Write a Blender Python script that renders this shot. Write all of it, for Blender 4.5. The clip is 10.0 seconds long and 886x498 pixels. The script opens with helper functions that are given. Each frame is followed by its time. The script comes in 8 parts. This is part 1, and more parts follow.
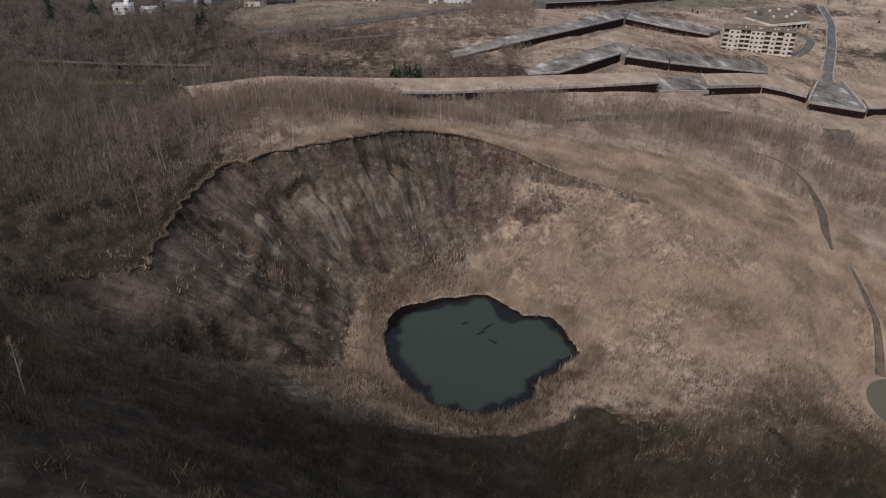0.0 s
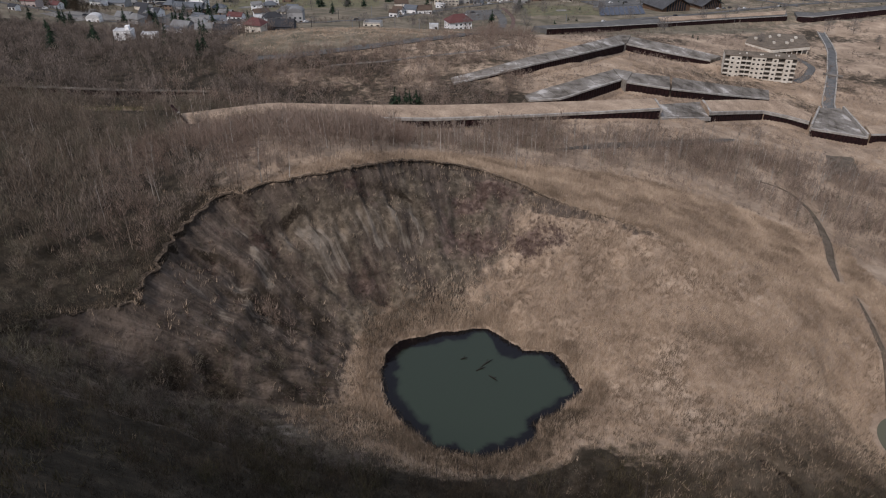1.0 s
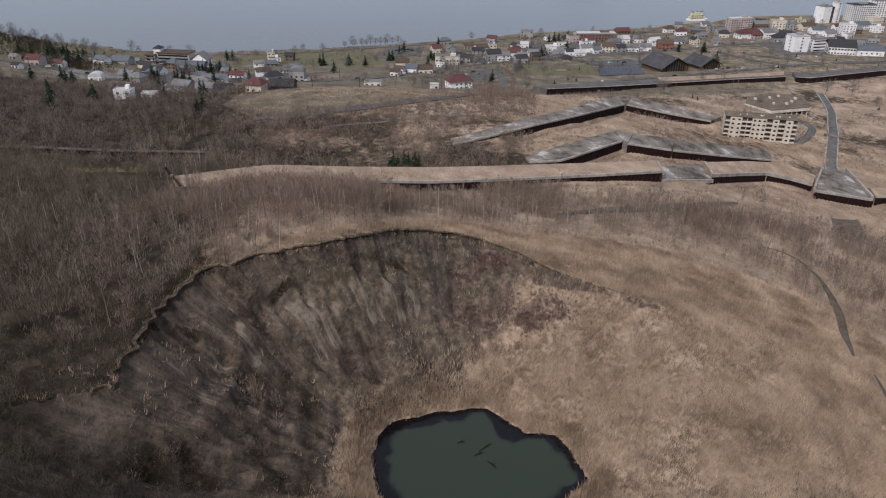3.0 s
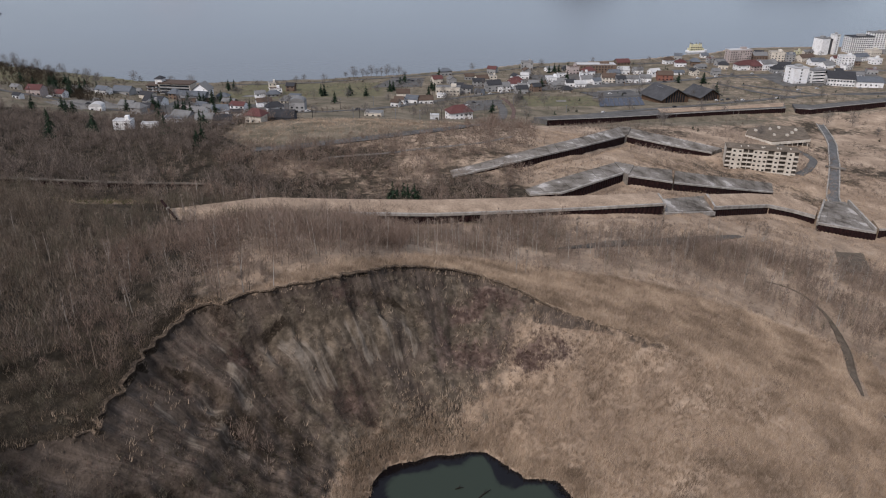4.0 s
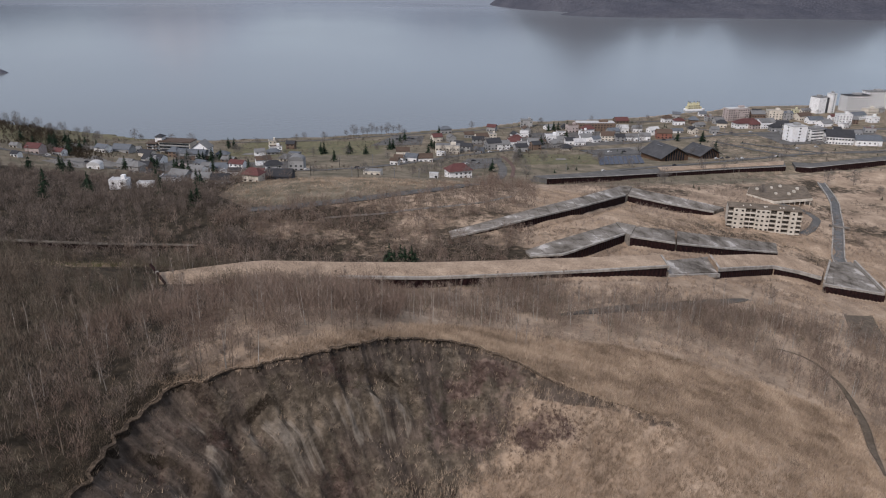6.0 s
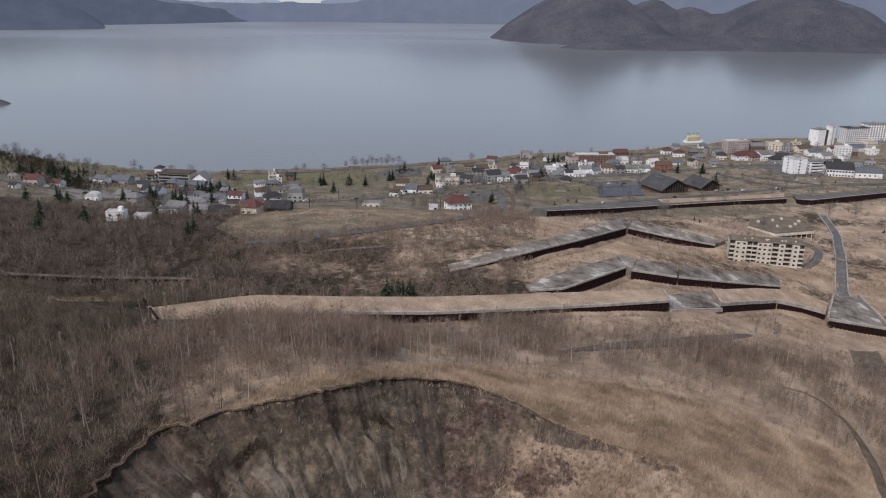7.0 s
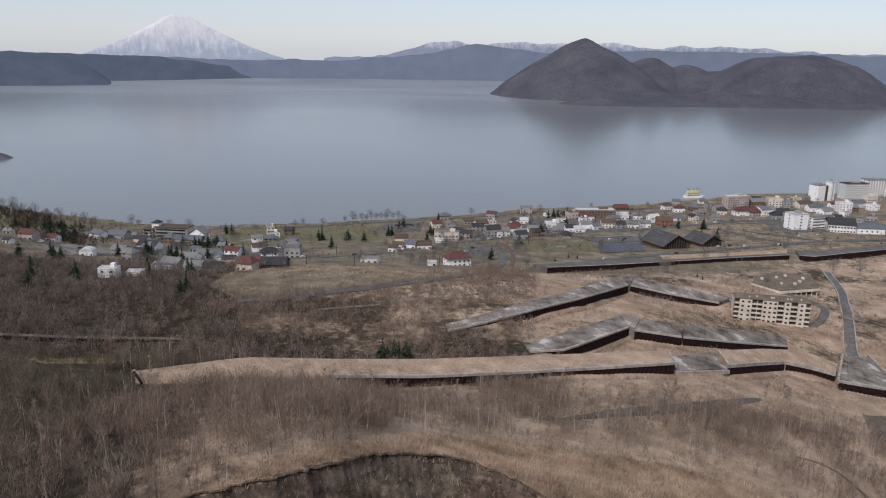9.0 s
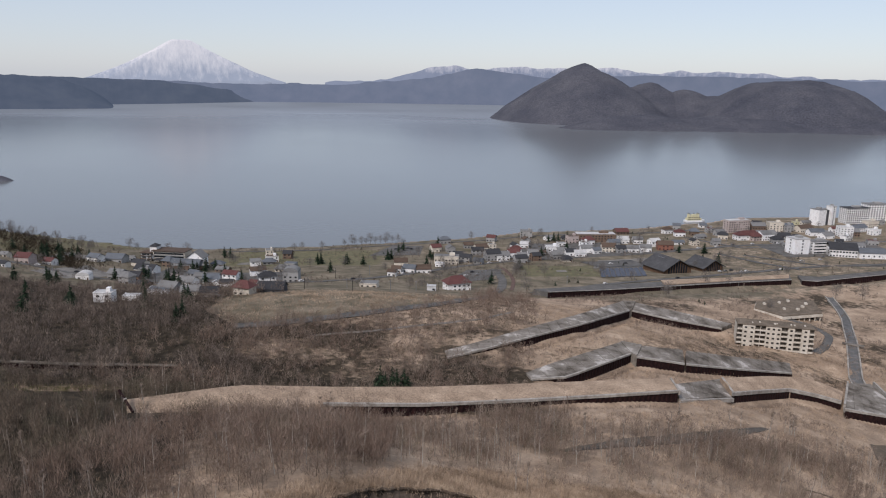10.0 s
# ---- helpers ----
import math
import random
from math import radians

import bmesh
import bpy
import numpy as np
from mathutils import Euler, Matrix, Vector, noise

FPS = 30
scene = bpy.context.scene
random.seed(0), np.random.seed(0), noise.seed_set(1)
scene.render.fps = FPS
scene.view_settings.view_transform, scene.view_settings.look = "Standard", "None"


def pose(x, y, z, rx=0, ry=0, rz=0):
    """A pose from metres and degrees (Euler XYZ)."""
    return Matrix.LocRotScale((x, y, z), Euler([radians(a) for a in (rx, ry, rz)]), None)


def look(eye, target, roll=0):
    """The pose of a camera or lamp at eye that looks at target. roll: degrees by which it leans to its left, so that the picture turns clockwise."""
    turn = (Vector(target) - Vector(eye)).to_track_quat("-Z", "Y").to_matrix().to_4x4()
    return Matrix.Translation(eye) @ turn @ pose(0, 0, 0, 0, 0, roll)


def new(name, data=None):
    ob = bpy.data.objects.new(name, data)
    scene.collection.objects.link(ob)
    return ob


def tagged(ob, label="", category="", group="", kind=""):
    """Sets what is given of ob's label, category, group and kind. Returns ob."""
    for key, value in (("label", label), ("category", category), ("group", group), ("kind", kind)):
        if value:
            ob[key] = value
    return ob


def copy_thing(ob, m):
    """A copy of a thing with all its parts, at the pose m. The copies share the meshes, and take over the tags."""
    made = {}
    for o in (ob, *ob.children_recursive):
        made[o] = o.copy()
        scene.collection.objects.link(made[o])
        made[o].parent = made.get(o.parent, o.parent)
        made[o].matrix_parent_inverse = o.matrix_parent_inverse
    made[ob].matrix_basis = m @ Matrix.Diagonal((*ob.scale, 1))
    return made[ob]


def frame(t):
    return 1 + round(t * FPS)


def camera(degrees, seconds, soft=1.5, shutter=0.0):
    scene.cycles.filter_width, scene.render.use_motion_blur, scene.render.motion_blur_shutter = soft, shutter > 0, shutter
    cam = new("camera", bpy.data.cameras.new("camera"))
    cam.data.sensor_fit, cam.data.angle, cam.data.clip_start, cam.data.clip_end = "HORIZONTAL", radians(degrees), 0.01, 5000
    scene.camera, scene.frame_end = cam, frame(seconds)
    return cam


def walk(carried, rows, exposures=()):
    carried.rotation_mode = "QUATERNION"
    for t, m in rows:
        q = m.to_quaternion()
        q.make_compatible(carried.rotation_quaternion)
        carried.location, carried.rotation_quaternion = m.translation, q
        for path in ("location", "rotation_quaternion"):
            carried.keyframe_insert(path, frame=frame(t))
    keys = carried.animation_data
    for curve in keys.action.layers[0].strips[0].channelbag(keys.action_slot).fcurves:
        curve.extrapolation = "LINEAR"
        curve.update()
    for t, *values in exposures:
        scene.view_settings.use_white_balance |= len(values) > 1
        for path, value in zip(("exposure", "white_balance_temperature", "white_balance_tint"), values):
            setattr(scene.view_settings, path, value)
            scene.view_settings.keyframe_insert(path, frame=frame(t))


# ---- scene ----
# camera and its flight
cam = camera(61.4, 10.0, soft=1.1)
PATH = [
    (0, (-12.149, 5.317, 176.805), (-12.134, 6.995, 175.717), 0.2),
    (0.5, (-11.962, 7.529, 176.929), (-11.948, 9.222, 175.864), 0.3),
    (1, (-11.738, 9.789, 177.031), (-11.725, 11.497, 175.992), 0.3),
    (1.5, (-11.554, 11.975, 177.121), (-11.541, 13.7, 176.108), 0.4),
    (2, (-11.347, 14.244, 177.242), (-11.334, 15.987, 176.262), 0.4),
    (2.5, (-11.123, 16.449, 177.324), (-11.112, 18.209, 176.375), 0.5),
    (2.7, (-11.019, 17.322, 177.344), (-11.008, 19.089, 176.407), 0.5),
    (4, (-10.287, 22.996, 177.621), (-10.279, 24.806, 176.771), 0.6),
    (4.5, (-10.055, 25.154, 177.659), (-10.047, 26.978, 176.838), 0.6),
    (5, (-9.784, 27.357, 177.681), (-9.778, 29.197, 176.896), 0.6),
    (5.5, (-9.546, 29.47, 177.691), (-9.541, 31.323, 176.938), 0.7),
    (5.7, (-9.422, 30.331, 177.695), (-9.417, 32.19, 176.956), 0.6),
    (7, (-8.548, 35.92, 177.798), (-8.545, 37.815, 177.157), 0.7),
    (7.5, (-8.31, 38.008, 177.81), (-8.308, 39.915, 177.205), 0.7),
    (8, (-8.046, 40.091, 177.836), (-8.044, 42.008, 177.267), 0.7),
    (8.5, (-7.725, 42.168, 177.846), (-7.725, 44.095, 177.308), 0.8),
    (9, (-7.458, 44.276, 177.848), (-7.458, 46.211, 177.343), 0.8),
    (9.5, (-7.236, 46.322, 177.819), (-7.238, 48.265, 177.344), 0.8),
    (10, (-7.133, 48.375, 177.748), (-7.134, 50.325, 177.303), 0.9),
]
walk(cam, [(t, look(eye, target, roll)) for t, eye, target, roll in PATH], [(0, 0.03, 6150, 16), (3, 0.12, 6200, 16), (10, 0.11, 6200, 16)])

# sky, sun and exposure
SUN_DIR = Vector((-0.42, -0.62, 0.70)).normalized()
world = bpy.data.worlds.new("world")
scene.world = world
world.use_nodes = True
sky = world.node_tree.nodes.new("ShaderNodeTexSky")
sky.sky_type = "NISHITA"
sky.sun_disc = False
sky.sun_elevation = math.asin(SUN_DIR.z)
sky.sun_rotation = math.atan2(SUN_DIR.x, SUN_DIR.y)
sky.altitude = 300
sky.air_density = 1.0
sky.dust_density = 0.7
sky.ozone_density = 1.0
back = world.node_tree.nodes["Background"]
back.inputs["Strength"].default_value = 0.145
# a thin veil of high cloud over the clear sky
veil = world.node_tree.nodes.new("ShaderNodeMix")
veil.data_type = "RGBA"
veil.inputs["Factor"].default_value = 0.70
veil.inputs["B"].default_value = (3.35, 3.62, 3.92, 1)
world.node_tree.links.new(sky.outputs["Color"], veil.inputs["A"])
world.node_tree.links.new(veil.outputs["Result"], back.inputs["Color"])
sun = new("sun", bpy.data.lights.new("sun", "SUN"))
sun.data.energy = 2.5
sun.data.angle = radians(11.0)
sun.data.color = (1.0, 0.93, 0.84)
sun.matrix_world = look(SUN_DIR * 100, (0, 0, 0))
scene.view_settings.exposure = 0.0


# materials
def links(mat):
    return mat.node_tree.links.new


def material(name, stops, size=1.0, rough=0.9, bump=0.0, bump_size=None, fine=None, islands=0.0, objects=0.0, metal=0.0, stretch=(1, 1, 1), detail=8.0, span=0.44):
    """A surface whose colour runs through stops by noise of that size in metres, with finer speckle, relief and changes from piece to piece."""
    mat = bpy.data.materials.new(name)
    mat.use_nodes = True
    nodes, link = mat.node_tree.nodes, links(mat)
    shader = nodes["Principled BSDF"]
    shader.inputs["Roughness"].default_value = rough
    shader.inputs["Metallic"].default_value = metal
    shader.inputs["Specular IOR Level"].default_value = 0.12
    geo = nodes.new("ShaderNodeNewGeometry")
    scale = nodes.new("ShaderNodeVectorMath")
    scale.operation = "MULTIPLY"
    scale.inputs[1].default_value = stretch
    link(geo.outputs["Position"], scale.inputs[0])
    noise_a = nodes.new("ShaderNodeTexNoise")
    noise_a.inputs["Scale"].default_value = 1.0 / size
    noise_a.inputs["Detail"].default_value = detail
    noise_a.inputs["Roughness"].default_value = 0.62
    link(scale.outputs[0], noise_a.inputs["Vector"])
    value = noise_a.outputs["Fac"]
    if islands or objects:
        pick = geo.outputs["Random Per Island"]
        if objects:
            pick = nodes.new("ShaderNodeObjectInfo").outputs["Random"]
        spread = nodes.new("ShaderNodeMath")
        spread.operation = "MULTIPLY_ADD"
        spread.inputs[1].default_value = islands or objects
        spread.inputs[2].default_value = -0.5 * (islands or objects)
        link(pick, spread.inputs[0])
        total = nodes.new("ShaderNodeMath")
        link(value, total.inputs[0])
        link(spread.outputs[0], total.inputs[1])
        value = total.outputs[0]
    ramp = nodes.new("ShaderNodeValToRGB")
    while len(ramp.color_ramp.elements) < len(stops):
        ramp.color_ramp.elements.new(0.5)
    for i, c in enumerate(stops):
        ramp.color_ramp.elements[i].position = 0.5 - span / 2 + span * i / max(1, len(stops) - 1)
        ramp.color_ramp.elements[i].color = (*c, 1)
    link(value, ramp.inputs["Fac"])
    colour = ramp.outputs["Color"]
    if fine:
        speck = nodes.new("ShaderNodeTexNoise")
        speck.inputs["Scale"].default_value = 1.0 / fine[0]
        speck.inputs["Detail"].default_value = 5.0
        link(scale.outputs[0], speck.inputs["Vector"])
        lift = nodes.new("ShaderNodeMapRange")
        lift.inputs["From Min"].default_value, lift.inputs["From Max"].default_value = 0.3, 0.7
        lift.inputs["To Min"].default_value, lift.inputs["To Max"].default_value = 1 - fine[1], 1 + fine[1]
        link(speck.outputs["Fac"], lift.inputs["Value"])
        mul = nodes.new("ShaderNodeVectorMath")
        mul.operation = "SCALE"
        link(colour, mul.inputs[0])
        link(lift.outputs["Result"], mul.inputs["Scale"])
        colour = mul.outputs[0]
    link(colour, shader.inputs["Base Color"])
    if bump:
        grain = nodes.new("ShaderNodeTexNoise")
        grain.inputs["Scale"].default_value = 1.0 / (bump_size or size * 0.2)
        grain.inputs["Detail"].default_value = 6.0
        link(scale.outputs[0], grain.inputs["Vector"])
        rise = nodes.new("ShaderNodeBump")
        rise.inputs["Strength"].default_value = 0.8
        rise.inputs["Distance"].default_value = bump
        link(grain.outputs["Fac"], rise.inputs["Height"])
        link(rise.outputs["Normal"], shader.inputs["Normal"])
    return mat


def ground_material():
    """Dry grass, bare crater earth, pale scree, woodland floor, lawn and asphalt grit, blended by where each lies."""
    mat = bpy.data.materials.new("ground_cover")
    mat.use_nodes = True
    nodes, link = mat.node_tree.nodes, links(mat)
    shader = nodes["Principled BSDF"]
    shader.inputs["Roughness"].default_value = 0.95
    shader.inputs["Specular IOR Level"].default_value = 0.1
    geo = nodes.new("ShaderNodeNewGeometry")

    def tex(size, detail=8.0):
        n = nodes.new("ShaderNodeTexNoise")
        n.inputs["Scale"].default_value = 1.0 / size
        n.inputs["Detail"].default_value = detail
        n.inputs["Roughness"].default_value = 0.65
        link(geo.outputs["Position"], n.inputs["Vector"])
        return n.outputs["Fac"]

    def ramp(fac, *stops):
        r = nodes.new("ShaderNodeValToRGB")
        while len(r.color_ramp.elements) < len(stops):
            r.color_ramp.elements.new(0.5)
        for i, c in enumerate(stops):
            r.color_ramp.elements[i].position = 0.36 + 0.28 * i / (len(stops) - 1)
            r.color_ramp.elements[i].color = (*c, 1)
        link(fac, r.inputs["Fac"])
        return r.outputs["Color"]

    def mask(name, jitter):
        a = nodes.new("ShaderNodeAttribute")
        a.attribute_name = name
        add = nodes.new("ShaderNodeMath")
        add.operation = "MULTIPLY_ADD"
        link(jitter, add.inputs[0])
        add.inputs[1].default_value = 1.2
        shift = nodes.new("ShaderNodeMath")
        link(a.outputs["Fac"], add.inputs[2])
        link(add.outputs[0], shift.inputs[0])
        shift.inputs[1].default_value = -0.6
        m = nodes.new("ShaderNodeMapRange")
        m.inputs["From Min"].default_value, m.inputs["From Max"].default_value = 0.38, 0.62
        link(shift.outputs[0], m.inputs["Value"])
        return m.outputs["Result"]

    def mix(fac, a, b):
        m = nodes.new("ShaderNodeMix")
        m.data_type = "RGBA"
        link(fac, m.inputs["Factor"])
        link(a, m.inputs["A"])
        link(b, m.inputs["B"])
        return m.outputs["Result"]

    broad, mid, small, edge = tex(16, 10.0), tex(5), tex(0.9), tex(2.2)
    colour = ramp(broad, *GRASS_STOPS)
    colour = mix(mask("dimmed", mid), colour, ramp(mid, *DIMMED_STOPS))
    colour = mix(mask("wood", mid), colour, ramp(mid, *WOOD_SHADE_STOPS))
    colour = mix(mask("lawn", mid), colour, ramp(broad, *LAWN_STOPS))
    colour = mix(mask("green", mid), colour, ramp(mid, (0.095, 0.10, 0.052), (0.14, 0.132, 0.074), (0.20, 0.17, 0.105)))
    # rills run down the crater wall: noise drawn out along the fall line
    across, down = nodes.new("ShaderNodeAttribute"), nodes.new("ShaderNodeAttribute")
    across.attribute_name, down.attribute_name = "bearing", "fall"
    lie = nodes.new("ShaderNodeCombineXYZ")
    link(across.outputs["Fac"], lie.inputs["X"])
    link(down.outputs["Fac"], lie.inputs["Y"])
    rill = nodes.new("ShaderNodeTexNoise")
    rill.inputs["Scale"].default_value = 0.75
    rill.inputs["Detail"].default_value = 9.0
    rill.inputs["Roughness"].default_value = 0.68
    link(lie.outputs["Vector"], rill.inputs["Vector"])
    both = nodes.new("ShaderNodeMath")
    link(rill.outputs["Fac"], both.inputs[0])
    link(mid, both.inputs[1])
    half = nodes.new("ShaderNodeMath")
    half.operation = "MULTIPLY"
    half.inputs[1].default_value = 0.5
    link(both.outputs[0], half.inputs[0])
    colour = mix(mask("earth", edge), colour, ramp(half.outputs[0], *EARTH_STOPS))
    colour = mix(mask("weeds", small), colour, ramp(edge, *WEED_STOPS))
    colour = mix(mask("scree", rill.outputs["Fac"]), colour, ramp(half.outputs[0], *SCREE_STOPS))
    colour = mix(mask("rust", edge), colour, ramp(edge, *RUST_STOPS))
    colour = mix(mask("soil_shade", small), colour, ramp(small, *SOIL_SHADE_STOPS))
    grit = nodes.new("ShaderNodeMapRange")
    grit.inputs["To Min"].default_value, grit.inputs["To Max"].default_value = 0.55, 1.45
    link(small, grit.inputs["Value"])
    mul = nodes.new("ShaderNodeVectorMath")
    mul.operation = "SCALE"
    link(colour, mul.inputs[0])
    link(grit.outputs["Result"], mul.inputs["Scale"])
    link(mul.outputs[0], shader.inputs["Base Color"])
    rise = nodes.new("ShaderNodeBump")
    rise.inputs["Strength"].default_value = 0.9
    rise.inputs["Distance"].default_value = 0.5
    link(small, rise.inputs["Height"])
    link(rise.outputs["Normal"], shader.inputs["Normal"])
    return mat


def water_material(name, colour, rough, ripple, size, far_sheen=None, weedy=None):
    mat = bpy.data.materials.new(name)
    mat.use_nodes = True
    nodes, link = mat.node_tree.nodes, links(mat)
    shader = nodes["Principled BSDF"]
    shader.inputs["Base Color"].default_value = (*colour, 1)
    shader.inputs["Roughness"].default_value = rough
    shader.inputs["IOR"].default_value = 1.333
    geo = nodes.new("ShaderNodeNewGeometry")
    n = nodes.new("ShaderNodeTexNoise")
    n.inputs["Scale"].default_value = 1.0 / size
    n.inputs["Detail"].default_value = 6.0
    link(geo.outputs["Position"], n.inputs["Vector"])
    rise = nodes.new("ShaderNodeBump")
    rise.inputs["Strength"].default_value = 0.5
    rise.inputs["Distance"].default_value = ripple
    link(n.outputs["Fac"], rise.inputs["Height"])
    link(rise.outputs["Normal"], shader.inputs["Normal"])
    broad = nodes.new("ShaderNodeTexNoise")
    broad.inputs["Scale"].default_value = 1.0 / (size * 120)
    broad.inputs["Detail"].default_value = 4.0
    link(geo.outputs["Position"], broad.inputs["Vector"])
    wind = nodes.new("ShaderNodeMapRange")
    wind.inputs["To Min"].default_value, wind.inputs["To Max"].default_value = rough * 0.7, rough * 1.4
    link(broad.outputs["Fac"], wind.inputs["Value"])
    link(wind.outputs["Result"], shader.inputs["Roughness"])
    if weedy:
        # dark weed lying in the shallows
        near = nodes.new("ShaderNodeAttribute")
        near.attribute_name = "weed"
        bed = nodes.new("ShaderNodeMix")
        bed.data_type = "RGBA"
        link(near.outputs["Fac"], bed.inputs["Factor"])
        bed.inputs["A"].default_value, bed.inputs["B"].default_value = (*colour, 1), (*weedy, 1)
        link(bed.outputs["Result"], shader.inputs["Base Color"])
    if far_sheen:
        # far out wind roughens the surface, and pale colour stands for reflected sky
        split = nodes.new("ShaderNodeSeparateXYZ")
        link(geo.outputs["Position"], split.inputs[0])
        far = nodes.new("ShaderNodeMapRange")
        far.inputs["From Min"].default_value, far.inputs["From Max"].default_value = far_sheen
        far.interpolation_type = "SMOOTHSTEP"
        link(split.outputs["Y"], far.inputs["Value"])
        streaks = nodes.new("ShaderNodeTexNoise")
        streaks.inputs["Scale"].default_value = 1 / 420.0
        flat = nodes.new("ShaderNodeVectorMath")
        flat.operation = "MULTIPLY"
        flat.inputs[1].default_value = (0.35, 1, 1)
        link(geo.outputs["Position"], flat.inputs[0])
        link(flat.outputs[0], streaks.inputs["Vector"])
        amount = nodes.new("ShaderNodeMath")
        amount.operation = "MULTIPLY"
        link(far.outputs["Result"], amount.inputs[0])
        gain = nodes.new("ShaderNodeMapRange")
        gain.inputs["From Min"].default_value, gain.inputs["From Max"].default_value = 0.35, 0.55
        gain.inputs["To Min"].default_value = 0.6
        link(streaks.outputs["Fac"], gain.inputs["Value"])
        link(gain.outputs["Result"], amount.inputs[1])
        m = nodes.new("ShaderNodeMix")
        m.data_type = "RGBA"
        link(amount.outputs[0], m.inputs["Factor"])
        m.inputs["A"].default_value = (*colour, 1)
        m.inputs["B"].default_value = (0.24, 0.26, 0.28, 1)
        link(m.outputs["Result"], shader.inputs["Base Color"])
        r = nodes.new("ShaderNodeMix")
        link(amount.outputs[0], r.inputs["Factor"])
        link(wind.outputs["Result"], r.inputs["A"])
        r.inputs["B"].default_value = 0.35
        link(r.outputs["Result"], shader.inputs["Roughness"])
    return mat


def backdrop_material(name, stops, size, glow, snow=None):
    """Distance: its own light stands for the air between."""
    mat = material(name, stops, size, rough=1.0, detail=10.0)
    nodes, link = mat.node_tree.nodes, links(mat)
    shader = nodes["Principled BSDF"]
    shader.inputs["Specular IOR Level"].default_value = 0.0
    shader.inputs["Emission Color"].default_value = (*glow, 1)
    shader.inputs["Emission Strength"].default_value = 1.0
    if snow:
        low, high, amount = snow
        geo = nodes.new("ShaderNodeNewGeometry")
        split = nodes.new("ShaderNodeSeparateXYZ")
        link(geo.outputs["Position"], split.inputs[0])
        streak = nodes.new("ShaderNodeTexNoise")
        streak.inputs["Scale"].default_value = 1 / 30.0
        streak.inputs["Detail"].default_value = 9.0
        streak.inputs["Roughness"].default_value = 0.7
        flat = nodes.new("ShaderNodeVectorMath")
        flat.operation = "MULTIPLY"
        flat.inputs[1].default_value = (1, 1, 0.25)
        link(geo.outputs["Position"], flat.inputs[0])
        link(flat.outputs[0], streak.inputs["Vector"])
        rise = nodes.new("ShaderNodeMapRange")
        rise.inputs["From Min"].default_value, rise.inputs["From Max"].default_value = low, high
        rise.inputs["To Max"].default_value = amount
        link(split.outputs["Z"], rise.inputs["Value"])
        add = nodes.new("ShaderNodeMath")
        link(rise.outputs["Result"], add.inputs[0])
        link(streak.outputs["Fac"], add.inputs[1])
        cut = nodes.new("ShaderNodeMapRange")
        cut.inputs["From Min"].default_value, cut.inputs["From Max"].default_value = 0.62, 1.05
        link(add.outputs[0], cut.inputs["Value"])
        m = nodes.new("ShaderNodeMix")
        m.data_type = "RGBA"
        link(cut.outputs["Result"], m.inputs["Factor"])
        link(shader.inputs["Base Color"].links[0].from_socket, m.inputs["A"])
        m.inputs["B"].default_value = (0.47, 0.44, 0.415, 1)
        link(m.outputs["Result"], shader.inputs["Base Color"])
    return mat


GRASS_STOPS = ((0.25, 0.183, 0.130), (0.34, 0.252, 0.178), (0.48, 0.365, 0.263))
# dry grass dimmed in colour for the brightness falloff on the near side
DIMMED_STOPS = ((0.055, 0.043, 0.029), (0.105, 0.081, 0.056), (0.18, 0.139, 0.098))
# woodland floor, its colour lowered for the shade among the trees
WOOD_SHADE_STOPS = ((0.026, 0.021, 0.014), (0.045, 0.036, 0.025), (0.085, 0.066, 0.046))
LAWN_STOPS = ((0.105, 0.092, 0.062), (0.165, 0.14, 0.10), (0.25, 0.205, 0.148))
EARTH_STOPS = ((0.038, 0.029, 0.023), (0.096, 0.074, 0.057), (0.185, 0.142, 0.111))
RUST_STOPS = ((0.075, 0.05, 0.04), (0.125, 0.086, 0.069), (0.20, 0.145, 0.115))
# dark soil colour, also painted in for shade under the rim
SOIL_SHADE_STOPS = ((0.018, 0.0135, 0.009), (0.036, 0.027, 0.019), (0.066, 0.051, 0.036))
WEED_STOPS = ((0.07, 0.055, 0.04), (0.12, 0.095, 0.069), (0.20, 0.158, 0.116))
SCREE_STOPS = ((0.14, 0.115, 0.089), (0.205, 0.169, 0.131), (0.275, 0.23, 0.181))

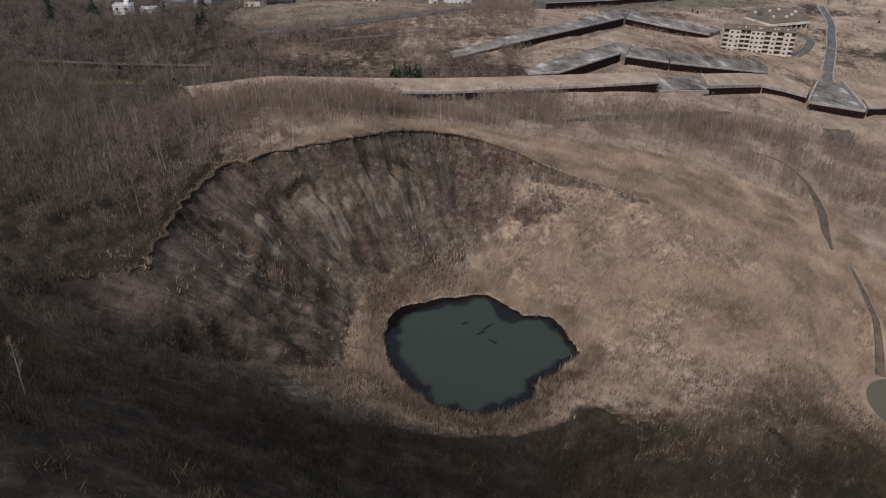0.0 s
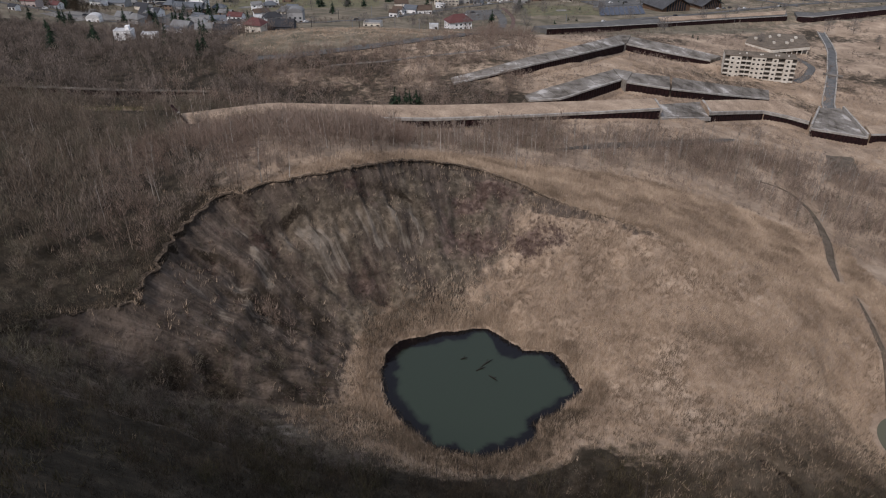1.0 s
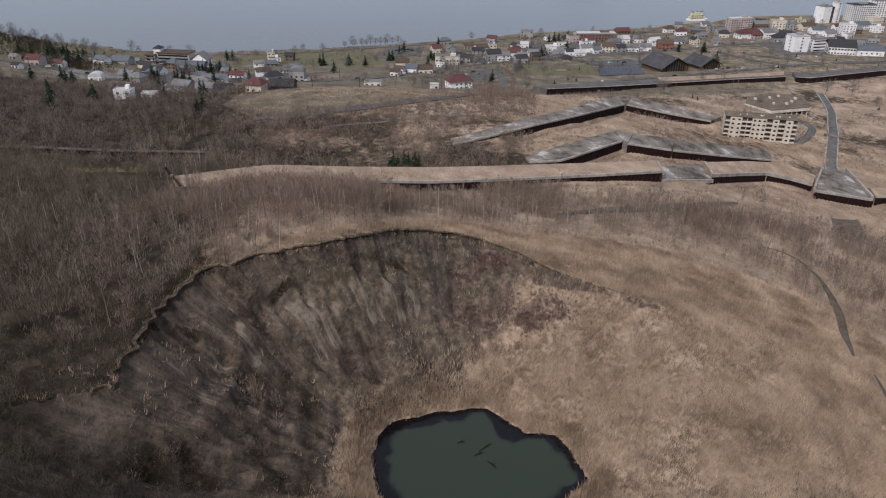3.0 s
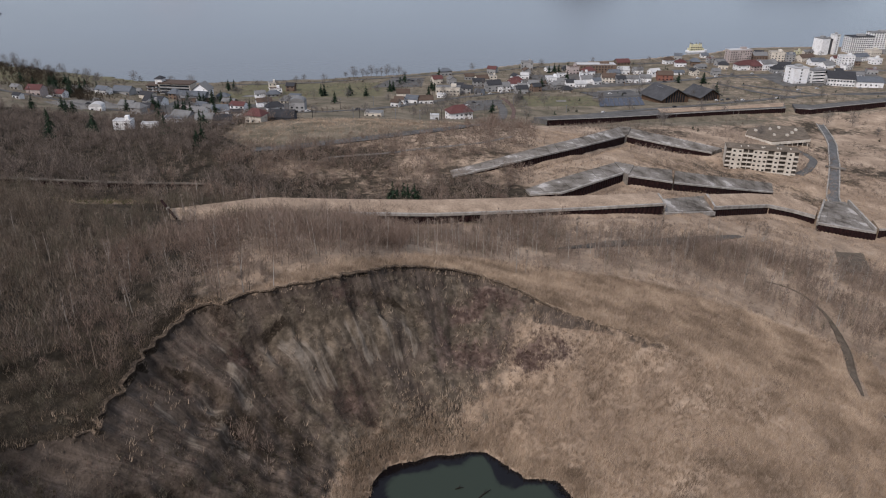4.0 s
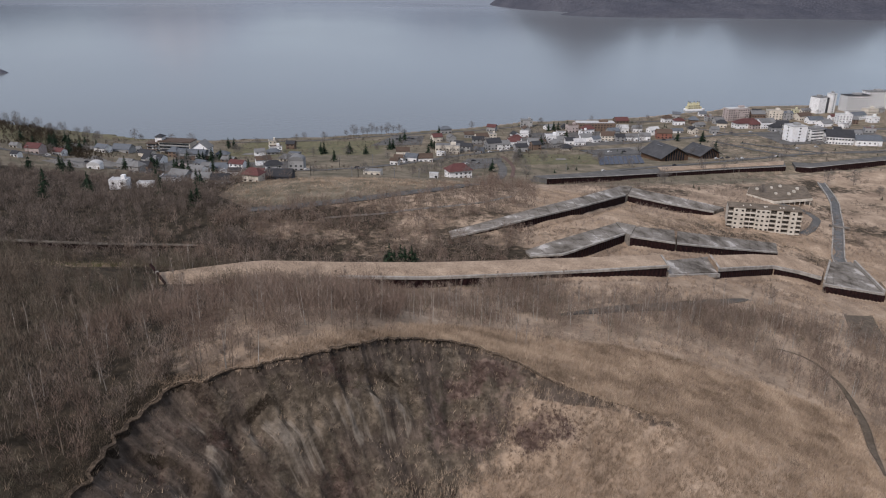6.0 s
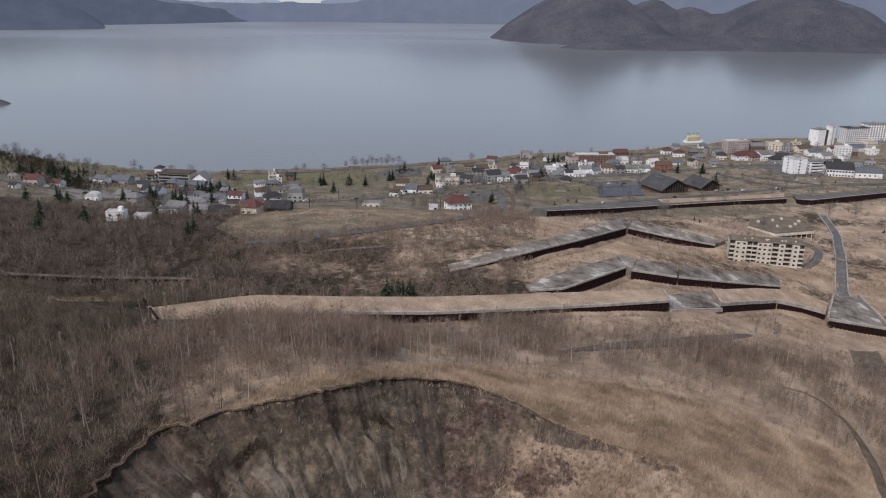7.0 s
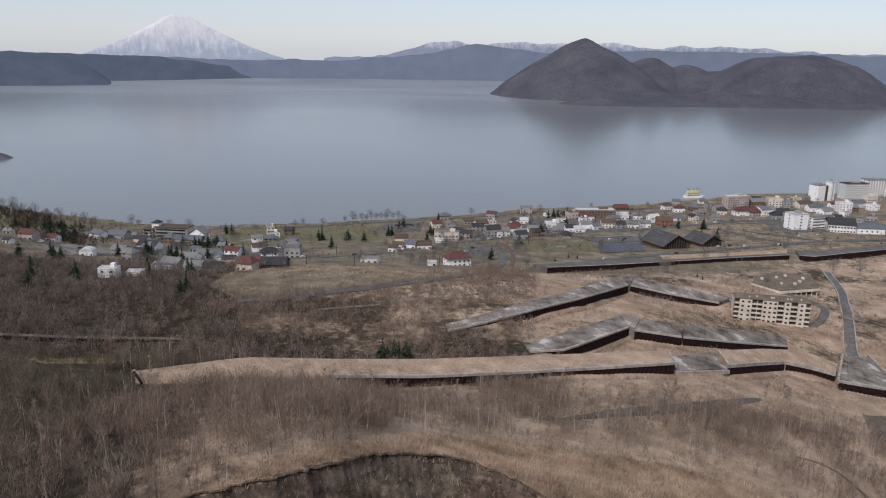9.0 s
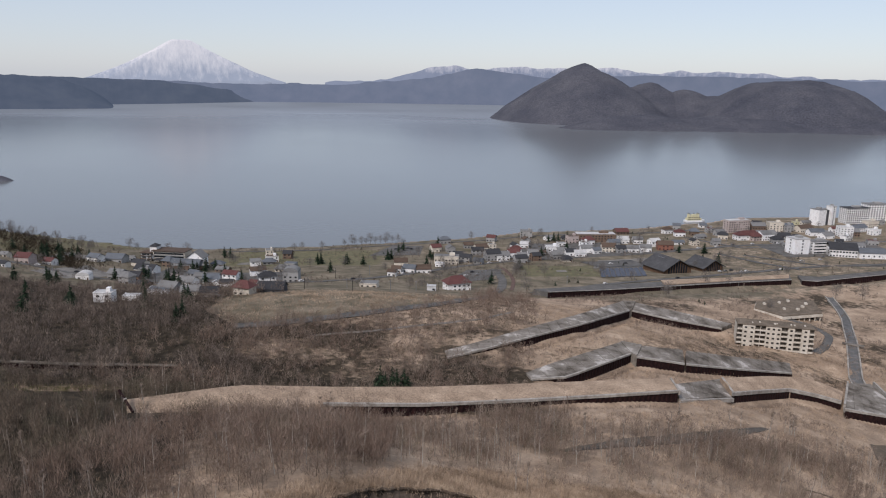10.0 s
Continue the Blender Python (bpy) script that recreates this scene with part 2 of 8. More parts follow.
M = {
    "ground": ground_material(),
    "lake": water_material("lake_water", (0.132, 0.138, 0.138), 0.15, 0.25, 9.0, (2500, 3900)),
    "muddy": water_material("muddy_pool_water", (0.105, 0.098, 0.062), 0.12, 0.02, 1.5),
    "pond": water_material("pond_water", (0.030, 0.040, 0.027), 0.04, 0.03, 1.5, weedy=(0.004, 0.003, 0.004)),
    "concrete": material("weathered_concrete", ((0.08, 0.067, 0.053), (0.15, 0.13, 0.108), (0.20, 0.177, 0.15), (0.24, 0.214, 0.184), (0.46, 0.425, 0.385)), 11.0, 0.9, span=0.30, detail=6.0, objects=0.06, fine=(0.9, 0.2)),
    "buried": material("soiled_concrete", ((0.06, 0.05, 0.038), (0.11, 0.092, 0.072), (0.22, 0.195, 0.165)), 6.0, 0.9, span=0.36, fine=(0.8, 0.25)),
    "coping": material("pale_concrete_coping", ((0.19, 0.172, 0.148), (0.33, 0.302, 0.265), (0.47, 0.435, 0.39)), 4.0, 0.9, 0.02, 0.3, (0.4, 0.15)),
    "pile": material("rusted_sheet_pile", ((0.010, 0.006, 0.006), (0.021, 0.010, 0.010), (0.038, 0.017, 0.015)), 1.6, 0.85, 0.01, 0.2, (0.2, 0.3)),
    "flume": material("wet_grey_channel_concrete", ((0.085, 0.083, 0.08), (0.13, 0.127, 0.122), (0.19, 0.183, 0.175)), 5.0, 0.75, 0.02, 0.4, (0.5, 0.2)),
    "rim_turf": material("torn_rim_turf", ((0.05, 0.037, 0.027), (0.095, 0.071, 0.051), (0.17, 0.128, 0.09)), 1.6, 0.95, 0.2, 0.3, (0.4, 0.35)),
    "turf": material("dry_turf", GRASS_STOPS, 7.0, 0.95, 0.15, 0.5, (0.6, 0.3)),
    "asphalt": material("worn_asphalt", ((0.085, 0.081, 0.075), (0.12, 0.114, 0.106), (0.165, 0.156, 0.144)), 8.0, 0.9, 0.01, 0.2, (0.5, 0.2)),
    "gravel": material("grey_gravel", ((0.15, 0.138, 0.122), (0.205, 0.19, 0.168), (0.26, 0.24, 0.212)), 6.0, 0.95, 0.02, 0.3, (0.5, 0.25)),
    "redpath": material("red_brown_paving", ((0.11, 0.075, 0.062), (0.15, 0.10, 0.083)), 5.0, 0.9, 0.01, 0.3, (0.5, 0.2)),
    "mud": material("olive_mud", ((0.08, 0.060, 0.041), (0.125, 0.096, 0.068), (0.18, 0.14, 0.101)), 3.0, 0.8, 0.03, 0.4, (0.5, 0.25)),
    "bluegravel": material("blue_grey_cinder", ((0.07, 0.062, 0.053), (0.105, 0.094, 0.08), (0.15, 0.132, 0.11)), 5.0, 0.95, 0.03, 0.4, (0.6, 0.25)),
}


# mesh helpers
def mesh_object(name, verts, faces, mat, smooth_shade=False):
    me = bpy.data.meshes.new(name)
    me.from_pydata([tuple(v) for v in verts], [], [tuple(f) for f in faces])
    me.materials.append(mat)
    if smooth_shade:
        me.polygons.foreach_set("use_smooth", [True] * len(me.polygons))
    me.update()
    return new(name, me)


def tri_object(name, points, mat):
    """points: an (n, 3, 3) array of loose triangles, as one mesh."""
    n = len(points)
    me = bpy.data.meshes.new(name)
    me.vertices.add(3 * n)
    me.vertices.foreach_set("co", np.ascontiguousarray(points, dtype=np.float32).ravel())
    me.loops.add(3 * n)
    me.loops.foreach_set("vertex_index", np.arange(3 * n, dtype=np.int32))
    me.polygons.add(n)
    me.polygons.foreach_set("loop_start", np.arange(0, 3 * n, 3, dtype=np.int32))
    me.materials.append(mat)
    me.update(calc_edges=True)
    me.validate()
    return new(name, me)


def part(name, bm, mat, parent, label=""):
    me = bpy.data.meshes.new(name)
    bm.to_mesh(me)
    bm.free()
    me.materials.append(mat)
    ob = new(name, me)
    ob.parent = parent
    return tagged(ob, label) if label else ob


def box(bm, x0, x1, y0, y1, z0, z1, m=None):
    vs = [bm.verts.new(p) for p in ((x0, y0, z0), (x1, y0, z0), (x1, y1, z0), (x0, y1, z0), (x0, y0, z1), (x1, y0, z1), (x1, y1, z1), (x0, y1, z1))]
    for f in ((3, 2, 1, 0), (4, 5, 6, 7), (0, 1, 5, 4), (1, 2, 6, 5), (2, 3, 7, 6), (3, 0, 4, 7)):
        bm.faces.new([vs[i] for i in f])
    if m is not None:
        bmesh.ops.transform(bm, matrix=m, verts=vs)
    return vs


def boxed(*sizes):
    bm = bmesh.new()
    for s in sizes:
        box(bm, *s)
    return bm


def prism(bm, poly, z0, z1):
    """A solid from a flat outline; z0 and z1 may be lists, a height for each corner."""
    n = len(poly)
    lo = z0 if hasattr(z0, "__len__") else [z0] * n
    hi = z1 if hasattr(z1, "__len__") else [z1] * n
    a = [bm.verts.new((p[0], p[1], lo[i])) for i, p in enumerate(poly)]
    b = [bm.verts.new((p[0], p[1], hi[i])) for i, p in enumerate(poly)]
    bm.faces.new(a[::-1])
    bm.faces.new(b)
    for i in range(n):
        j = (i + 1) % n
        bm.faces.new((a[i], a[j], b[j], b[i]))
    return bm


def gz(x, y):
    return float(ground(np.array([x]), np.array([y]))[0])
# terrain: a falling base, broad swells on an even lattice, and the crater cut into it
POND_Z = 71.0
CX, CY = -3.0, 129.0
SHORE_X = (-2500, -900, -480, -399, -325, -235, -108, 3, 84, 183, 251, 290, 335, 380, 470, 700, 1100, 2500)
SHORE_Y = (1500, 1050, 870, 840, 813, 811, 839, 877, 922, 943, 967, 985, 1003, 1040, 1056, 1075, 1250, 1900)
RIM_A = (-163, -150, -135, -120, -90, -45, -20, 0, 20, 36, 39, 45, 54.5, 62.6, 73.5, 80.3, 87.7, 93.4, 101.5, 112, 120, 127.5, 134.7, 140.5, 145.5, 149.4, 152.9, 155.5, 157, 161, 165, 169.5, 176, 178.6, 181.7, 186.6, 188.5, 189.5, 191.4, 192.8, 194.7, 197)
RIM_R = (84, 75, 62, 50, 40, 44, 62, 76, 80, 73, 62.5, 58.7, 54.6, 51.6, 54, 57.6, 60.4, 60, 55.6, 51.5, 49.3, 48.9, 49, 51.1, 53.8, 55.4, 57, 60.2, 61.1, 61.5, 62.5, 63, 63, 63.4, 64.5, 63.6, 66.6, 69.3, 73.4, 77.4, 81.1, 84)
POND_A = (-180, -168, -151, -127, -114, -90, -76, -58, -47, -23, -6, 11, 33, 46, 68, 83, 105, 131, 144, 158, 180)
POND_R = (20.5, 19.8, 19.2, 19.4, 20.2, 20.2, 19.3, 18.8, 15.3, 17.6, 21, 19.8, 19.5, 15.6, 16.6, 19.5, 19, 21, 23.4, 22.2, 20.5)
FEET = [((-60, 266), (87, 321)), ((117, 343), (158, 375)), ((158, 375), (183, 376)), ((183, 371), (214, 372)), ((45, 332), (80, 369)), ((82, 366), (107, 371)), ((107, 371), (175, 409)),
        ((30, 371), (66, 407)), ((66, 407), (106, 473)), ((108, 473), (155, 469)), ((66, 536), (120, 565)), ((120, 565), (285, 648)), ((285, 648), (390, 678))]
SLUMPS = [((-65, 140), (-59, 142), (-53, 142), (-48, 140)), ((-50.5, 152.2), (-48.6, 153.3), (-46.1, 155.5), (-40.6, 158.9), (-35.6, 161.4), (-31, 164)), ((-56, 136), (-50, 138), (-46, 138)), ((-30, 168), (-24, 171), (-16, 173))]
CRACKS = [((47, 104.6), (48.6, 103), (50.5, 100), (50.6, 97)), ((48.4, 93), (50.8, 92))]
POOL_Z = 54.0
POOL = (95.0, 128.0, 9.5, 11.0)
SWELL = (1.5, 15.8, 47.8, 40.6, 13.7, 1.5, -1.4, -3.7, -3.8, 3.7, 15, 4.7, -59.7, -40, -38.9, -10.6, -6.2, -13.8, 7.5, 14, 2, 29.2, 77.1, -6.3, -8.1,
         -6.9, -23.6, 5.7, 12.2, -1.6, -11.5, -39.1, 3.2, -5.8, -3.6, -16.1, -2.5, 5.2, -5.9, -1.7, -16, 9.9, -28, 0.5, -1.3, 0.3, 9.8, -2.7, 17.1,
         33.5, -3.9, -12.9, -2, -2.2, 2.4, 2.9, -1, -13.1, -19.5, -1.7, 10.3, -14.1, -6.1, 10.6, -3.5, -0.2, 15.8, 2.1, 5.9, -3.7, -2.5, 0.3, 32.5,
         11.7, -13.6, 2.3, -6.5, 1.8, -4.1, 6.7, -2.4)
SWELL2 = (1.8, 11.9, 21.4, -6, 1.2, 10.7, -2.4, 0.6, -12.9, -13.9, -11.8, 2, -0, -2.4, 6, 2.3, 4.9, -1.8, 5.8, -8.3, -0.1, -5.8, -3, 11, -4.8, 3.4,
         2.3, 4.6, -2.1, 1.2, 0.1, -4.8, 1.6, -2.6, -7.4, 0.6, 1.9, -3, 0, 1.1, 1.1, 3.8)


def base_height(y):
    return np.interp(y, (-3000, -300, 0, 60, 200, 400, 600, 750, 900, 1100), (560, 260, 140, 112, 86, 58, 24, 9, 4, 4))


def hashed(ix, iy, seed):
    h = np.sin(ix * 127.1 + iy * 311.7 + seed * 74.7) * 43758.5453
    return h - np.floor(h)


def vnoise(x, y, size, seed=0):
    """Smooth value noise in -1..1 with cells of that size."""
    u, v = np.asarray(x, float) / size, np.asarray(y, float) / size
    iu, iv = np.floor(u), np.floor(v)
    fu, fv = u - iu, v - iv
    fu, fv = fu * fu * (3 - 2 * fu), fv * fv * (3 - 2 * fv)
    a, b = hashed(iu, iv, seed), hashed(iu + 1, iv, seed)
    c, d = hashed(iu, iv + 1, seed), hashed(iu + 1, iv + 1, seed)
    return 2 * ((a + (b - a) * fu) * (1 - fv) + (c + (d - c) * fu) * fv) - 1


def shore_y(x):
    return np.interp(x, SHORE_X, SHORE_Y) + 2.5 * vnoise(x, 0 * np.asarray(x, float), 23, 5)


def smooth(e0, e1, v):
    u = np.clip((v - e0) / (e1 - e0), 0, 1)
    return u * u * (3 - 2 * u)


def outer(x, y):
    z = base_height(y)
    k = 0
    for gy in np.arange(10, 671, 82.5):
        for gx in np.arange(-440, 441, 110.0):
            z = z + SWELL[k] * np.exp(-((x - gx) ** 2 + (y - gy) ** 2) / (2 * 95.0 ** 2))
            k += 1
    k = 0
    for gy in np.arange(55, 260, 40.0):
        for gx in np.arange(-115, 126, 40.0):
            z = z + SWELL2[k] * np.exp(-((x - gx) ** 2 + (y - gy) ** 2) / (2 * 38.0 ** 2))
            k += 1
    return z


def crater_polar(x, y):
    dx, dy = x - CX, y - CY
    a = np.degrees(np.arctan2(dy, dx))
    a = np.where(a < -163, a + 360, a)
    r = np.hypot(dx, dy)
    jag = 1 + 0.007 * vnoise(a * 1.0, 0 * a, 5.0, 3) + 0.014 * vnoise(a, 0 * a, 1.5, 4)
    rim = np.interp(a, RIM_A, RIM_R) * jag
    ap = np.where(a > 180, a - 360, a)
    water = np.interp(ap, POND_A, POND_R) * (1 + 0.02 * vnoise(ap, 0 * ap, 6.0, 9))
    return a, r, rim, water


def ground(x, y):
    """Height of the ground at x, y (arrays)."""
    x, y = np.asarray(x, float), np.asarray(y, float)
    top = outer(x, y)
    a, r, rim, water = crater_polar(x, y)
    w = (r - water) / (rim - water)
    # how steep and bare the wall is at this bearing: the scarp runs round the north and west
    scarp = (0.45 * smooth(32, 42, a) + 0.55 * smooth(55, 78, a)) * (1 - smooth(198, 206, a))
    wc = np.clip(w, 0, 1)
    prof = wc ** 1.2 * (0.965 + 0.035 * (1 - scarp))
    gully = scarp * np.sin(np.clip(wc, 0, 1) * math.pi) ** 0.7
    rel = vnoise(a + 0.25 * r, r * 0.35, 7.5, 11) * 0.8 + vnoise(a + 0.2 * r, r * 0.5, 2.6, 12) * 0.35 + 0.9 * vnoise(x, y, 9.0, 14)
    brim = top + (np.maximum(top, POND_Z + 1.2) - top) * (1 - smooth(0.3, 0.97, w) * (1 - scarp))
    inside = POND_Z + (brim - POND_Z) * prof + gully * rel * 1.3 + gully * (0.55 * vnoise(x, y, 2.4, 13) + 0.8 * (1 - 2 * np.abs(vnoise(x, y, 6.0, 16))) + 0.3 * (1 - 2 * np.abs(vnoise(x, y, 2.6, 18))))
    # a broken bench half-way up the north-west wall
    inside = inside + scarp * 1.6 * smooth(0.60, 0.66, w + 0.05 * vnoise(a, 0 * a, 7, 15)) * (1 - smooth(0.66, 0.95, w)) * smooth(100, 120, a)
    bed = POND_Z - 3.0 * smooth(0.0, -0.5, w) * 1.0 - 0.25
    z = np.where(w < 0, bed, np.where(w < 1, inside, top))
    # slumped steps across the north-west wall
    for line in SLUMPS:
        for (ax, ay), (bx, by) in zip(line, line[1:]):
            ex, ey = bx - ax, by - ay
            L = math.hypot(ex, ey)
            t = ((x - ax) * ex + (y - ay) * ey) / L ** 2
            d = ((x - ax) * ey - (y - ay) * ex) / L + 0.45 * vnoise(x, y, 3.4, 17)
            z = z - 1.7 * smooth(0, 0.7, d) * (1 - smooth(0.8, 7, d)) * smooth(-0.25, 0.05, t) * (1 - smooth(0.95, 1.25, t)) * (w > 0)
    # narrow cracks on the near side
    for line in CRACKS:
        for (ax, ay), (bx, by) in zip(line, line[1:]):
            L = math.hypot(bx - ax, by - ay)
            t = np.clip(((x - ax) * (bx - ax) + (y - ay) * (by - ay)) / L ** 2, 0, 1)
            z = z - 1.3 * np.exp(-(np.hypot(x - ax - t * (bx - ax), y - ay - t * (by - ay)) / 0.7) ** 2)
    # small relief everywhere
    z = z + np.where(w > 0, 1, 0) * (0.3 * vnoise(x, y, 14, 21) + 0.18 * vnoise(x, y, 4.5, 22)) * smooth(0.0, 0.15, w)
    # the western ridge dips towards the lake
    z = z - 15 * smooth(255, 370, -x) * smooth(545, 640, y)
    # down to the lake
    s = shore_y(x) - y
    beach = 0.3 + 0.9 * smooth(0, 12, s)
    z = np.where(s > 0, beach + (np.maximum(z, 1.5) - beach) * smooth(0, 90, s), -0.5 - 3 * smooth(0, 60, -s))
    # worn hollows along the feet of the barriers
    hollow = np.zeros(np.shape(x))
    for (ax, ay), (bx, by) in FEET:
        t = np.clip(((x - ax) * (bx - ax) + (y - ay) * (by - ay)) / ((bx - ax) ** 2 + (by - ay) ** 2), 0, 1)
        deep = 1.9 if ay < 330 else 3.2
        d = np.hypot(x - ax - t * (bx - ax), y - ay - t * (by - ay)) + (2.6 * smooth(10, 60, x) if ax == -60 else 0.0)
        hollow = np.maximum(hollow, deep * np.exp(-(d / 4.5) ** 2))
    z = z - hollow
    # mud lies deeper against one end of the ruined flats than the other
    z = z + 3.0 * np.exp(-((x - 207) ** 2 + (y - 446) ** 2) / 130.0) - 4.6 * np.exp(-((x - 162) ** 2 + (y - 459) ** 2) / 170.0)
    # second, smaller pool to the east
    d2 = np.hypot((x - POOL[0]) / POOL[2], (y - POOL[1]) / POOL[3])
    z = z + (np.minimum(z, POOL_Z + 0.4 + 5.0 * np.clip(d2 - 1.05, 0, 9)) - z) * (1 - smooth(1.7, 2.8, d2)) - 1.2 * (1 - smooth(0.6, 1.0, d2))
    return z


# the ground: one sheet, fine round the crater and coarse towards the horizon
def steps(*runs):
    out = [runs[0][0]]
    for a, b, s in runs:
        n = max(1, round((b - a) / s))
        out += list(np.linspace(a, b, n + 1)[1:])
    return np.array(out)


def wall_zone(x, y):
    a, r, rim, water = crater_polar(x, y)
    w = (r - water) / (rim - water)
    ring = smooth(52, 104, a + 12 * vnoise(x, y, 9, 31) + 6 * vnoise(x, y, 3, 32)) * (1 - smooth(205, 240, a))
    south = (1 - smooth(-135, -118, a)) * (a < 0)
    return a, w, np.clip(ring + south, 0, 1)


def lip(x, y):
    """The thin bare scarp under the eastern rim, 0 to 1."""
    a, w, ring = wall_zone(x, y)
    edge = 0.955 - 0.085 * smooth(50, 68, a)
    return smooth(edge - 0.02, edge + 0.02, w + 0.02 * vnoise(x, y, 5, 56)) * (1 - smooth(1.0, 1.012, w)) * smooth(37, 43, a) * (1 - smooth(80, 95, a)) * (0.62 + 0.3 * vnoise(x, y, 4, 57))


def woods(x, y):
    """How wooded the ground is, 0 to 1."""
    n = 14 * vnoise(x, y, 40, 41) + 6 * vnoise(x, y, 13, 42)
    west = 1 - smooth(-11, 9, x + 38 + 0.6 * n - 0.85 * np.clip(y - 165, 0, 90))
    west = west * (1 - 0.5 * np.exp(-(((x + 74) / 9) ** 2 + ((y - 121) / 5) ** 2)))
    band = 0.8 * smooth(206, 236, y + n * 0.7 + 0.05 * x - 12 * smooth(28, 48, x) * (1 - smooth(92, 108, x))) * (1 - smooth(252, 280, y - 0.33 * (x - 20) + n * 0.5))
    band = band * (0.78 + 0.3 * (1 - smooth(-40, 70, x + n)) + 0.12 * smooth(60, 90, x + n) * (1 - smooth(135, 160, x + n)))
    north = smooth(285, 300, y - 0.375 * (x + 105) + 20) * (1 - smooth(-20, 80, x + 0.45 * (y - 330) + 1.6 * n)) * (1 - smooth(-85, -25, x + n)) * (1 - smooth(455, 490, y + n + 80 * smooth(-190, -110, x)))
    south = (1 - smooth(94, 116, y + n * 0.5 - 12 * (1 - smooth(-62, -40, x)))) * (1 - smooth(-25, 40, x + n)) + 0.95 * (1 - smooth(72, 121, y + n * 0.8))
    a, w, ring = wall_zone(x, y)
    return (1 - town_field(x, y)) * np.clip(west + band + north + south, 0, 1) * np.where((w > 0.0) & (w < 1.006) & (a > 25) & (a < 193 + 0.6 * n) & ~((a > 166 + n) & (w < 0.6 + 0.012 * n) & (w > 0.3)), 0.0, 1.0) * (1 - np.exp(-((x - -134) / 17) ** 2 - ((y - 286 - 0.25 * (x - -134)) / 5) ** 2)) * smooth(0.25, 0.5, w)


RED_SPOTS = ((3, 182.5, 5.5, 3.2), (-5, 178, 4, 2.2), (13.3, 167.3, 6.5, 3.8), (14.5, 166.8, 5, 3), (-3, 169, 6, 3), (-28, 152.5, 6, 3), (-51, 149, 3.5, 2.5), (-33, 166, 4, 2))


def red_spot(x, y):
    return np.clip(sum(np.exp(-((x - cx) / sx) ** 2 - ((y - cy) / sy) ** 2) for cx, cy, sx, sy in RED_SPOTS) * (1 + 0.5 * vnoise(x, y, 2.5, 125)), 0, 1)


def town_field(x, y):
    """The open mown slope between the road and the village, 0 to 1."""
    edge = np.interp(x, (-140, -104, -90, -68, -44, -17, -2, 15, 29, 38), (420, 384, 383, 392, 402, 420, 437, 472, 550, 600))
    return smooth(-3, 3, y - edge + 3 * vnoise(x, y, 9, 74)) * smooth(-150, -112, x - 0.25 * (y - 420) + 14 * vnoise(x, y, 22, 75)) * (1 - smooth(36, 44, x)) * (1 - smooth(560, 600, y))


def slides(x, y):
    """Pale slides running down the north-west wall, wider towards their feet, 0 to 1."""
    scree = np.zeros_like(x)
    for ax, ay, bx, by, half, much in ((-43.5, 155.6, -33.2, 152.2, 1.7, 1.0), (-47.3, 153.4, -43.0, 149.3, 1.0, 0.75), (-31, 162.6, -24, 158.6, 0.85, 1.0), (-27.6, 163.6, -22.4, 160.6, 0.55, 0.85), (-24, 166.2, -18.7, 161.4, 0.75, 1.0), (-19.6, 169.4, -15.3, 164.6, 0.75, 1.0), (-33, 161.3, -29.6, 159.2, 0.5, 0.85), (-52.3, 146.6, -46, 142.4, 0.95, 0.95), (-49.6, 147.4, -45.2, 144.6, 0.5, 0.8), (-55.6, 138.4, -44.5, 134.6, 1.9, 0.95), (-56.6, 148.6, -53.0, 148.2, 0.6, 0.8), (-36.8, 159.2, -31.5, 156.0, 0.45, 0.8), (-62, 133, -52, 129, 0.9, 0.7), (-12.4, 172, -9.6, 168.4, 0.6, 0.7)):
        L = math.hypot(bx - ax, by - ay)
        t = ((x - ax) * (bx - ax) + (y - ay) * (by - ay)) / L ** 2
        d = ((x - ax) * (by - ay) - (y - ay) * (bx - ax)) / L + 0.9 * vnoise(x, y, 3.0, 63) + 0.4 * vnoise(x, y, 1.2, 69)
        scree = np.maximum(scree, much * np.exp(-(d / (half * (1.05 + 1.3 * np.clip(t, 0, 1)))) ** 2) * smooth(-0.12, 0.08, t) * (1 - smooth(0.85, 1.15, t + 0.12 * vnoise(x, y, 1.6, 64))))
    return scree


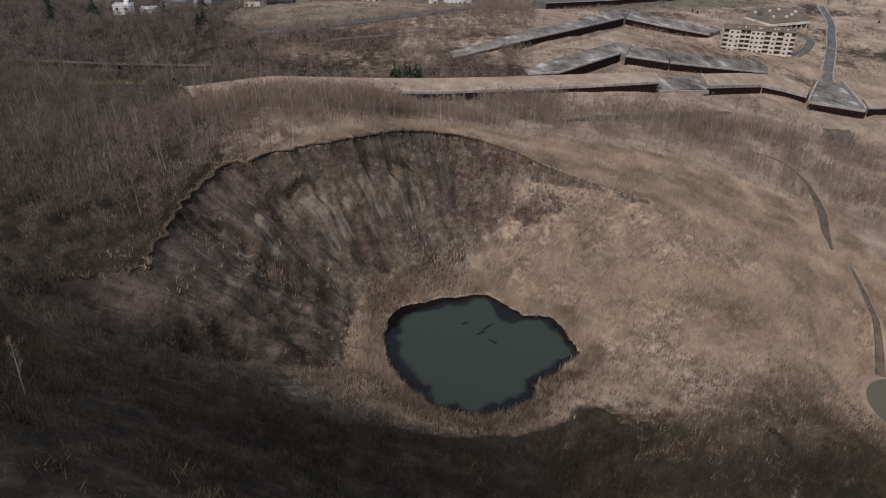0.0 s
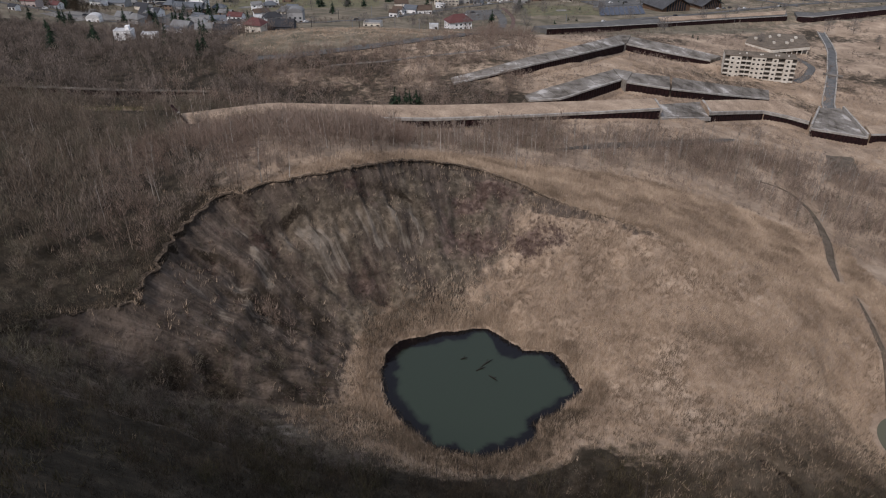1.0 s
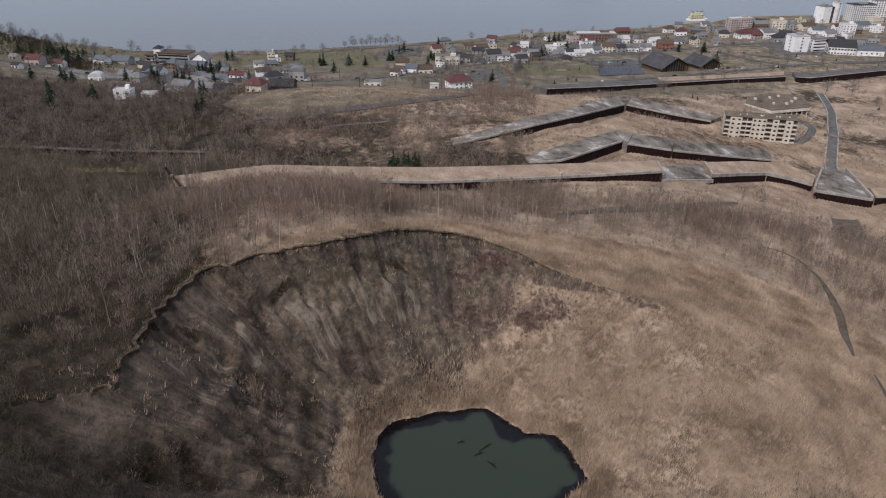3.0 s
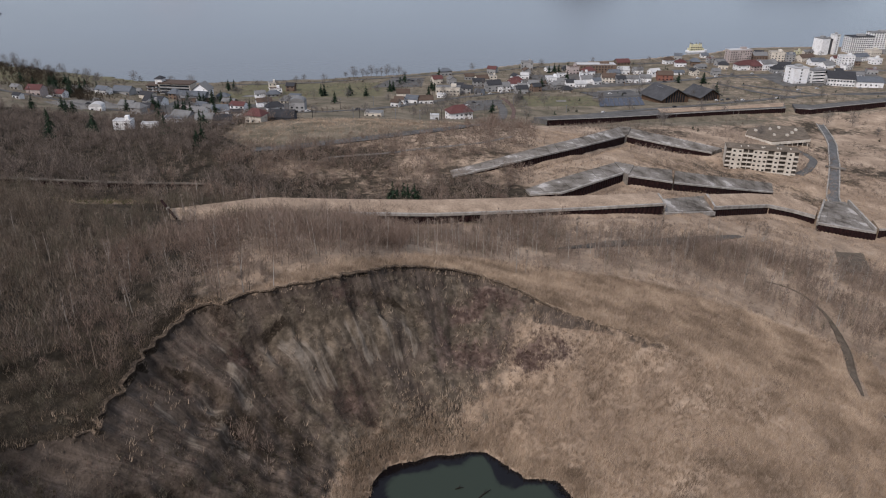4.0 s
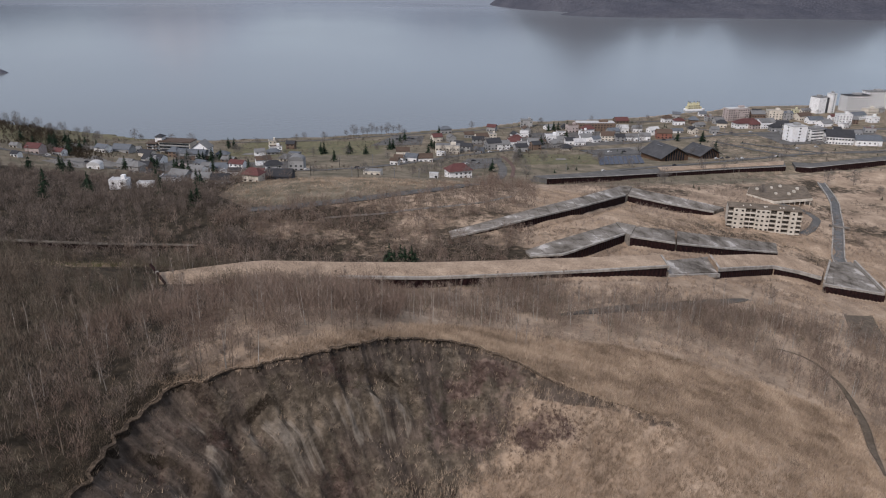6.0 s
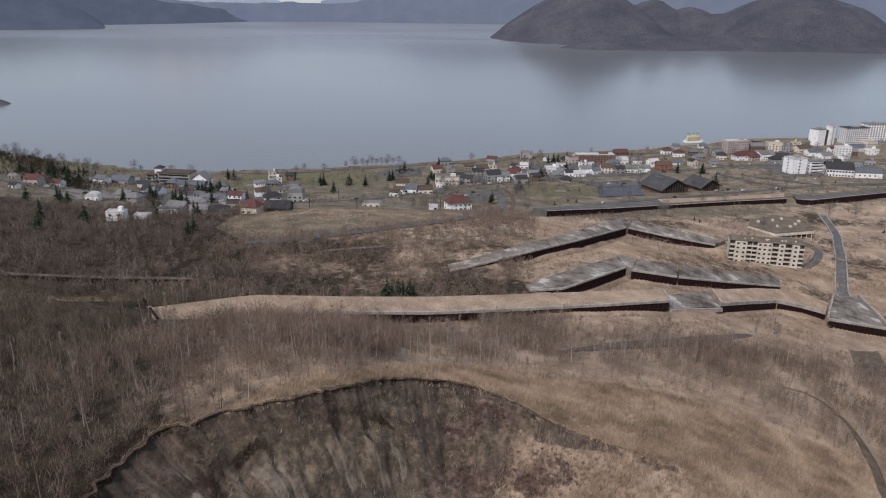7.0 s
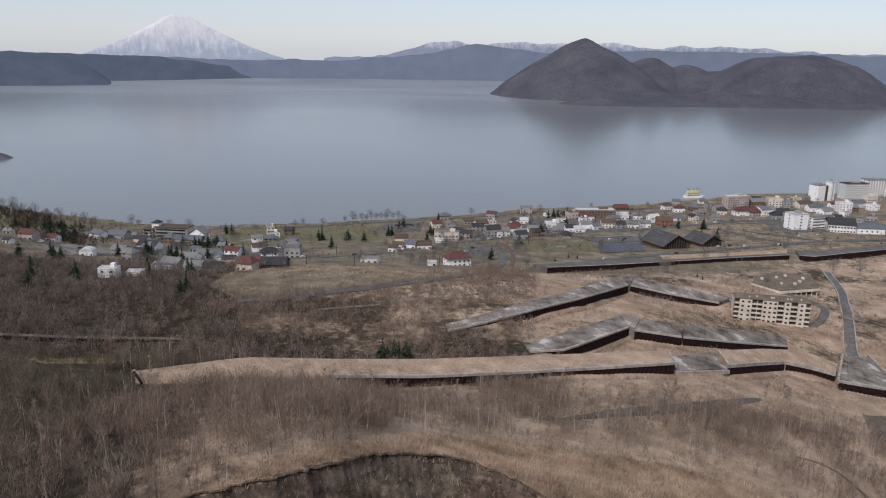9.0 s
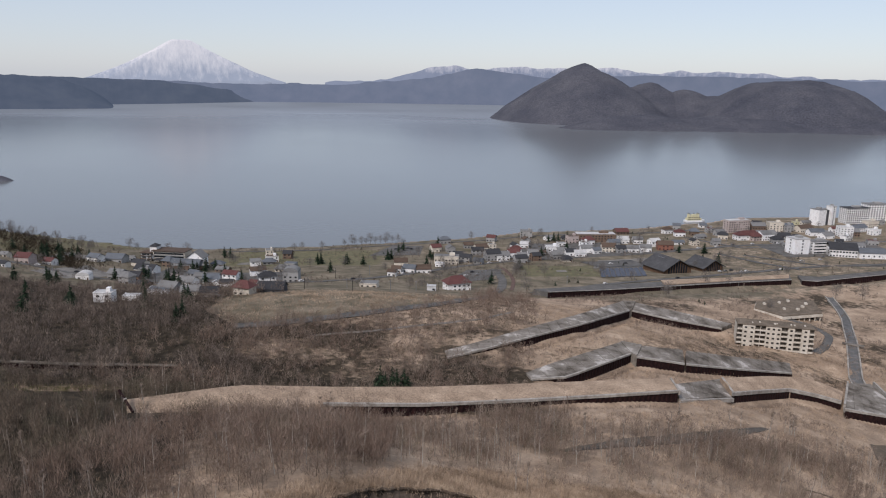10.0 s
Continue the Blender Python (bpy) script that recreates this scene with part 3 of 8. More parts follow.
def build_ground():
    xs = steps((-2600, -700, 95), (-700, -320, 12), (-320, -105, 3.0), (-105, -75, 0.85), (-75, 25, 0.5), (25, 112, 1.0), (112, 330, 3.0), (330, 800, 12), (800, 2600, 90))
    ys = steps((-2600, -200, 100), (-200, 40, 8), (40, 110, 1.0), (110, 190, 0.5), (190, 195, 0.8), (195, 330, 2.0), (330, 560, 3.0), (560, 1090, 5.0), (1090, 2000, 65))
    X, Y = np.meshgrid(xs, ys)
    x, y = X.ravel(), Y.ravel()
    z = ground(x, y)
    nx, ny = len(xs), len(ys)
    co = np.stack([x, y, z], 1).astype(np.float32)
    i = np.arange(nx * ny).reshape(ny, nx)
    quads = np.stack([i[:-1, :-1], i[:-1, 1:], i[1:, 1:], i[1:, :-1]], -1).reshape(-1, 4).astype(np.int32)
    me = bpy.data.meshes.new("ground")
    me.vertices.add(len(co))
    me.vertices.foreach_set("co", co.ravel())
    me.loops.add(quads.size)
    me.loops.foreach_set("vertex_index", quads.ravel())
    me.polygons.add(len(quads))
    me.polygons.foreach_set("loop_start", np.arange(0, quads.size, 4, dtype=np.int32))
    me.polygons.foreach_set("use_smooth", np.ones(len(quads), dtype=bool))
    me.update(calc_edges=True)
    a, w, ring = wall_zone(x, y)
    low = smooth(0.08, 0.36, w + 0.12 * vnoise(x, y, 7, 51))
    bench = smooth(0.64, 0.74, w + 0.05 * vnoise(x, y, 8, 54)) * (1 - smooth(0.86, 0.93, w + 0.04 * vnoise(x, y, 5, 55)))
    low = np.maximum(low, smooth(0.10, 0.24, w + 0.05 * vnoise(x, y, 7, 51)) * smooth(135, 155, a))
    earth = ring * low * (1 - smooth(1.0, 1.012, w)) * (0.95 - 0.1 * bench + 0.12 * vnoise(x, y, 5, 52))
    earth = np.maximum(earth, lip(x, y))
    scree = np.zeros_like(x)
    scree = np.maximum(scree, slides(x, y))
    scree = scree * (0.68 + 0.22 * vnoise(x, y, 1.6, 62))
    scree = np.maximum(scree, 0.9 * np.exp(-(((x + 38) / 4.0) ** 2 + ((y - 110.5) / 2.2) ** 2)))
    # shade under the rim overhang and along the slumped steps, painted as dark soil
    soil_shade = np.clip(0.62 + 0.5 * vnoise(a, 0 * a, 3.0, 70), 0, 0.95) * smooth(0.984, 0.992, w + 0.008 * vnoise(x, y, 3, 65)) * (1 - smooth(1.0, 1.008, w)) * smooth(74, 90, a) * (1 - smooth(200, 206, a))
    # darker patches of earth low on the western wall
    soil_shade = np.maximum(soil_shade, (0.5 + 0.35 * vnoise(x, y, 5, 59) + 0.25 * vnoise(x, y, 2, 60)) * smooth(142, 166, a + 10 * vnoise(x, y, 8, 61)) * (1 - smooth(0.55, 0.85, w)) * smooth(0.12, 0.26, w))
    for line in SLUMPS:
        for (ax, ay), (bx, by) in zip(line, line[1:]):
            L = math.hypot(bx - ax, by - ay)
            t = ((x - ax) * (bx - ax) + (y - ay) * (by - ay)) / L ** 2
            d = ((x - ax) * (by - ay) - (y - ay) * (bx - ax)) / L + 0.45 * vnoise(x, y, 3.4, 17)
            soil_shade = np.maximum(soil_shade, 0.8 * smooth(-0.2, 0.1, d) * (1 - smooth(0.5, 1.0, d)) * (t > -0.05) * (t < 1.05) * (0.75 + 0.5 * vnoise(x, y, 4, 66)))
    # the cracks are painted dark as well, for the shade down in them
    for line in CRACKS:
        for (ax, ay), (bx, by) in zip(line, line[1:]):
            L = math.hypot(bx - ax, by - ay)
            t = np.clip(((x - ax) * (bx - ax) + (y - ay) * (by - ay)) / L ** 2, 0, 1)
            soil_shade = np.maximum(soil_shade, 1.1 * np.exp(-(np.hypot(x - ax - t * (bx - ax), y - ay - t * (by - ay)) / 0.9) ** 2))
    weeds = ring * (1 - 0.9 * smooth(145, 172, a)) * (w > 0.05) * (w < 0.97) * np.clip(0.42 + 0.35 * bench + 0.3 * (1 - smooth(0.2, 0.5, w)) + 0.4 * vnoise(x, y, 6, 67) + 0.4 * vnoise(x, y, 2.2, 68), 0, 0.95)
    town = smooth(480, 530, y - 0.45 * np.clip(x - 20, 0, 400) + 18 * vnoise(x, y, 60, 71)) * smooth(0, 8, shore_y(x) - y)
    town = town * (1 - 0.4 * smooth(190, 270, x + 25 * vnoise(x, y, 40, 72)))
    park = smooth(-232, -205, x) * (1 - smooth(-75, -45, x)) * smooth(672, 700, y) * (1 - smooth(792, 806, y)) + smooth(52, 66, x) * (1 - smooth(124, 138, x)) * smooth(640, 655, y) * (1 - smooth(712, 728, y))
    park = park + 0.9 * (1 - smooth(-330, -290, x)) * smooth(590, 630, y)
    rust = 0.56 * red_spot(x, y) * (w < 0.97) + 0.3 * (w > 0.3) * (w < 0.96) * smooth(62, 80, a) * (1 - smooth(98, 118, a)) * (1 + 0.7 * vnoise(x, y, 5, 58))
    for name, values in (("earth", earth), ("rust", rust), ("soil_shade", soil_shade), ("weeds", weeds), ("bearing", a * 0.95), ("fall", w * 5.0 + 0.12 * x), ("green", 0.62 * np.clip(park, 0, 1)), ("scree", scree), ("wood", woods(x, y) * (1 - 0.85 * smooth(-85, -45, x + 0.12 * (y - 200)) * smooth(135, 165, y) * (1 - smooth(285, 300, y))) * (1 - 0.6 * smooth(292, 310, y) * smooth(-135, -75, x)) + (0.34 - 0.10 * (1 - smooth(30, 60, x)) + 0.3 * vnoise(x, y, 22, 73)) * (1 - smooth(375, 395, y) * (1 - smooth(60, 100, x))) * smooth(0, 15, y - 312 - 0.4 * x) * (1 - smooth(520, 600, y - 0.3 * x)) * smooth(-115, -75, x) * (1 - town_field(x, y))), ("lawn", np.maximum(town, town_field(x, y))), ("dimmed", 0.95 * (1 - smooth(84, 124, y - 13 * smooth(20, 60, x))) * (w > 0.02))):
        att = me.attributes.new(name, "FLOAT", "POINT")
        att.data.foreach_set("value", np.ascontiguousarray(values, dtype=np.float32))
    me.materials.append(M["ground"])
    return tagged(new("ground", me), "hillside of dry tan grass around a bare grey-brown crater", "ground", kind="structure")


build_ground()


def build_lake():
    """Level water; far out it lifts a little, to where the farther shore stands in view."""
    ys = steps((780, 1400, 40), (1400, 4000, 200), (4000, 4950, 50))
    xs = steps((-4600, -1200, 200), (-1200, 1200, 60), (1200, 4600, 200))
    X, Y = np.meshgrid(xs, ys)
    R = np.hypot(X, Y)
    Z = 48.0 * np.clip((R - 4150) / 750, 0, 1.2) ** 2
    verts = np.stack([X.ravel(), Y.ravel(), Z.ravel()], 1)
    i = np.arange(X.size).reshape(X.shape)
    faces = np.stack([i[:-1, :-1], i[:-1, 1:], i[1:, 1:], i[1:, :-1]], -1).reshape(-1, 4)
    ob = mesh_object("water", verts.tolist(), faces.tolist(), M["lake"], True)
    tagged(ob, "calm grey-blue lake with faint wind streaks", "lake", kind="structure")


build_lake()


def pool(name, outline, z, label, mat="pond"):
    bm = bmesh.new()
    c = bm.verts.new((0, 0, 0))
    ring = [bm.verts.new((px, py, 0)) for px, py in outline]
    for k in range(len(ring)):
        bm.faces.new((c, ring[k], ring[(k + 1) % len(ring)]))
    me = bpy.data.meshes.new(name)
    bm.to_mesh(me)
    bm.free()
    me.materials.append(M[mat])
    ob = new(name, me)
    ob.location = z
    tagged(ob, label, "pond", kind="structure")


def crater_pond():
    """Level water in fine rings, with the weed along its edge as an attribute."""
    n, rings = 240, 34
    radii = np.linspace(0, 26, rings + 1)[1:]
    ang = np.arange(n) * (2 * math.pi / n)
    x = np.concatenate([[0.0], np.outer(radii, np.cos(ang)).ravel()]) + CX
    y = np.concatenate([[0.0], np.outer(radii, np.sin(ang)).ravel()]) + CY
    faces = [(0, 1 + k, 1 + (k + 1) % n) for k in range(n)]
    for r in range(rings - 1):
        a, b = 1 + r * n, 1 + (r + 1) * n
        faces += [(a + k, b + k, b + (k + 1) % n, a + (k + 1) % n) for k in range(n)]
    me = bpy.data.meshes.new("crater_pond")
    me.from_pydata(np.stack([x, y, 0 * x + POND_Z], 1).tolist(), [], faces)
    a, r, rim, water = crater_polar(x, y)
    a = np.where(a < 0, a + 360, a)
    wide = np.interp(a, (0, 25, 45, 62, 72, 84, 100, 120, 145, 180, 205, 228, 240, 252, 262, 272, 285, 300, 318, 340, 360), (1.6, 2.0, 2.6, 5.0, 4.2, 1.5, 2.6, 4.0, 3.4, 3.2, 3.0, 2.6, 0.8, 2.6, 0.8, 3.2, 2.8, 2.4, 2.0, 2.4, 1.6))
    weed = 1 - smooth(-0.5, 0.7, water - r - wide - 0.7 * vnoise(x, y, 2.5, 131) - 0.4 * vnoise(x, y, 1.2, 134))
    att = me.attributes.new("weed", "FLOAT", "POINT")
    att.data.foreach_set("value", np.ascontiguousarray(weed, dtype=np.float32))
    me.materials.append(M["pond"])
    tagged(new("crater_pond", me), "dark green pond on the crater floor", "pond", kind="structure")


crater_pond()
pool("small_pond", [(POOL[2] * 1.05 * math.cos(radians(k)), POOL[3] * 1.05 * math.sin(radians(k))) for k in range(0, 360, 10)], (POOL[0], POOL[1], POOL_Z), "small muddy olive pool among dry reeds", "muddy")


def rim_lip():
    """The torn turf edge that overhangs the scarp round the north and west of the crater."""
    verts, faces, rows = [], [], []
    for k in range(0, 541):
        a = 38 + 159 * k / 540
        ring = float(np.interp(a, RIM_A, RIM_R)) * (1 + 0.007 * float(vnoise(a, 0, 5.0, 3)) + 0.014 * float(vnoise(a, 0, 1.5, 4)))
        size = (0.25 + 0.75 * float(smooth(58, 80, a))) * (0.55 + 0.45 * float(vnoise(a, 5, 2.3, 6)))
        bend = abs(float(np.interp(a + 1, RIM_A, RIM_R)) - float(np.interp(a - 1, RIM_A, RIM_R)))
        size = max(0.05, size / (1 + 0.7 * bend))
        c, s = math.cos(radians(a)), math.sin(radians(a))
        inner, outer_r = ring - 0.9 * size, ring + 0.5 / (1 + 0.7 * bend)
        z = float(outer(np.array([CX + ring * c]), np.array([CY + ring * s]))[0])
        z2 = gz(CX + outer_r * c, CY + outer_r * s)
        rows.append([(CX + inner * c, CY + inner * s, z - 0.25 + 0.1 * float(vnoise(a, 1, 1.1, 7))), (CX + inner * c, CY + inner * s, z - 0.04), (CX + 0.5 * (ring + outer_r) * c, CY + 0.5 * (ring + outer_r) * s, z + 0.02), (CX + outer_r * c, CY + outer_r * s, z2 - 0.1), (CX + (ring + 0.6) * c, CY + (ring + 0.6) * s, z - 1.0)])
    bm = bmesh.new()
    vs = [[bm.verts.new(q) for q in r] for r in rows]
    for r0, r1 in zip(vs, vs[1:]):
        if max(abs(r0[1].co.x - r1[1].co.x), abs(r0[1].co.y - r1[1].co.y)) > 0.55:
            continue
        for k in range(5):
            bm.faces.new((r0[k], r0[(k + 1) % 5], r1[(k + 1) % 5], r1[k]))
    me = bpy.data.meshes.new("turf_edge")
    bm.to_mesh(me)
    bm.free()
    me.materials.append(M["rim_turf"])
    tagged(new("turf_edge", me), "torn overhanging turf edge along the crater rim", "turf", kind="structure")


rim_lip()


# distance: the island, the farther shores and the mountains
def hump_field(humps, x, y):
    z = np.full(np.shape(x), -12.0)
    for hx, hy, h, sx, sy, p in humps:
        d = np.abs((x - hx) / sx) ** 2 + np.abs((y - hy) / sy) ** 2
        z = np.maximum(z, (h + 12) * np.maximum(0, 1 - d ** (p / 2)) - 12)
    return z


def island(name, humps, x0, x1, y0, y1, step, mat, label, rough=9.0):
    xs, ys = np.arange(x0, x1 + 1, step), np.arange(y0, y1 + 1, step)
    X, Y = np.meshgrid(xs, ys)
    Z = hump_field(humps, X, Y)
    Z = Z + np.where(Z > -8, 1, 0) * (rough * vnoise(X, Y, 120, 3) + rough * 0.5 * vnoise(X, Y, 45, 4) + rough * 0.22 * vnoise(X, Y, 18, 6)) * np.clip((Z + 12) / 60, 0, 1)
    i = np.arange(X.size).reshape(X.shape)
    faces = np.stack([i[:-1, :-1], i[:-1, 1:], i[1:, 1:], i[1:, :-1]], -1).reshape(-1, 4)
    keep = (Z.ravel()[faces] > -11.5).any(1)
    ob = mesh_object(name, np.stack([X.ravel(), Y.ravel(), Z.ravel()], 1).tolist(), faces[keep].tolist(), mat, True)
    return tagged(ob, label, "island") if label else ob


def polar(az, dist):
    return (-7 + dist * math.sin(radians(az)), 48 + dist * math.cos(radians(az)))


# the woods' stops are lifted towards blue for haze over the water
M["island"] = material("bare_wooded_island", ((0.054, 0.057, 0.072), (0.076, 0.077, 0.091), (0.103, 0.102, 0.114)), 130, 1.0, 3.0, 8, (6, 0.28))


def lake_island():
    thing = tagged(new("island"), "steep island hills covered in leafless grey-brown woods", "island")
    for name, rows in (("conical_hill", ((10.2, 3650, 258, 450, 560, 1.25), (14.9, 3800, 180, 270, 420, 1.5))),
                       ("domed_hill", ((17.3, 3750, 148, 220, 380, 1.6), (24.3, 3650, 190, 455, 520, 2.3), (20.6, 3750, 120, 420, 420, 2.0))),
                       ("shore_hill", ((14.6, 3080, 52, 330, 210, 1.6), (12.4, 2980, 26, 250, 150, 1.6), (21.5, 3250, 46, 560, 260, 2.0), (27.6, 3380, 44, 420, 260, 1.8), (30.5, 3500, 52, 460, 260, 2.0)))):
        humps = [(*polar(az, d), h, sx, sy, p) for az, d, h, sx, sy, p in rows]
        ob = island(name, humps, 150, 2400, 2650, 4300, 14, M["island"], "")
        ob.parent = thing


lake_island()
island("islet", [(*polar(-31.0, 1450), 9, 42, 16, 1.6), (*polar(-30.7, 1440), 4, 30, 12, 1.6)], -790, -690, 1250, 1330, 3, M["island"], "small wooded islet low in the lake", 2.0)


def ridge(name, az0, az1, dist, profile, foot, mat, label, seed, bumps, depth=260, n=360, rows=10):
    """A range of hills on an arc: profile is (bearing, elevation) pairs seen from the air, foot the elevation of its base, one or such pairs."""
    verts, faces = [], []
    pa, pe = zip(*profile)
    for j in range(rows + 1):
        v = j / rows
        for k in range(n + 1):
            az = az0 + (az1 - az0) * k / n
            deep = depth if isinstance(depth, int) else float(np.interp(az, *zip(*depth)))
            d = dist - deep * (1 - v)
            e = np.interp(az, pa, pe)
            top = 177.5 + dist * math.tan(radians(e)) + bumps * float(vnoise(az * 10, 0, 14, seed) * 0.7 + vnoise(az * 10, 0, 5, seed + 1) * 0.3 + vnoise(az * 10, 0, 1.2, seed + 2) * 0.10)
            low = 177.5 + (dist - deep) * math.tan(radians(foot if isinstance(foot, float) else float(np.interp(az, *zip(*foot)))))
            z = low + (top - low) * (v ** 0.9) + bumps * (1 - v) * v * 1.6 * float(vnoise(az * 10, v * 30, 9, seed + 3))
            verts.append((*polar(az, d), z))
    for j in range(rows):
        for k in range(n):
            a = j * (n + 1) + k
            faces.append((a, a + 1, a + n + 2, a + n + 1))
    ob = mesh_object(name, verts, faces, mat, True)
    tagged(ob, label, "hills", kind="structure")


# blue-leaning colours and a bluish glow put haze over the far land
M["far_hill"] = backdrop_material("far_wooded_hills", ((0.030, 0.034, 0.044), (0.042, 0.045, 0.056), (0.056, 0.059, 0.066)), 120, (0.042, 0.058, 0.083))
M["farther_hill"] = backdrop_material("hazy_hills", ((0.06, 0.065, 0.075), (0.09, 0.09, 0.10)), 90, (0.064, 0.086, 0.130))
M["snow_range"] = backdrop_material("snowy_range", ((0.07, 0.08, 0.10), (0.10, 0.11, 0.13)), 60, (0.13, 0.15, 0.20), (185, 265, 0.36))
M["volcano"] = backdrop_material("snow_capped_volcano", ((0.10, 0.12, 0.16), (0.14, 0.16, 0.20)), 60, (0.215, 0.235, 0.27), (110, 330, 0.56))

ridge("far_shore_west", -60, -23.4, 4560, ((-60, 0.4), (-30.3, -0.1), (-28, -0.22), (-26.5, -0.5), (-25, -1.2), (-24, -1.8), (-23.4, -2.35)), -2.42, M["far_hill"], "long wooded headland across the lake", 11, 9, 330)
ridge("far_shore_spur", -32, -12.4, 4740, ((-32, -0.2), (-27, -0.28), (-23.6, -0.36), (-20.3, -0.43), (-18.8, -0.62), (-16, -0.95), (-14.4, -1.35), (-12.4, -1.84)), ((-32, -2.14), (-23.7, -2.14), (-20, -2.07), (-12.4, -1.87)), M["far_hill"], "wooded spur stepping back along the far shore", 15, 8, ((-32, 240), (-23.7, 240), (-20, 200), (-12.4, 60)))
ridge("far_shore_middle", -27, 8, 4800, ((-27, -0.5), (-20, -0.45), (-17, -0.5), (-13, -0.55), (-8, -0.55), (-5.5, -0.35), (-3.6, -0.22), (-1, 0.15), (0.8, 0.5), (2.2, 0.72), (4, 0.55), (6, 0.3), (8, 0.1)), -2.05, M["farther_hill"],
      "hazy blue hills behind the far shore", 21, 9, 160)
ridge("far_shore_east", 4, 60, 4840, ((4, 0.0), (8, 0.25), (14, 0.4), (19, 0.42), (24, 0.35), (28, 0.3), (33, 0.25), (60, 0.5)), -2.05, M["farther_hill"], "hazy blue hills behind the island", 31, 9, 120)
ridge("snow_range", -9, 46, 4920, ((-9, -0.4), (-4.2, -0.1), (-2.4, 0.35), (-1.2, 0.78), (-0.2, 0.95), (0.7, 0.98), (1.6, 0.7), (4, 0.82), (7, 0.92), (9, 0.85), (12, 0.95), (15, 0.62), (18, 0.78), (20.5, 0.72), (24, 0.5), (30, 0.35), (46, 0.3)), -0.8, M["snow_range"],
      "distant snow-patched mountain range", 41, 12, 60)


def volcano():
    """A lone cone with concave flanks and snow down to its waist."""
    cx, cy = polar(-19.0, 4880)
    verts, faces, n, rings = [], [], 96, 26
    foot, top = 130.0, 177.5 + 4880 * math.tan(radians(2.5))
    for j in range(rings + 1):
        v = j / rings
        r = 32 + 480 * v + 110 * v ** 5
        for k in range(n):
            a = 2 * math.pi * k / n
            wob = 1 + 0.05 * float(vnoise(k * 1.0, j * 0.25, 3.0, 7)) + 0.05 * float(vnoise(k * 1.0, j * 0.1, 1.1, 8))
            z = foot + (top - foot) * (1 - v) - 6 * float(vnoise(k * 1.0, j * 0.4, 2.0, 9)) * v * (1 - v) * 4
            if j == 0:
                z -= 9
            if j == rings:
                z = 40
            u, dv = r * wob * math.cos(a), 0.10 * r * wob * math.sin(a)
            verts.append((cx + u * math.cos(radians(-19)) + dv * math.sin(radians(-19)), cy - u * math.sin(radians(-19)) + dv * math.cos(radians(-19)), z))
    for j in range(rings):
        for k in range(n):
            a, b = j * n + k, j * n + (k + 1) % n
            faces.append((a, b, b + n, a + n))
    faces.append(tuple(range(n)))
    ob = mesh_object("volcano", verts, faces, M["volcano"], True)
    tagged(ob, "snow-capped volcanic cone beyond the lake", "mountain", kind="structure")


volcano()


# debris barriers, spillways and the channel below the crater
def lerp_line(line, step):
    """Points along a polyline of (x, y, z), about step apart."""
    out = []
    for a, b in zip(line, line[1:]):
        a, b = Vector(a), Vector(b)
        n = max(1, round((b - a).length / step))
        out += [a.lerp(b, k / n) for k in range(n)]
    return out + [Vector(line[-1])]


def along(line, k):
    """The point a share k of the way along a polyline."""
    pts = [Vector(p) for p in line]
    total = sum((b - a).length for a, b in zip(pts, pts[1:])) * k
    for a, b in zip(pts, pts[1:]):
        d = (b - a).length
        if total <= d:
            return a.lerp(b, total / d if d else 0)
        total -= d
    return pts[-1]


def strip(bm, rows):
    """A closed skin through rows of equal length."""
    vs = [[bm.verts.new(p) for p in r] for r in rows]
    for r0, r1 in zip(vs, vs[1:]):
        n = len(r0)
        for k in range(n):
            bm.faces.new((r0[k], r0[(k + 1) % n], r1[(k + 1) % n], r1[k]))
    bm.faces.new(vs[0][::-1])
    bm.faces.new(vs[-1])
    return bm


BANKS = []


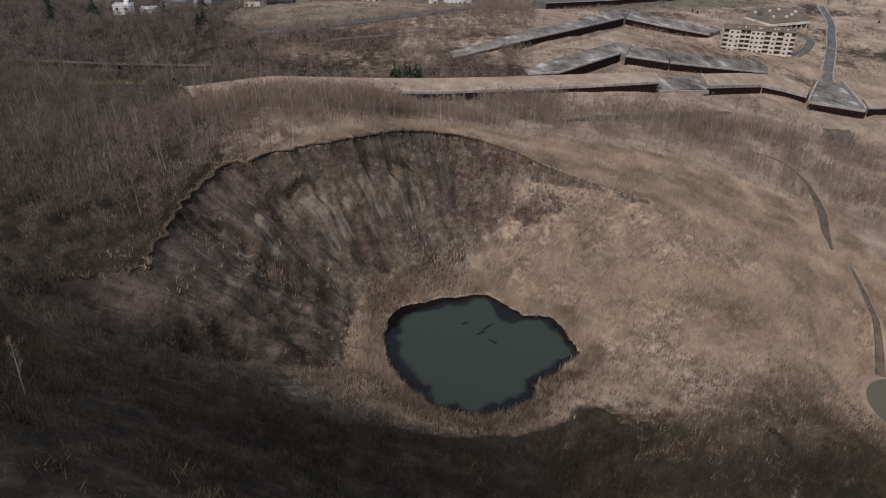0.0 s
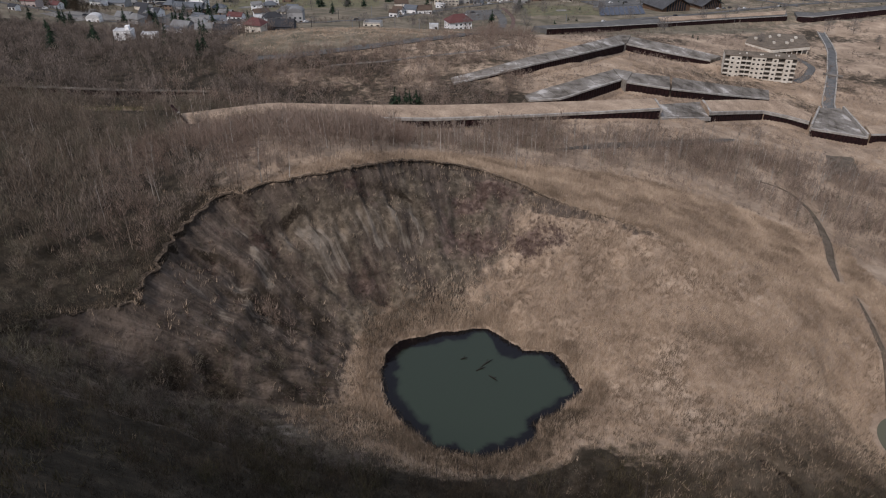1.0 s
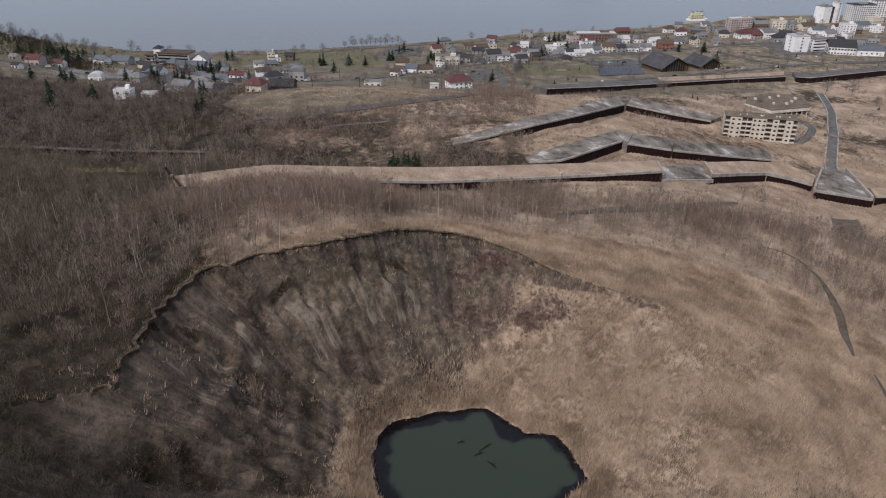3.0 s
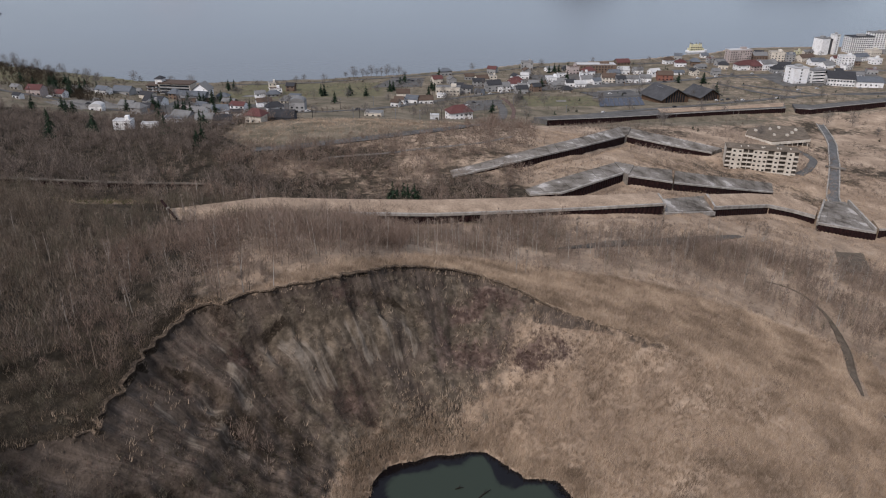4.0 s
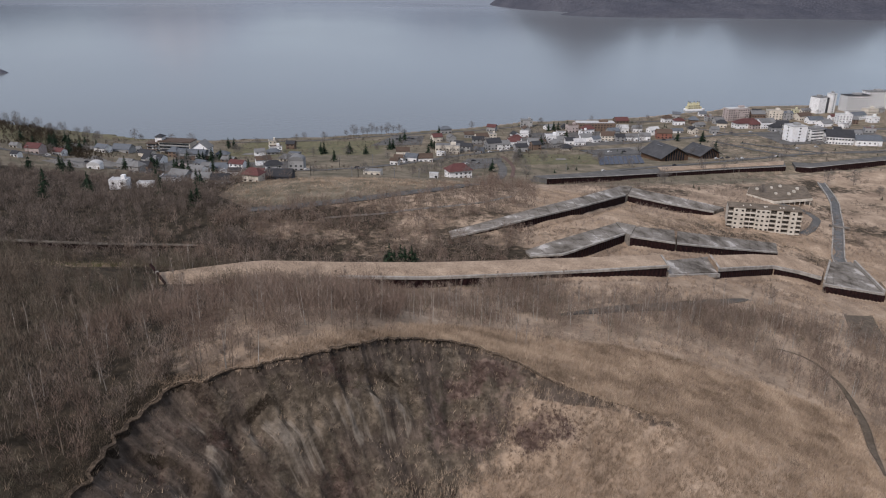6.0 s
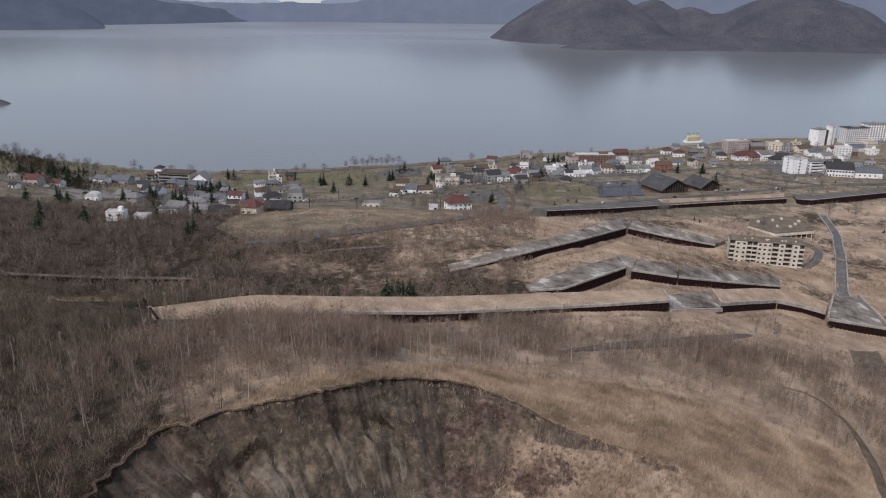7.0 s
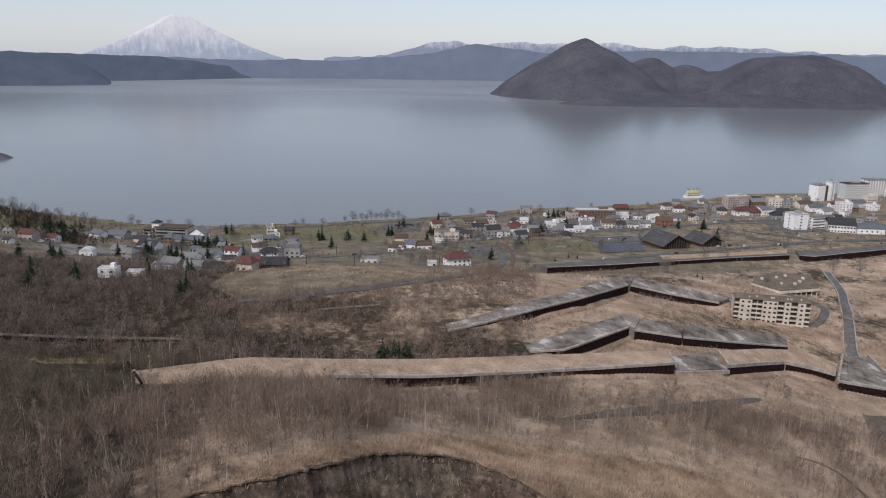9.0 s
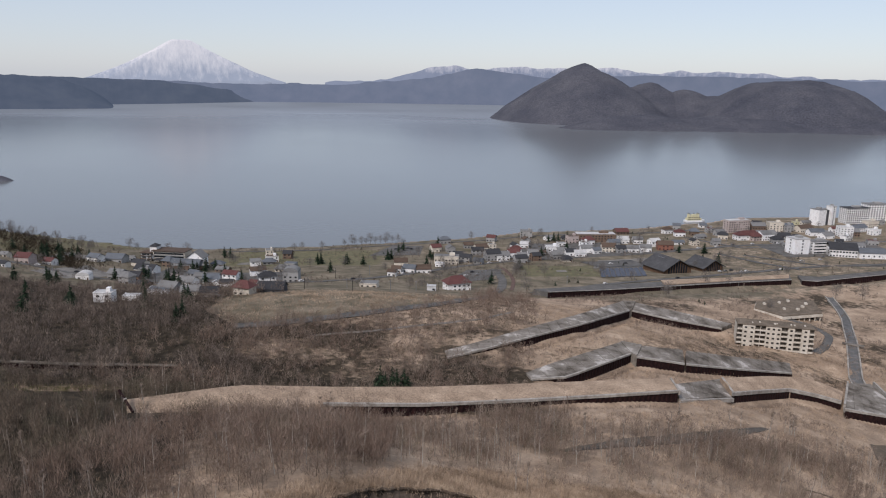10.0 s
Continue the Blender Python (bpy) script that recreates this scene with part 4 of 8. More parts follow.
def barrier(label, front, back, top, pile=True, deep=5.0, group="debris barriers", cope=0.9, n=None, lip=0.7, soft=0.0, clear=True):
    """A raised bank with a concrete coping along its front and a rusted sheet-pile face below it."""
    length = sum((Vector(b) - Vector(a)).length for a, b in zip(front, front[1:]))
    n = n or max(3, round(length / (8 if top is M["concrete"] else 4)))
    thing = new("debris_barrier")
    tagged(thing, label, "barrier", group)
    rows = []
    fr = [along(front, k / n) for k in range(n + 1)]
    bk = [along(back, k / n) for k in range(n + 1)]
    if clear:
        BANKS.append(([tuple(f.lerp(b, 0.55))[:2] for f, b in zip(fr, bk)][::2] + [tuple(fr[-1].lerp(bk[-1], 0.55))[:2]], (fr[n // 2] - bk[n // 2]).length * 0.55 + 0.4))
    for k, (f, b) in enumerate(zip(fr, bk)):
        side = (b - f).normalized()
        mid = f.lerp(b, 0.5)
        j = 0.25 * float(vnoise(k * 4.0, 0, 9, 81)) if top is M["turf"] else -0.4
        slump = max(0.0, 1 - k / n / soft) if soft else 0.0
        if slump > 0:
            slump = min(1.0, slump * 3)
            sink = Vector((0, 0, -1.2 * max(0.0, 1 - k / n / (soft * 0.45))))
            f, b, mid = f + sink, b + sink, mid + sink
            rows.append([f - side * 9 * slump + Vector((0, 0, -deep)), f - side * 0.5 * slump + Vector((0, 0, -0.1 - 0.6 * slump)), mid + Vector((0, 0, 0.15 + j)), b, b + side * 3 + Vector((0, 0, -deep))])
            continue
        rows.append([f + side * cope + Vector((0, 0, -deep)), f + side * cope + Vector((0, 0, -0.1)), mid + Vector((0, 0, 0.15 + j)), b, b + side * 3 + Vector((0, 0, -deep))])
    if top is M["concrete"]:
        for k in range(n):
            q = []
            for p, e, g in ((fr[k], bk[k], 0.02), (fr[k + 1], bk[k + 1], -0.02), (bk[k + 1], fr[k + 1], -0.02), (bk[k], fr[k], 0.02)):
                run = (fr[k + 1] - fr[k]) * g
                q.append(p + (e - p).normalized() * (cope + 0.02 if (p - fr[k]).length < 0.01 or (p - fr[k + 1]).length < 0.01 else 0.0) + run)
            lift = random.uniform(-0.05, 0.06)
            part("deck_slab", prism(bmesh.new(), q, [p.z - 0.5 for p in q], [p.z + lift for p in q]), top, thing)
    core = part("bank", strip(bmesh.new(), rows), top, thing)
    core.data.polygons.foreach_set("use_smooth", [False] * len(core.data.polygons))
    rows = []
    for f, b in list(zip(fr, bk))[int(soft * n):]:
        side = Vector((b.x - f.x, b.y - f.y, 0)).normalized()
        rows.append([f - side * 0.2 + Vector((0, 0, -lip)), f + side * cope + Vector((0, 0, -lip)), f + side * cope + Vector((0, 0, 0.06)), f - side * 0.2 + Vector((0, 0, 0.06))])
    part("coping", strip(bmesh.new(), rows), M["coping"] if clear else top, thing, "stained pale concrete coping" if clear else "soiled concrete coping")
    if pile:
        bm = bmesh.new()
        m = max(6, round(length / 0.55))
        last = None
        for k in range(int(soft * m), m + 1):
            f, b = along(front, k / m), along(back, k / m)
            side = Vector((b.x - f.x, b.y - f.y, 0)).normalized()
            off = 0.12 if (k // 2) % 2 else 0.48
            hi = bm.verts.new(f + side * off + Vector((0, 0, 0.05 - lip)))
            lo = bm.verts.new(f + side * off + Vector((0, 0, -deep)))
            if last:
                bm.faces.new((last[1], lo, hi, last[0]))
            last = (hi, lo)
        part("sheet_pile_wall", bm, M["pile"], thing, "rusted corrugated steel sheet piles")
    return thing


def kerb_line(thing, line, width, height, mat, name="kerb"):
    rows = []
    pts = lerp_line(line, 3.0)
    for k, p in enumerate(pts):
        d = (pts[min(k + 1, len(pts) - 1)] - pts[max(k - 1, 0)])
        s = Vector((d.y, -d.x, 0)).normalized() * width / 2
        rows.append([p - s + Vector((0, 0, -1.5)), p + s + Vector((0, 0, -1.5)), p + s + Vector((0, 0, height)), p - s + Vector((0, 0, height))])
    return part(name, strip(bmesh.new(), rows), mat, thing)


def plate(name, label, corners, mat, thick=2.5, n=8, category="spillway"):
    """A concrete apron between four corners, slightly uneven, with slab joints."""
    thing = new(name)
    tagged(thing, label, category, "spillways")
    a, b, c, d = [Vector(p) for p in corners]
    m = 4
    for i in range(n):
        for j in range(m):
            bm = bmesh.new()
            q = []
            for u, v in ((i, j), (i + 1, j), (i + 1, j + 1), (i, j + 1)):
                gu = (u + (0.012 if u == i else -0.012)) / n
                gv = (v + (0.012 if v == j else -0.012)) / m
                q.append(a.lerp(b, gu).lerp(d.lerp(c, gu), gv))
            lift = random.uniform(-0.04, 0.04)
            prism(bm, q, [p.z - thick for p in q], [p.z + lift for p in q])
            part("slab", bm, mat, thing)
    return thing


def build_barriers():
    a_front = [(-101, 254.5, 80.5), (-73.5, 265, 77.7), (-42, 276.6, 72.9), (-14, 287.2, 68.3), (17, 298.7, 65), (53, 312.2, 61.5), (87, 325, 58.5)]
    a_back = [(-104.5, 263.3, 80.5), (-73.1, 280.2, 77.3), (-43.6, 289.5, 73.2), (-12, 301, 68.8), (18, 313, 65.2), (50, 325, 61.9), (87.1, 338, 58.4)]
    barrier("long grassy debris barrier with a rusted sheet-pile face", a_front, a_back, M["turf"], lip=0.95, soft=0.3)
    thing = plate("spillway_plate", "low stained concrete spillway between two barriers", [(88.4, 327, 54), (118, 348, 46.2), (120.3, 368, 46), (92, 343, 53.8)], M["concrete"], 3.5, 6)
    kerb_line(thing, [(88.4, 326.2, 53.6), (118.4, 347.3, 45.6)], 1.2, 0.3, M["coping"], "sill")
    kerb_line(thing, [(87.6, 325.4, 58), (88, 338.5, 57.8)], 0.8, 0.5, M["coping"], "end_wall")
    kerb_line(thing, [(118.4, 348, 47.6), (119.6, 364, 47.6)], 1.0, 0.9, M["coping"], "end_wall")
    b_front = [(117.8, 347, 48.4), (137.7, 363.3, 42.7), (158.2, 379.1, 37.0), (172.7, 381.6, 33.2), (184, 380, 30.6)]
    b_back = [(118.6, 363.3, 48.4), (147.1, 380.8, 42.6), (171, 393.6, 37.0), (183, 395.0, 33.1), (191.0, 392, 30.4)]
    barrier("angled debris barrier with pale coping and rust-red piles", b_front, b_back, M["turf"], lip=1.5)
    thing = plate("spillway_basin", "wide stained concrete spillway basin at the channel foot", [(183, 375.5, 29.2), (214.4, 376.4, 23.8), (221, 420, 23.2), (207, 416, 25)], M["concrete"], 5.5, 6)
    kerb_line(thing, [(182.8, 374.8, 29.0), (214.4, 375.6, 23.6)], 1.6, 0.5, M["coping"], "sill")
    kerb_line(thing, [(184, 377, 29.6), (206, 415, 25.4)], 1.0, 1.0, M["coping"], "side_wall")
    kerb_line(thing, [(215.2, 376.4, 24.2), (222, 419, 23.6)], 1.0, 1.2, M["coping"], "side_wall")
    bm = bmesh.new()
    last = None
    for k in range(61):
        p = Vector((182.6, 374.2, 28.8)).lerp(Vector((214.8, 375.0, 23.4)), k / 60)
        off = 0.0 if (k // 2) % 2 else 0.35
        hi, lo = bm.verts.new((p.x, p.y - 0.3 - off, p.z - 0.3)), bm.verts.new((p.x, p.y - 0.3 - off, p.z - 6))
        if last:
            bm.faces.new((last[1], lo, hi, last[0]))
        last = (hi, lo)
    part("sheet_pile_wall", bm, M["pile"], thing, "rusted corrugated steel sheet piles")
    barrier("short end of a debris barrier beside the spillway", [(216, 375, 25.6), (242, 381, 23.4)], [(219, 388, 25.4), (245, 393, 23.4)], M["turf"])
    # second pair of barriers, meeting in a V
    barrier("concrete-decked debris barrier arm", [(29.4, 330.5, 60.2), (44.9, 335.4, 59.4), (61.7, 351.8, 58.5), (80.4, 373.3, 55.7)], [(27.6, 337.2, 60.1), (40.6, 350.3, 59.4), (57.6, 365.6, 58.5), (78.9, 388.6, 55.7)], M["concrete"])
    barrier("broken concrete-decked barrier arm with rusted piles", [(81.8, 369.6, 55.6), (105.6, 374.2, 50.7)], [(87.9, 384, 55.6), (110.3, 392.7, 50.7)], M["concrete"])
    barrier("long concrete-decked barrier arm with rusted piles", [(106.6, 375, 50.2), (140.3, 393.2, 40.9), (175.2, 412.8, 31.4)], [(112.0, 392.7, 50.2), (144.6, 409.7, 40.9), (180.2, 427.1, 31.4)], M["concrete"])
    for z, poly in ((55.75, [(80.3, 373.2), (81.9, 369.7), (88.0, 384.2), (79.0, 389.2)]), (44.2, [(105.1, 476.4), (106.7, 477.7), (113.0, 494.6), (105.3, 496)])):
        corner = tagged(new("barrier_corner"), "stained concrete block where two barrier arms meet", "barrier", "barrier corners")
        part("block", prism(bmesh.new(), poly, z - 8, z + 0.35), M["concrete"], corner)
    # third pair
    barrier("long concrete-decked debris barrier arm", [(-4.7, 350.1, 61.2), (13.9, 360.7, 62.0), (34.5, 378.7, 61.2), (65.4, 411.0, 57.3), (105.2, 476.5, 44.3)],
            [(-5.9, 358.6, 61.1), (13.2, 371.4, 62.0), (32.9, 390.3, 61.2), (63.0, 424.3, 57.3), (105.4, 495.5, 44.3)], M["concrete"], deep=6)
    barrier("concrete-decked debris barrier arm in dry grass", [(106.6, 477.8, 43.8), (129.6, 471.7, 40.4), (160.6, 475.5, 34.0)], [(112.9, 494.4, 43.8), (139.1, 486.4, 40.4), (170.3, 485.1, 34.0)], M["concrete"])
    # the outermost barrier, in front of the town
    barrier("outer debris barrier with a dark pile face", [(65.2, 540.1, 36.5), (117.4, 567.7, 31.4), (177.6, 605.8, 24.6), (233.6, 634.6, 20.2), (284.7, 652.3, 18.3)],
            [(56.1, 547.1, 36.5), (111.1, 578.7, 31.4), (177.1, 619.8, 24.6), (236.6, 649.6, 20.2), (290.3, 670.0, 18.3)], M["asphalt"], deep=8, lip=0.3, cope=0.5)
    bank = tagged(new("grass_bank"), "low dry grass bank on top of the outer barrier", "bank")
    rows = []
    for k in range(25):
        u = k / 24
        p, q = along([(163, 601, 26.4), (233.6, 639.5, 20.3), (284.7, 657.5, 18.4)], u), along([(164, 615, 26.2), (236.6, 649.6, 20.3), (290.3, 670.0, 18.4)], u)
        top = p.lerp(q, 0.5) + Vector((0, 0, 1.1 * math.sin(math.pi * min(1, 0.08 + u * 0.9))))
        rows.append([p + Vector((0, 0, -0.5)), p + Vector((0, 0, 0.1)), top, q + Vector((0, 0, 0.1)), q + Vector((0, 0, -0.5))])
    part("turf_mound", strip(bmesh.new(), rows), M["turf"], bank)
    barrier("outer debris barrier running on behind the ruins", [(294, 654, 17.6), (305.3, 650, 17.9), (343.3, 664.7, 17.8), (385.5, 680.3, 17.6), (470, 705, 18)], [(298, 670, 17.6), (312.5, 665.1, 17.9), (350.4, 678.9, 17.8), (393.6, 695.1, 17.6), (475, 720, 18)], M["asphalt"], deep=8, lip=0.3, cope=0.5)
    barrier("half-buried concrete barrier in the woods", [(-186, 302, 76), (-164.2, 306.5, 73.4), (-146.8, 311.9, 70.8), (-128.6, 317.5, 68.5), (-111.0, 323.8, 66.1)], [(-187, 304.6, 75.9), (-165.3, 308.7, 73.4), (-147.7, 313.9, 70.8), (-129.3, 319.5, 68.5), (-111.5, 325.5, 66.1)], M["buried"], cope=0.5, lip=0.3, clear=False)


build_barriers()


def ribbon(name, line, width, mat, label, category, lift=0.22, step=3.0, widths=None, kind="structure"):
    pts = lerp_line([(x, y, 0) for x, y in line], step)
    # round the bends
    for _ in range(6):
        pts = [pts[0]] + [(pts[k - 1] + pts[k] * 2 + pts[k + 1]) / 4 for k in range(1, len(pts) - 1)] + [pts[-1]]
    cols = 5
    verts, faces = [], []
    for k, p in enumerate(pts):
        d = pts[min(k + 1, len(pts) - 1)] - pts[max(k - 1, 0)]
        s = Vector((d.y, -d.x, 0)).normalized()
        w = width if not widths else float(np.interp(k / (len(pts) - 1), np.linspace(0, 1, len(widths)), widths))
        w *= 1 + 0.06 * float(vnoise(k * step, 3, 7, 91))
        for c in range(cols):
            q = p + s * w * (c / (cols - 1) - 0.5)
            verts.append((q.x, q.y, 0))
    v = np.array(verts)
    v[:, 2] = ground(v[:, 0], v[:, 1]) + lift
    for k in range(len(pts) - 1):
        for c in range(cols - 1):
            a = k * cols + c
            faces.append((a, a + 1, a + cols + 1, a + cols))
    # edges turned down, so that the sheet has thickness
    n = len(v)
    low = v.copy()
    low[:, 2] -= 0.6
    rim = [k * cols for k in range(len(pts))]
    rim2 = [k * cols + cols - 1 for k in range(len(pts))]
    for line_ in (rim, rim2):
        for a, b in zip(line_, line_[1:]):
            faces.append((a, b, b + n, a + n))
    ob = mesh_object(name, np.concatenate([v, low]).tolist(), faces, mat, True)
    tagged(ob, label, category, kind=kind)
    return ob


def lot(name, corners, mat, label, lift=0.2):
    """A surfaced yard between four corners, draped on the ground."""
    a, b, c, d = [np.array(p, float) for p in corners]
    n = 14
    verts, faces = [], []
    for i in range(n + 1):
        for j in range(n + 1):
            u, w = i / n, j / n
            p = (a * (1 - u) + b * u) * (1 - w) + (d * (1 - u) + c * u) * w
            verts.append((p[0], p[1], 0))
    v = np.array(verts)
    v[:, 2] = ground(v[:, 0], v[:, 1]) + lift
    for i in range(n):
        for j in range(n):
            k = i * (n + 1) + j
            faces.append((k, k + n + 1, k + n + 2, k + 1))
    ob = mesh_object(name, v.tolist(), faces, mat, True)
    tagged(ob, label, "yard", kind="structure")


# the concrete channel that climbs from the basin
def build_flume():
    thing = new("drainage_channel")
    tagged(thing, "grey concrete drainage channel with low side walls", "channel")
    line = [(214, 418), (217.5, 428), (225, 443), (233.2, 459), (249.3, 491.8), (262, 520), (273.6, 544.6), (283, 570), (289.7, 590.3), (296, 612)]
    pts = lerp_line([(x, y, gz(x, y) + 0.5) for x, y in line], 5.0)
    for k, (a, b) in enumerate(zip(pts, pts[1:])):
        d = b - a
        s = Vector((d.y, -d.x, 0)).normalized()
        w = 3.0 - 0.9 * k / len(pts)
        bm = bmesh.new()
        q = [a - s * w + d * 0.01, a + s * w + d * 0.01, b + s * w - d * 0.01, b - s * w - d * 0.01]
        prism(bm, q, [p.z - 1.5 for p in q], [p.z for p in q])
        part("bed_slab", bm, M["flume"], thing)
        for side in (-1, 1):
            bm = bmesh.new()
            q = [a + s * side * w, a + s * side * (w + 0.7), b + s * side * (w + 0.7), b + s * side * w]
            if side < 0:
                q = q[::-1]
            prism(bm, q, [p.z - 1.5 for p in q], [p.z + 0.7 for p in q])
            part("side_wall", bm, M["coping"], thing)
    bm = bmesh.new()
    p = Vector((246, 484, gz(246, 484)))
    box(bm, -6, 6, -1.6, 1.6, 0.9, 1.5, pose(p.x, p.y, p.z, 0, 0, -28))
    part("footbridge", bm, M["concrete"], thing, "plain concrete slab crossing the channel")


build_flume()

ribbon("cinder_track", [(28, 246), (42, 256), (74, 277), (104, 300), (118, 312)], 7.5, M["bluegravel"], "dark blue-grey cinder track in the grass", "track", widths=(2, 7, 8, 7, 2), lift=0.12)
ribbon("ditch_path", [(103, 252), (111, 254), (116, 248), (118.5, 237), (115, 222), (110.5, 209), (104, 194), (99.8, 182)], 2.6, M["mud"], "narrow muddy footpath through dry grass", "path", widths=(0.4, 1.0, 1.3, 2.2, 2.9, 2.8, 2.2, 0.8), lift=0.15)
ribbon("ditch_path_south", [(102, 175), (99, 160), (97, 146), (94, 138)], 2.4, M["mud"], "muddy path down to the small pool", "path", widths=(0.5, 1.6, 1.8, 2.2), lift=0.15)
ribbon("park_road", [(-104, 378), (-90, 381.4), (-77.6, 385.8), (-67.7, 390), (-57.1, 393.5), (-44.2, 400.6), (-30.8, 408.5), (-16.8, 419.2), (-2, 436), (15, 470), (29, 548), (37.7, 595), (41, 627), (41.2, 666), (38, 690)], 7.0, M["asphalt"], "curving asphalt road below the barriers", "road", lift=0.3)
ribbon("town_road", [(-330, 560), (-298, 568), (-241, 560), (-196, 552), (-138, 556), (-96, 580), (-54, 625), (-28, 659), (1, 700), (27, 722), (58, 744), (91, 763), (150, 790)], 7.0, M["asphalt"], "grey asphalt town road", "road")
ribbon("barrier_road", [(56, 556), (86, 590), (134, 622), (222, 675), (313, 714), (422, 751), (560, 800)], 6.5, M["asphalt"], "asphalt road behind the outer barrier", "road")
ribbon("bypass_road", [(150, 790), (171, 780), (237, 806), (307, 835), (390, 857), (496, 880), (640, 900)], 8.0, M["asphalt"], "wide asphalt road through the resort town", "road")
ribbon("lakeside_road", [(-230, 790), (-150, 800), (-60, 835), (30, 862), (110, 900), (200, 915), (280, 930), (420, 1000)], 5.0, M["asphalt"], "narrow lakeside road", "road")
ribbon("red_path", [(43, 575), (46.5, 600), (50, 630), (50.2, 664), (46, 700)], 3.0, M["redpath"], "red-brown paved footway on the bend", "path", lift=0.3)
ribbon("ruin_lane", [(212, 462), (226, 478), (240, 500), (236, 520), (222, 530)], 5.0, M["asphalt"], "broken asphalt lane by the ruins", "road")
ribbon("field_path", [(-66, 368), (-54, 372), (-39, 377), (-24, 384), (-8, 389.5), (12, 401), (30, 425)], 2.0, M["gravel"], "faint gravel path along the slope", "path", lift=0.12)
ribbon("car_park", [(129, 722), (155, 730), (182, 738)], 38, M["asphalt"], "empty worn grey car park beside the hall", "car park", lift=0.4)
ribbon("pier_road", [(269, 886), (288, 856), (311, 821), (363, 831)], 5.0, M["asphalt"], "worn grey road towards the lake pier", "road")
ribbon("east_road", [(273, 791), (295, 750), (318, 706)], 6.0, M["asphalt"], "worn grey road past the resort buildings", "road")
ribbon("hotel_road", [(296, 782), (325, 758), (351, 728), (419, 740)], 6.0, M["asphalt"], "worn grey road in front of the hotels", "road")
ribbon("shore_walk", [(217, 919), (243, 918), (286, 940), (321, 916)], 4.0, M["asphalt"], "worn grey narrow lane near the shore", "road")
lot("car_park_west", [(-292, 545), (-262, 536), (-250, 585), (-285, 612)], M["gravel"], "empty grey gravel car park")
lot("gravel_yard", [(-326, 602), (-304, 598), (-296, 650), (-322, 660)], M["gravel"], "wide grey gravel yard below the ridge")
lot("car_park_lake", [(-80, 760), (-30, 768), (-28, 828), (-62, 832)], M["asphalt"], "grey asphalt car park near the lake")
lot("car_park_bend", [(-4, 618), (30, 632), (46, 690), (14, 684)], M["asphalt"], "asphalt forecourt inside the road bend")
lot("schoolyard", [(128, 700), (184, 716), (204, 772), (143, 752)], M["gravel"], "pale grey gravel yard beside the hall")
lot("field_disc", [(92, 676), (101, 676), (101, 685), (92, 685)], M["gravel"], "pale round gravel patch in a lawn")
lot("park_disc", [(-194, 702), (-176, 702), (-176, 716), (-194, 716)], M["gravel"], "pale gravel clearing in the lakeside park")
lot("village_yard", [(-232, 566), (-128, 566), (-124, 640), (-236, 652)], M["asphalt"], "worn grey paving between the village houses")
lot("street_yard", [(60, 742), (176, 778), (186, 850), (66, 832)], M["asphalt"], "worn grey paving round the town houses")
lot("resort_yard", [(335, 772), (470, 800), (470, 872), (332, 842)], M["asphalt"], "worn grey paving round the resort buildings")
lot("sunken_slab", [(150, 288), (172, 302), (190, 342), (170, 331)], M["mud"], "dark sunken slab among grass mounds", 0.3)


# buildings
PAINT = {
    "white": (0.80, 0.785, 0.76), "cream": (0.62, 0.56, 0.47), "grey": (0.30, 0.295, 0.285), "pink": (0.44, 0.37, 0.34), "brown": (0.17, 0.12, 0.09),
    "dark": (0.075, 0.075, 0.08), "red": (0.19, 0.085, 0.078), "bluegrey": (0.20, 0.215, 0.235), "redbrick": (0.24, 0.11, 0.08), "yellow": (0.56, 0.52, 0.34),
}


def paint(name, what):
    key = what + "_" + name
    if key not in M:
        c = PAINT[name] if what == "wall" else tuple(v * 0.6 for v in PAINT[name])
        M[key] = material(key, (tuple(v * 0.78 for v in c), c, tuple(min(0.85, v * 1.12) for v in c)), 4.0, 0.75 if what == "roof" else 0.85, 0.01, 0.4, (0.5, 0.12), objects=0.25)
    return M[key]


M["glass"] = material("dark_window_glass", ((0.012, 0.014, 0.016), (0.03, 0.034, 0.04)), 3.0, 0.12)
# near-black colour stands for the shade inside empty openings
M["hollow"] = material("shade_black", ((0.015, 0.013, 0.012), (0.035, 0.03, 0.027)), 2.0, 0.9)
M["steel"] = material("galvanised_steel", ((0.22, 0.22, 0.23), (0.32, 0.32, 0.33)), 1.0, 0.5, metal=0.6)
M["timber"] = material("brown_timber", ((0.09, 0.055, 0.035), (0.14, 0.085, 0.055)), 1.5, 0.8, fine=(0.2, 0.2))
M["ruin"] = material("cream_ruin_plaster", ((0.44, 0.39, 0.32), (0.56, 0.51, 0.43), (0.66, 0.61, 0.53)), 5.0, 0.9, 0.02, 0.4, (0.7, 0.14))
# the shade inside the loggias is put into this wall colour
M["loggia"] = material("shaded_loggia_wall", ((0.05, 0.043, 0.036), (0.13, 0.112, 0.093), (0.26, 0.23, 0.19)), 1.6, 0.95)
M["ruin_roof"] = material("mossy_flat_roof", ((0.10, 0.08, 0.06), (0.15, 0.12, 0.09), (0.21, 0.17, 0.13)), 4.0, 0.95, 0.03, 0.4, (0.6, 0.25))
UNIT = {}


